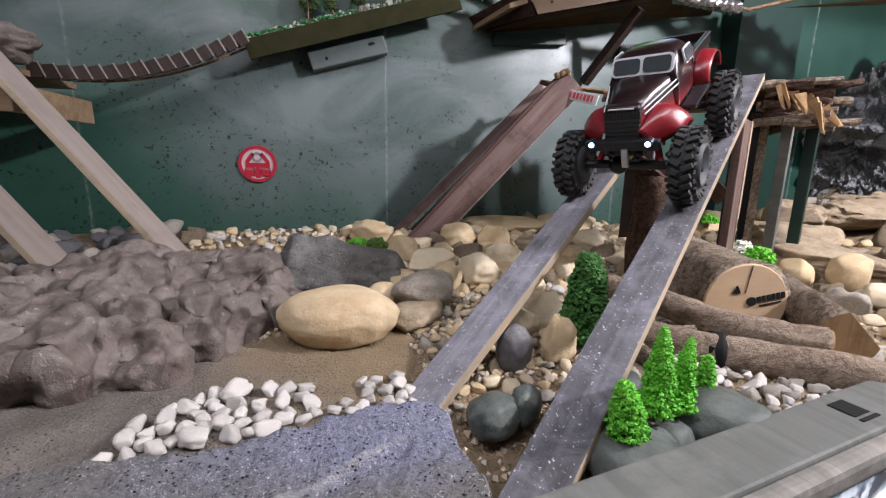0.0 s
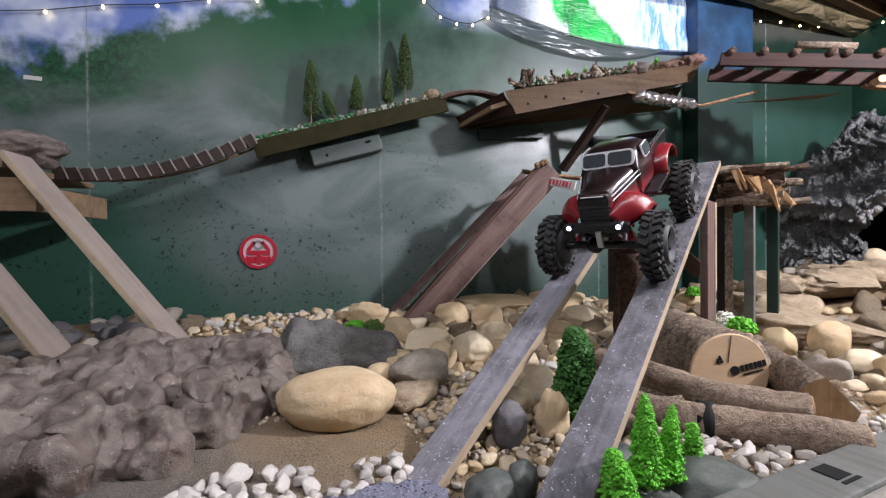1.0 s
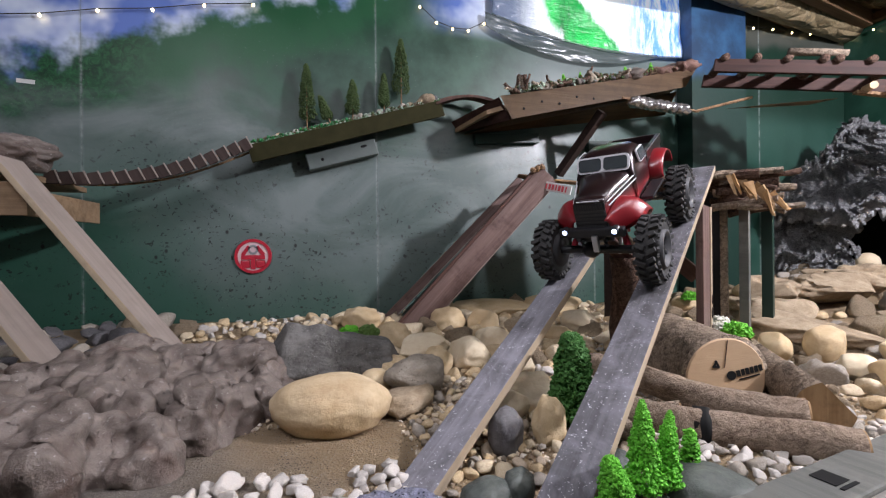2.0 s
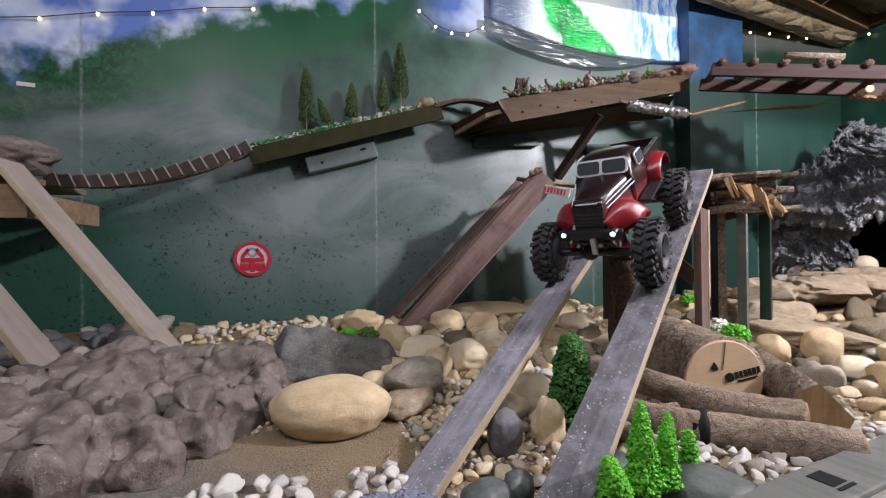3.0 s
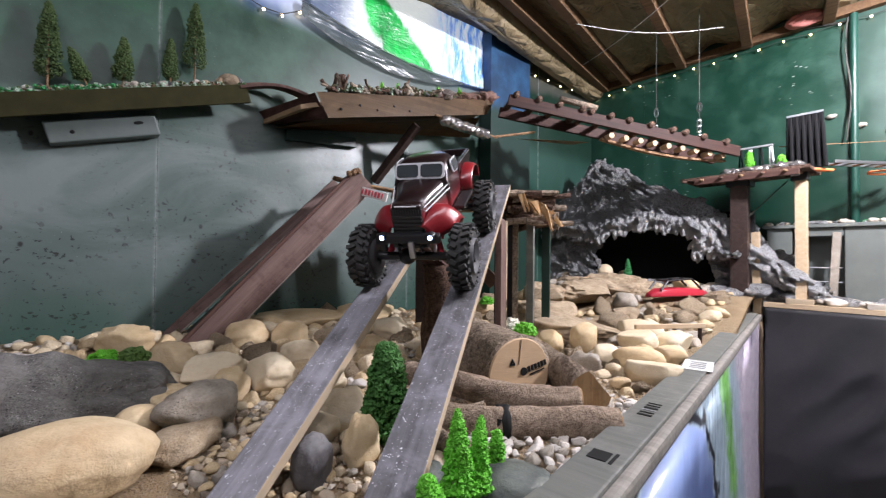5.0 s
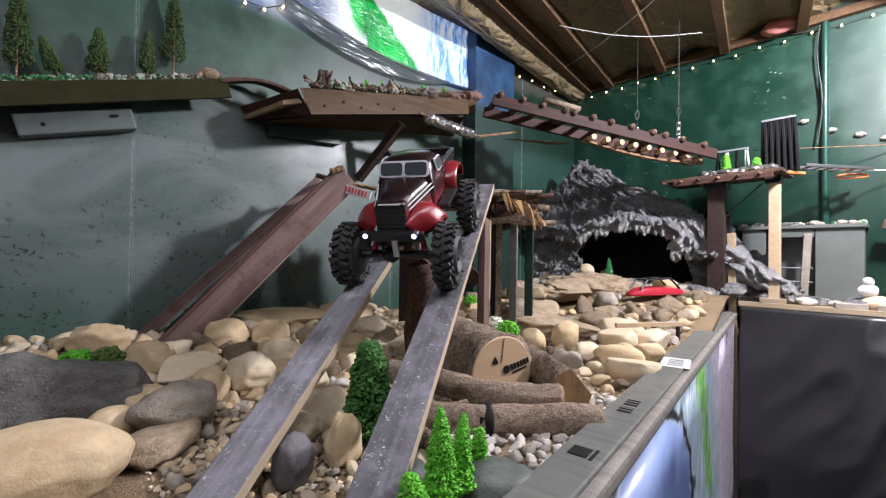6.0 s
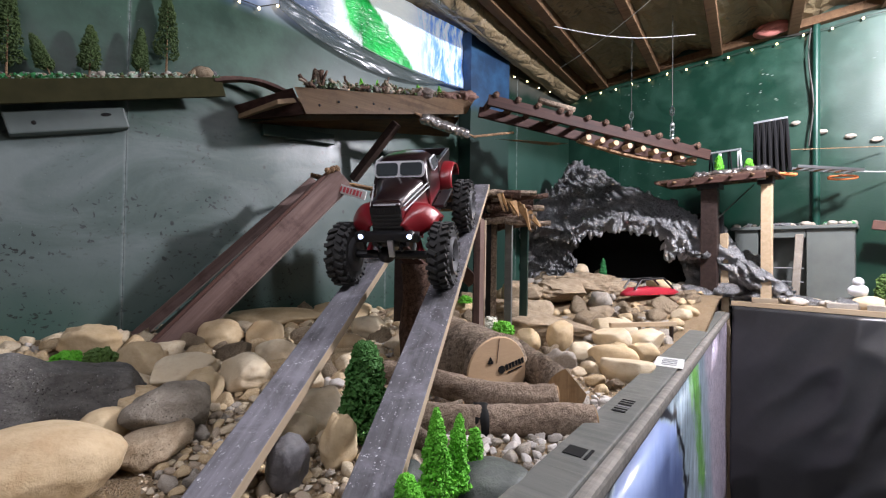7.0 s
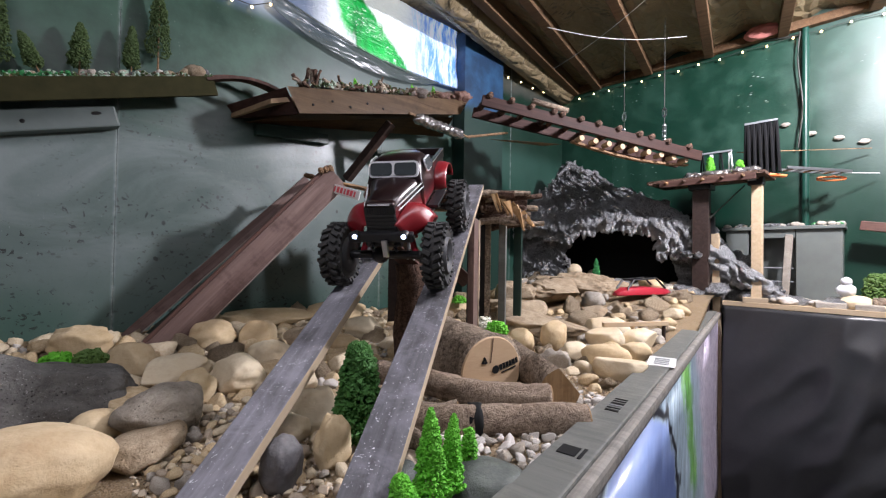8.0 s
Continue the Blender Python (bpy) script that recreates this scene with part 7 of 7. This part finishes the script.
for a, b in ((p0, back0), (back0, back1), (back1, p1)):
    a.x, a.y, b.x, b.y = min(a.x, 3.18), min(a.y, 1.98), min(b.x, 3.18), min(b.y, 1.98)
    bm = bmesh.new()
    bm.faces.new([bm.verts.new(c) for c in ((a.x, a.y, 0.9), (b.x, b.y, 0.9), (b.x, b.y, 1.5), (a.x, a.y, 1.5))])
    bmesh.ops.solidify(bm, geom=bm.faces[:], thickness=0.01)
    part("inner_wall", bm, M["charcoal"], cave, "near-black inside of the cave")
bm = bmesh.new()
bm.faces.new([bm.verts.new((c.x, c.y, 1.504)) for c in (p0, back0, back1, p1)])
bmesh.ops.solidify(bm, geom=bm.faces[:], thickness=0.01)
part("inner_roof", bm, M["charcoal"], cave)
M["cavelip"] = cave_paint("silver_brushed_lip", (0.40, 0.40, 0.41), (0.76, 0.76, 0.78), (0.92, 0.92, 0.94), 0.95)
bm = bmesh.new()
bmesh.ops.create_icosphere(bm, subdivisions=3, radius=1.0)
KNOB_V, KNOB_F = [v.co.copy() for v in bm.verts], [[v.index for v in f.verts] for f in bm.faces]
bm.free()


def crust(name, knobs, material, label):
    """Many small crumpled knobs joined into one skin: each has a place, a long way, and three half sizes."""
    vs, fs = [], []
    for k, (place, way, a, b, c) in enumerate(knobs):
        m = along(place - way * 0.01, place + way * 0.01, cout)
        base = len(vs)
        off = Vector((k * 3.7, k * 1.3, k * 2.1))
        for p in KNOB_V:
            d = 1 + 0.42 * noise.noise(p * 1.5 + off) + 0.28 * noise.noise(p * 3.6 + off)
            vs.append(m @ Vector((p.x * b * d, p.y * a * d, p.z * c * d)))
        fs += [[i + base for i in f] for f in KNOB_F]
    me = bpy.data.meshes.new(name)
    me.from_pydata(vs, [], fs)
    me.materials.append(material)
    for p in me.polygons:
        p.use_smooth = True
    ob = new(name, me)
    ob.parent = cave
    return tagged(ob, label, kind="stuff")


def on_cave(u, z, out):
    c = CA.lerp(CB, u) + cout * (out - 0.30 * max(0.0, z - 1.4))
    return Vector((min(c.x, 3.17), min(c.y, 1.965), z))


def lip_z(u):
    return max(mouth_top(u), 1.36 - 0.3 * abs(u - 0.1)) if u < 0.66 else 1.32 - 1.4 * (u - 0.66)


cr = random.Random(21)
down = Vector((0, 0, -1))
knobs = []
for _ in range(230):  # curtain under the lip
    u = cr.uniform(0.0, 0.245)
    knobs.append((on_cave(u, cr.uniform(0.96, lip_z(u) + 0.02), cr.uniform(0.02, 0.075)), (down + cdir * cr.uniform(-0.5, 0.5)).normalized(), cr.uniform(0.02, 0.045), cr.uniform(0.008, 0.016), cr.uniform(0.008, 0.02)))
for _ in range(210):  # crumpled face left of the peak
    u = cr.uniform(0.0, 0.27)
    knobs.append((on_cave(u, cr.uniform(lip_z(u) + 0.03, max(lip_z(u) + 0.05, cave_top(u) + 0.01)), cr.uniform(0.03, 0.085)), (down + cdir * cr.uniform(-1.0, 0.6)).normalized(), cr.uniform(0.02, 0.045), cr.uniform(0.008, 0.017), cr.uniform(0.008, 0.02)))
crust("crumpled_skin", knobs, M["cave"], "crumpled dark silver-brushed skin")
knobs = []
for _ in range(260):  # layered ridge that runs down from the peak
    u = cr.uniform(0.22, 0.80)
    zt = cave_top(u)
    slope = (on_cave(u + 0.04, cave_top(u + 0.04), 0) - on_cave(u, zt, 0)).normalized()
    knobs.append((on_cave(u, cr.uniform(min(lip_z(u) + 0.09, zt - 0.02), zt + 0.005), cr.uniform(0.05, 0.10)), (slope + down * cr.uniform(-0.25, 0.35)).normalized(), cr.uniform(0.03, 0.075), cr.uniform(0.008, 0.016), cr.uniform(0.010, 0.02)))
crust("layered_ridge", knobs, M["cave"], "layered silver-brushed ridge")
knobs = []
for k in range(190):  # drooping lip
    u = 0.0 + 0.69 * (k + cr.uniform(-0.8, 0.8)) / 190
    u = max(0.0, u)
    knobs.append((on_cave(u, lip_z(u) + cr.uniform(0.0, 0.085), cr.uniform(0.12, 0.17)), (down + cdir * cr.uniform(-0.5, 0.5) + cout * 0.3).normalized(), cr.uniform(0.022, 0.045), cr.uniform(0.010, 0.018), cr.uniform(0.012, 0.022)))
for _ in range(80):  # bulge at the mouth's far side
    u = cr.uniform(0.60, 0.76)
    knobs.append((on_cave(u, cr.uniform(1.22, 1.42), cr.uniform(0.10, 0.17)), (down + cdir * cr.uniform(-0.9, 0.9)).normalized(), cr.uniform(0.025, 0.05), cr.uniform(0.010, 0.018), cr.uniform(0.012, 0.022)))
crust("drooping_lip", knobs, M["cavelip"], "pale drooping lip of knobs")
for k in range(7):
    u0, u1 = 0.60 + 0.03 * k, 0.84 + 0.025 * k
    pts = []
    for i in range(25):
        f = i / 24
        c = CA.lerp(CB, u0 + (u1 - u0) * f) + cout * (0.10 + 0.06 * noise.noise((k, f * 5, 1)) + 0.02 * k * f)
        pts.append(Vector((c.x, c.y, 1.40 - 0.02 * k - (0.33 - 0.01 * k) * f ** (0.8 + 0.1 * k) + 0.04 * noise.noise((k, f * 6, 6)))))
    bm = cord(bmesh.new(), pts, 0.017 + 0.004 * (k % 3), 10)
    for v in bm.verts:
        v.co += Vector((0.016 * noise.noise(v.co * 34), 0.02 * noise.noise(v.co * 41), 0.022 * noise.noise(v.co * 28)))
    part("root", bm, M["cavelip"], cave, "trailing root-like rock strand", True)
for k in range(46):
    u = random.uniform(0.05, 0.98)
    c = CA.lerp(CB, u) + cout * random.uniform(0.0, 0.2)
    r = random.uniform(0.03, 0.075)
    solo("rubble", blob(r, r * 0.7, r * 0.5, 800 + k, 0.3, 1.7, 3, 0, 0.3), M["cave" if k % 4 else "greywhite"], "grey rubble rock at the cave mouth", "rock", pose(c.x, c.y, 0.985 + 0.05 * random.random(), random.uniform(0, 40), 0, random.uniform(0, 360)), "cave rubble", smooth=True)
c = CA.lerp(CB, 0.26) + cout * 0.02
solo("round_stone", blob(0.06, 0.055, 0.055, 831, 0.05, 1.3, 4), M["cream"], "round pale stone in the cave mouth", "stone", pose(c.x, c.y, 1.10), smooth=True)
c = CA.lerp(CB, 0.36) + cout * 0.05
conifer("cave_tree", "small deep green conifer before the cave", (c.x, c.y, 1.02), 0.17, 0.035, M["moss"], 0.08, 700, (0, 0), "", 0.006, 0.9)
solo("dirt_bank", blob(0.34, 0.17, 0.12, 841, 0.3, 2.4, 6), M["sandrock"], "brown earth bank before the cave", "bank", pose(2.45, 1.42, 0.97, 0, 0, -60), smooth=True)
redcar = thing("red_model_car", "low red model car body with a black cage among cobbles", "model car", along((2.18, 1.05, 0.985), (2.62, 0.90, 0.985)))
part("body", loft([section(-0.22, 0.05, 0.03, 0.0, 0.02, 0.4), section(-0.15, 0.1, 0.08, 0, 0.045, 0.4), section(0.0, 0.12, 0.09, 0, 0.05, 0.4), section(0.15, 0.1, 0.08, 0, 0.04, 0.4), section(0.22, 0.05, 0.03, 0.0, 0.02, 0.4)]), M["red"], redcar, smooth=True)
for x in (-0.04, 0.04):
    for y0, y1, z0, z1 in ((-0.17, -0.12, 0.04, 0.09), (-0.12, 0.06, 0.09, 0.10), (0.06, 0.14, 0.10, 0.04)):
        part("cage_tube", tubed((x, y0, z0), (x, y1, z1), 0.006, seg=6), M["blackpl"], redcar, "black cage tube")
for y, z in ((-0.12, 0.09), (-0.03, 0.095), (0.06, 0.10)):
    part("cage_tube", tubed((-0.04, y, z), (0.04, y, z), 0.006, seg=6), M["blackpl"], redcar, "black cage tube")


# ---------------------------------------------------------------- east platform, posts and table
eastdeck = thing("east_platform", "small plank platform on posts at the rail's end", "platform")
part("deck", boxed(0.32, 0.62, 0.018, pose(2.80, 0.74, 1.688), 0.002), M["twigdark"], eastdeck)
part("frame_board", boxed(0.02, 0.5, 0.035, pose(2.645, 0.72, 1.668), 0.002), M["darkboard"], eastdeck)
stand("post", (2.74, 0.76, 0.86), (2.74, 0.76, 1.655), 0.085, 0.085, M["darkpost"], eastdeck, "dark brown square post", 0.1)
part("clamp", boxed(0.11, 0.12, 0.03, pose(2.74, 0.76, 1.64), 0.003), M["blackpl"], eastdeck)
stand("post", (2.80, 0.49, 0.96), (2.80, 0.49, 1.66), 0.05, 0.05, M["pine"], eastdeck, "fresh pine post", 0.0)
part("socket", boxed(0.07, 0.075, 0.05, pose(2.80, 0.495, 1.66), 0.004), M["blackpl"], eastdeck)
part("tag", boxed(0.004, 0.04, 0.04, pose(2.762, 0.51, 1.68), 0.001), M["whitepl"], eastdeck, "white square tag")
solo("hinge_block", boxed(0.03, 0.035, 0.17, None, 0.003), M["blackpl"], "black metal hinge block on the post", "hinge", pose(2.80, 0.72, 1.38))
slat = thing("side_batten", "pale pine batten standing at the rail's end", "batten")
stand("batten", (2.775, 0.655, -0.35), (2.80, 0.70, 1.36), 0.04, 0.03, M["pine"], slat, turn=0.0)
TA, TB = Vector((2.83, 0.38, 1.722)), Vector((3.06, 0.13, 1.701))
track = thing("track_piece", "grey metal ladder track leading off the platform", "track", along(TA, TB))
for side in (-0.035, 0.035):
    part("side_rail", boxed(0.012, (TB - TA).length, 0.016, pose(side, 0, 0), 0.002), M["steel"], track)
for k in range(6):
    part("tread", boxed(0.07, 0.016, 0.006, pose(0, -0.14 + 0.055 * k, -0.006), 0.001), M["greypl"] if k % 2 else M["twig"], track)
solo("orange_ramp", boxed(0.04, 0.09, 0.014, None, 0.004), M["orange"], "orange plastic recovery board on the platform", "board", along((2.79, 0.44, 1.690), (2.84, 0.37, 1.680)))
loop = [Vector((3.02 + 0.035 * math.cos(a), 0.19 - 0.06 * math.cos(a), 1.668 + 0.010 * math.sin(a))) for a in [2 * math.pi * k / 20 for k in range(21)]]
solo("orange_strap", cord(bmesh.new(), loop, 0.006, 7), M["orange"], "orange strap loop hanging under the track", "strap", smooth=True)
solo("guide_rope", tubed((3.04, 0.15, 1.700), (3.15, 0.0, 1.694), 0.003, seg=7), M["paper"], "pale guide rope past the platform", "rope")
solo("guide_rope", tubed((2.84, 0.60, 1.852), (3.16, 0.03, 1.840), 0.0025, seg=6), M["twig"], "thin tan guide rope along the wall", "rope")
for k in range(6):
    c = Vector((2.66, 1.0 - 0.10 * k, 1.676))
    part("under_stick", tubed(c + Vector((-0.04, 0.03, 0)), c + Vector((0.20, -0.05, -0.004)), 0.008, 0.006, seg=8, wobble=0.004, rings=5, seed=60 + k), M["twig" if k % 2 else "twigdark"], eastdeck, smooth=True)
solo("brace_wire", tubed((2.72, 0.74, 1.42), (2.79, 0.55, 1.64), 0.004, seg=6), M["wire"], "thin dark brace wire under the platform", "wire")


def rack(y, z, w, h, n, label):
    """A white top bar with black straps that fan out below."""
    ob = thing("strap_rack", label, "rack", pose(2.80, y, z))
    part("top_bar", boxed(0.02, w, 0.012, pose(0, 0, h), 0.002), M["greypl"], ob)
    for k in range(n):
        f = (k / (n - 1) - 0.5) * w * 0.86
        for s in (-1, 1):
            a, b = Vector((0, f + 0.004 * s, h)), Vector((0.01 * s, f * 1.05 - 0.006 + 0.012 * s, 0.0))
            part("strap", tubed(a, b, 0.009 if n > 4 else 0.005, 0.010 if n > 4 else 0.005, seg=7), M["strap"] if n > 4 or k % 2 else M["whitepl"], ob)
    return ob


rack(0.475, 1.70, 0.155, 0.30, 6, "rack of black straps hanging from a white bar")
rack(0.70, 1.70, 0.17, 0.16, 4, "small white frame with black straps")
for y, s in ((0.72, 1.0), (0.57, 0.7)):
    conifer("deck_tree", "bright green model tree on the platform", (2.77, y, 1.697), 0.13 * s, 0.028, M["leaf_bright"], 0.05, 400, (0, 0), "platform trees", 0.006, 0.4)
bundle = thing("wrapped_bundle", "crumpled shiny wrap along the platform", "bundle")
for k in range(10):
    part("wrap", blob(0.036, 0.036, 0.026, 860 + k, 0.35, 2.2, 3), M["foil"], bundle, smooth=True, m=pose(2.72 + 0.03 * random.random(), 0.82 - 0.036 * k, 1.712))

table = thing("table", "table with pine edge and black cloth front", "table")
part("top", boxed(0.44, 2.2, 0.02, pose(2.98, -0.45, 0.945), 0.002), M["pinex"], table)
part("edge_strip", boxed(0.018, 2.2, 0.028, pose(2.752, -0.45, 0.945), 0.002), M["pinex"], table, "bare pine edge strip")
bm = bmesh.new()
g = {}
for i in range(151):
    for j in range(61):
        u, w = i / 150, j / 60
        y = 0.64 - 2.18 * u
        loose = min(1.0, (1 - w) * 2.2) ** 0.8
        drape = 0.028 * math.sin(y * 9 + 2.0 * noise.noise((y * 2, w * 1.5, 0))) + 0.05 * noise.noise((y * 2.2 + w * 2.2, w * 1.6, 3))
        crumple = 1 - 2 * abs(noise.noise((y * 4.5 + w * 5, w * 2.6 - y * 2.5, 9)))
        x = 2.732 - 0.045 * loose - loose * drape - 0.045 * max(0.0, crumple) * min(1.0, 0.3 + loose) * max(0.25, min(1.0, (0.45 - y) * 2.2))
        g[i, j] = bm.verts.new((min(x, 2.734), y, -0.35 + 1.28 * w))
for i in range(150):
    for j in range(60):
        bm.faces.new((g[i, j], g[i + 1, j], g[i + 1, j + 1], g[i, j + 1]))
bmesh.ops.recalc_face_normals(bm, faces=bm.faces)
skirt = part("cloth_skirt", bm, M["cloth"], table, "black cloth skirt hanging in folds", True)
sol = skirt.modifiers.new("thickness", "SOLIDIFY")
sol.thickness, sol.offset = 0.003, 0
for y in (0.6, -1.5):
    part("leg", boxed(0.05, 0.05, 1.29, pose(3.1, y, 0.288)), M["pine"], table)
crate = thing("model_bunker", "grey model bunker with mossy pebbled roof on the table", "model building", pose(3.07, 0.40, 0.956))
wallm = plain("bunker_grey_paint", (0.125, 0.14, 0.13), 0.6, var=0.35, scale=14)
part("front_wall", boxed(0.018, 0.20, 0.43, pose(-0.06, -0.16, 0.215), 0.003), wallm, crate)
part("front_wall", boxed(0.018, 0.12, 0.43, pose(-0.06, 0.23, 0.215), 0.003), wallm, crate)
part("lintel", boxed(0.018, 0.21, 0.05, pose(-0.06, 0.05, 0.405), 0.003), wallm, crate)
part("back_wall", boxed(0.018, 0.54, 0.43, pose(0.05, 0.015, 0.215)), wallm, crate)
part("end_wall", boxed(0.10, 0.018, 0.43, pose(0.0, -0.251, 0.215)), wallm, crate)
for y in (0.125, -0.02):
    part("door_post", boxed(0.03, 0.035, 0.40, pose(-0.075, y, 0.2, 3, 0, 0), 0.003), M["greywhite"], crate, "pale grey door post")
for z in (0.12, 0.2):
    part("rung", tubed((-0.08, 0.13, z), (-0.08, -0.05, z), 0.005, seg=6), M["greypl"], crate)
part("roof", boxed(0.21, 0.58, 0.02, pose(0.02, 0.02, 0.44), 0.003), wallm, crate)
for k in range(40):
    r = random.uniform(0.012, 0.026)
    solo("roof_pebble", blob(r, r, r * 0.7, 900 + k, 0.25, 1.5, 2), M[random.choice(["greywhite", "cave", "greywhite", "moss"])], "pebble or moss on the bunker roof", "pebble", pose(3.01 + random.uniform(0, 0.12), 0.42 + random.uniform(-0.28, 0.28), 1.415), "roof pebbles", smooth=True)
for k in range(34):
    y = random.uniform(-0.1, 0.62)
    r = random.uniform(0.025, 0.06)
    solo("table_rock", blob(r, r, r * 0.55, 940 + k, 0.3, 1.7, 3, 0, 0.2), M[random.choice(["cave", "greywhite", "cave", "white"])], "grey rock strewn on the table", "rock", pose(2.9 + random.uniform(-0.08, 0.06), y, 0.965 + r * 0.2, 0, 0, random.uniform(0, 360)), "table rocks", smooth=True)
for y in (0.5, 0.18, 0.02):
    solo("wood_block", boxed(0.1, 0.12, 0.03, None, 0.004), M["greywhite"] if y < 0.3 else M["edge"], "flat block lying on the table edge", "block", pose(2.80, y, 0.971, 0, 0, random.uniform(-12, 12)))
fig = blob(0.03, 0.04, 0.035, 990, 0.1, 1.3, 3, m=pose(0, 0, 0.03))
blob(0.024, 0.024, 0.026, 991, 0.05, 1.3, 3, bm=fig, m=pose(0, 0, 0.075))
solo("toy_figure", fig, M["whitepl"], "small white hooded toy figure on the table", "toy", pose(2.86, 0.12, 1.02), smooth=True)
solo("table_stone", blob(0.07, 0.07, 0.045, 992, 0.1, 1.3, 4), M["cream"], "pale stone under the toy figure", "stone", pose(2.86, 0.08, 0.98), smooth=True)
for y, x in ((0.0, 3.02), (-0.13, 3.05)):
    conifer("round_bush", "round green model bush on the table", (x, y, 0.955), 0.18, 0.075, M["leaf_mid"], 0.03, 1100, (0, 0), "table bushes", 0.009, 0.3)
solo("table_log", tubed((2.84, 0.02, 0.985), (2.9, -0.5, 0.99), 0.035, 0.03, seg=16, wobble=0.008, rings=8, seed=77), M["bark"], "weathered log lying on the table", "log", smooth=True)
solo("table_beam", boxed(0.05, 0.9, 0.05, None, 0.004), M["darkboard"], "dark beam running down past the bunker", "beam", along((3.08, 0.06, 1.40), (3.08, -0.8, 1.26)))

# pipes and lights on the east wall
pipe = thing("wall_pipe", "dark green painted conduit with a cable on the wall", "pipe")
part("conduit", tubed((WALL_X - 0.02, 0.316, 1.0), (WALL_X - 0.02, 0.316, CEIL - 0.03), 0.018, seg=14), plain("dark_green_paint", (0.01, 0.05, 0.035), 0.35), pipe)
bm = bmesh.new()
p = [Vector((WALL_X - 0.035, 0.34 + 0.012 * math.sin(k * 0.9), 2.62 - 0.09 * k)) for k in range(9)]
cord(bm, p, 0.0045)
part("cable", bm, M["wire"], pipe)
solo("wall_cable", tubed((WALL_X - 0.015, 0.33, 2.60), (WALL_X - 0.015, 0.62, 2.655), 0.007, seg=6), M["wire"], "dark cable along the wall top", "cable")


def lights(pts, label):
    ob = thing("string_lights", label, "string lights", None, "string lights")
    bm = bmesh.new()
    cord(bm, pts, 0.0022, 5)
    part("wire", bm, M["wire"], ob)
    for k, c in enumerate(pts):
        part("bulb", blob(0.006, 0.006, 0.0075, k, 0, 1, 2), M["bulb"], ob, smooth=True, m=pose(c.x, c.y, c.z - 0.008))
    return ob


def run(a, b, n, sag=0.0):
    a, b = Vector(a), Vector(b)
    return [a.lerp(b, k / n) - Vector((0, 0, sag * math.sin(k / n * math.pi) + 0.008 * (k % 2))) for k in range(n + 1)]


lights(run((WALL_X - 0.03, 1.95, 2.60), (WALL_X - 0.03, -1.2, 2.60), 24), "warm fairy lights along the green wall's top")
lights(run((2.2, WALL_Y - 0.03, 2.58), (WALL_X - 0.03, WALL_Y - 0.03, 2.61), 6), "warm fairy lights along the corner wall")
lights(run((-1.55, WALL_Y - 0.02, 2.14), (-0.55, WALL_Y - 0.02, 2.33), 5), "fairy lights across the painted sky")
lights(run((0.22, WALL_Y - 0.02, 2.42), (0.56, WALL_Y - 0.02, 2.38), 4, 0.07), "fairy lights beside the tarpaulin")
solo("pink_insulation", blob(0.06, 0.09, 0.04, 995, 0.25, 1.8, 4), plain("pink_insulation_wool", (0.55, 0.2, 0.17), 0.95, var=0.3, scale=60), "tuft of pink insulation wool at the wall top", "insulation", pose(WALL_X - 0.09, 0.52, 2.66), smooth=True)
for k, (sy, sz) in enumerate(((0.416, 2.06), (0.289, 1.98), (0.168, 1.93), (0.061, 1.89))):
    solo("wall_shell", blob(0.010, 0.024, 0.013, 1000 + k, 0.5, 3.2, 3), M["greywhite"], "pale shell-like cluster stuck on the wall", "decoration", pose(WALL_X - 0.01, sy, sz), "wall clusters", smooth=True)

card = thing("wall_card", "small pale card stuck on the painted foliage", "card", pose(-1.407, WALL_Y - 0.003, 1.897, 90, 3, 0))
part("sheet", boxed(0.062, 0.017, 0.002, None, 0.0006), M["paper"], card)
# round red sign on the mural
sign = thing("round_sign", "round red and white painted metal sign on the mural", "sign", pose(-0.564, WALL_Y - 0.002, 1.178, 90, 0, 0))
part("disc", tubed((0, 0, 0), (0, 0, 0.006), 0.074, 0.072, seg=40), plain("faded_pink_white_enamel", (0.55, 0.40, 0.41), 0.45, var=0.3, scale=40), sign)
part("rim", lathe([(0.079, 0.0), (0.078, 0.011), (0.065, 0.011), (0.065, 0.003)], 40, "Z"), M["red"], sign, "red rim")
part("emblem", boxed(0.1, 0.02, 0.003, pose(0, -0.005, 0.008), 0.001), M["red"], sign)
part("emblem", boxed(0.02, 0.06, 0.003, pose(0, -0.03, 0.0085), 0.001), M["red"], sign)
for s in (-1, 1):
    part("emblem", boxed(0.016, 0.05, 0.003, pose(0.03 * s, 0.025, 0.0085, 0, 0, 35 * s), 0.001), M["red"], sign)
    part("emblem", boxed(0.04, 0.035, 0.003, pose(0.032 * s, -0.035, 0.008, 0, 0, 0), 0.006), M["red"], sign)
part("emblem", lathe([(0.022, 0.007), (0.022, 0.010), (0.013, 0.010), (0.013, 0.007)], 24, "Z"), M["greypl"], sign, m=pose(0, 0.03, 0))
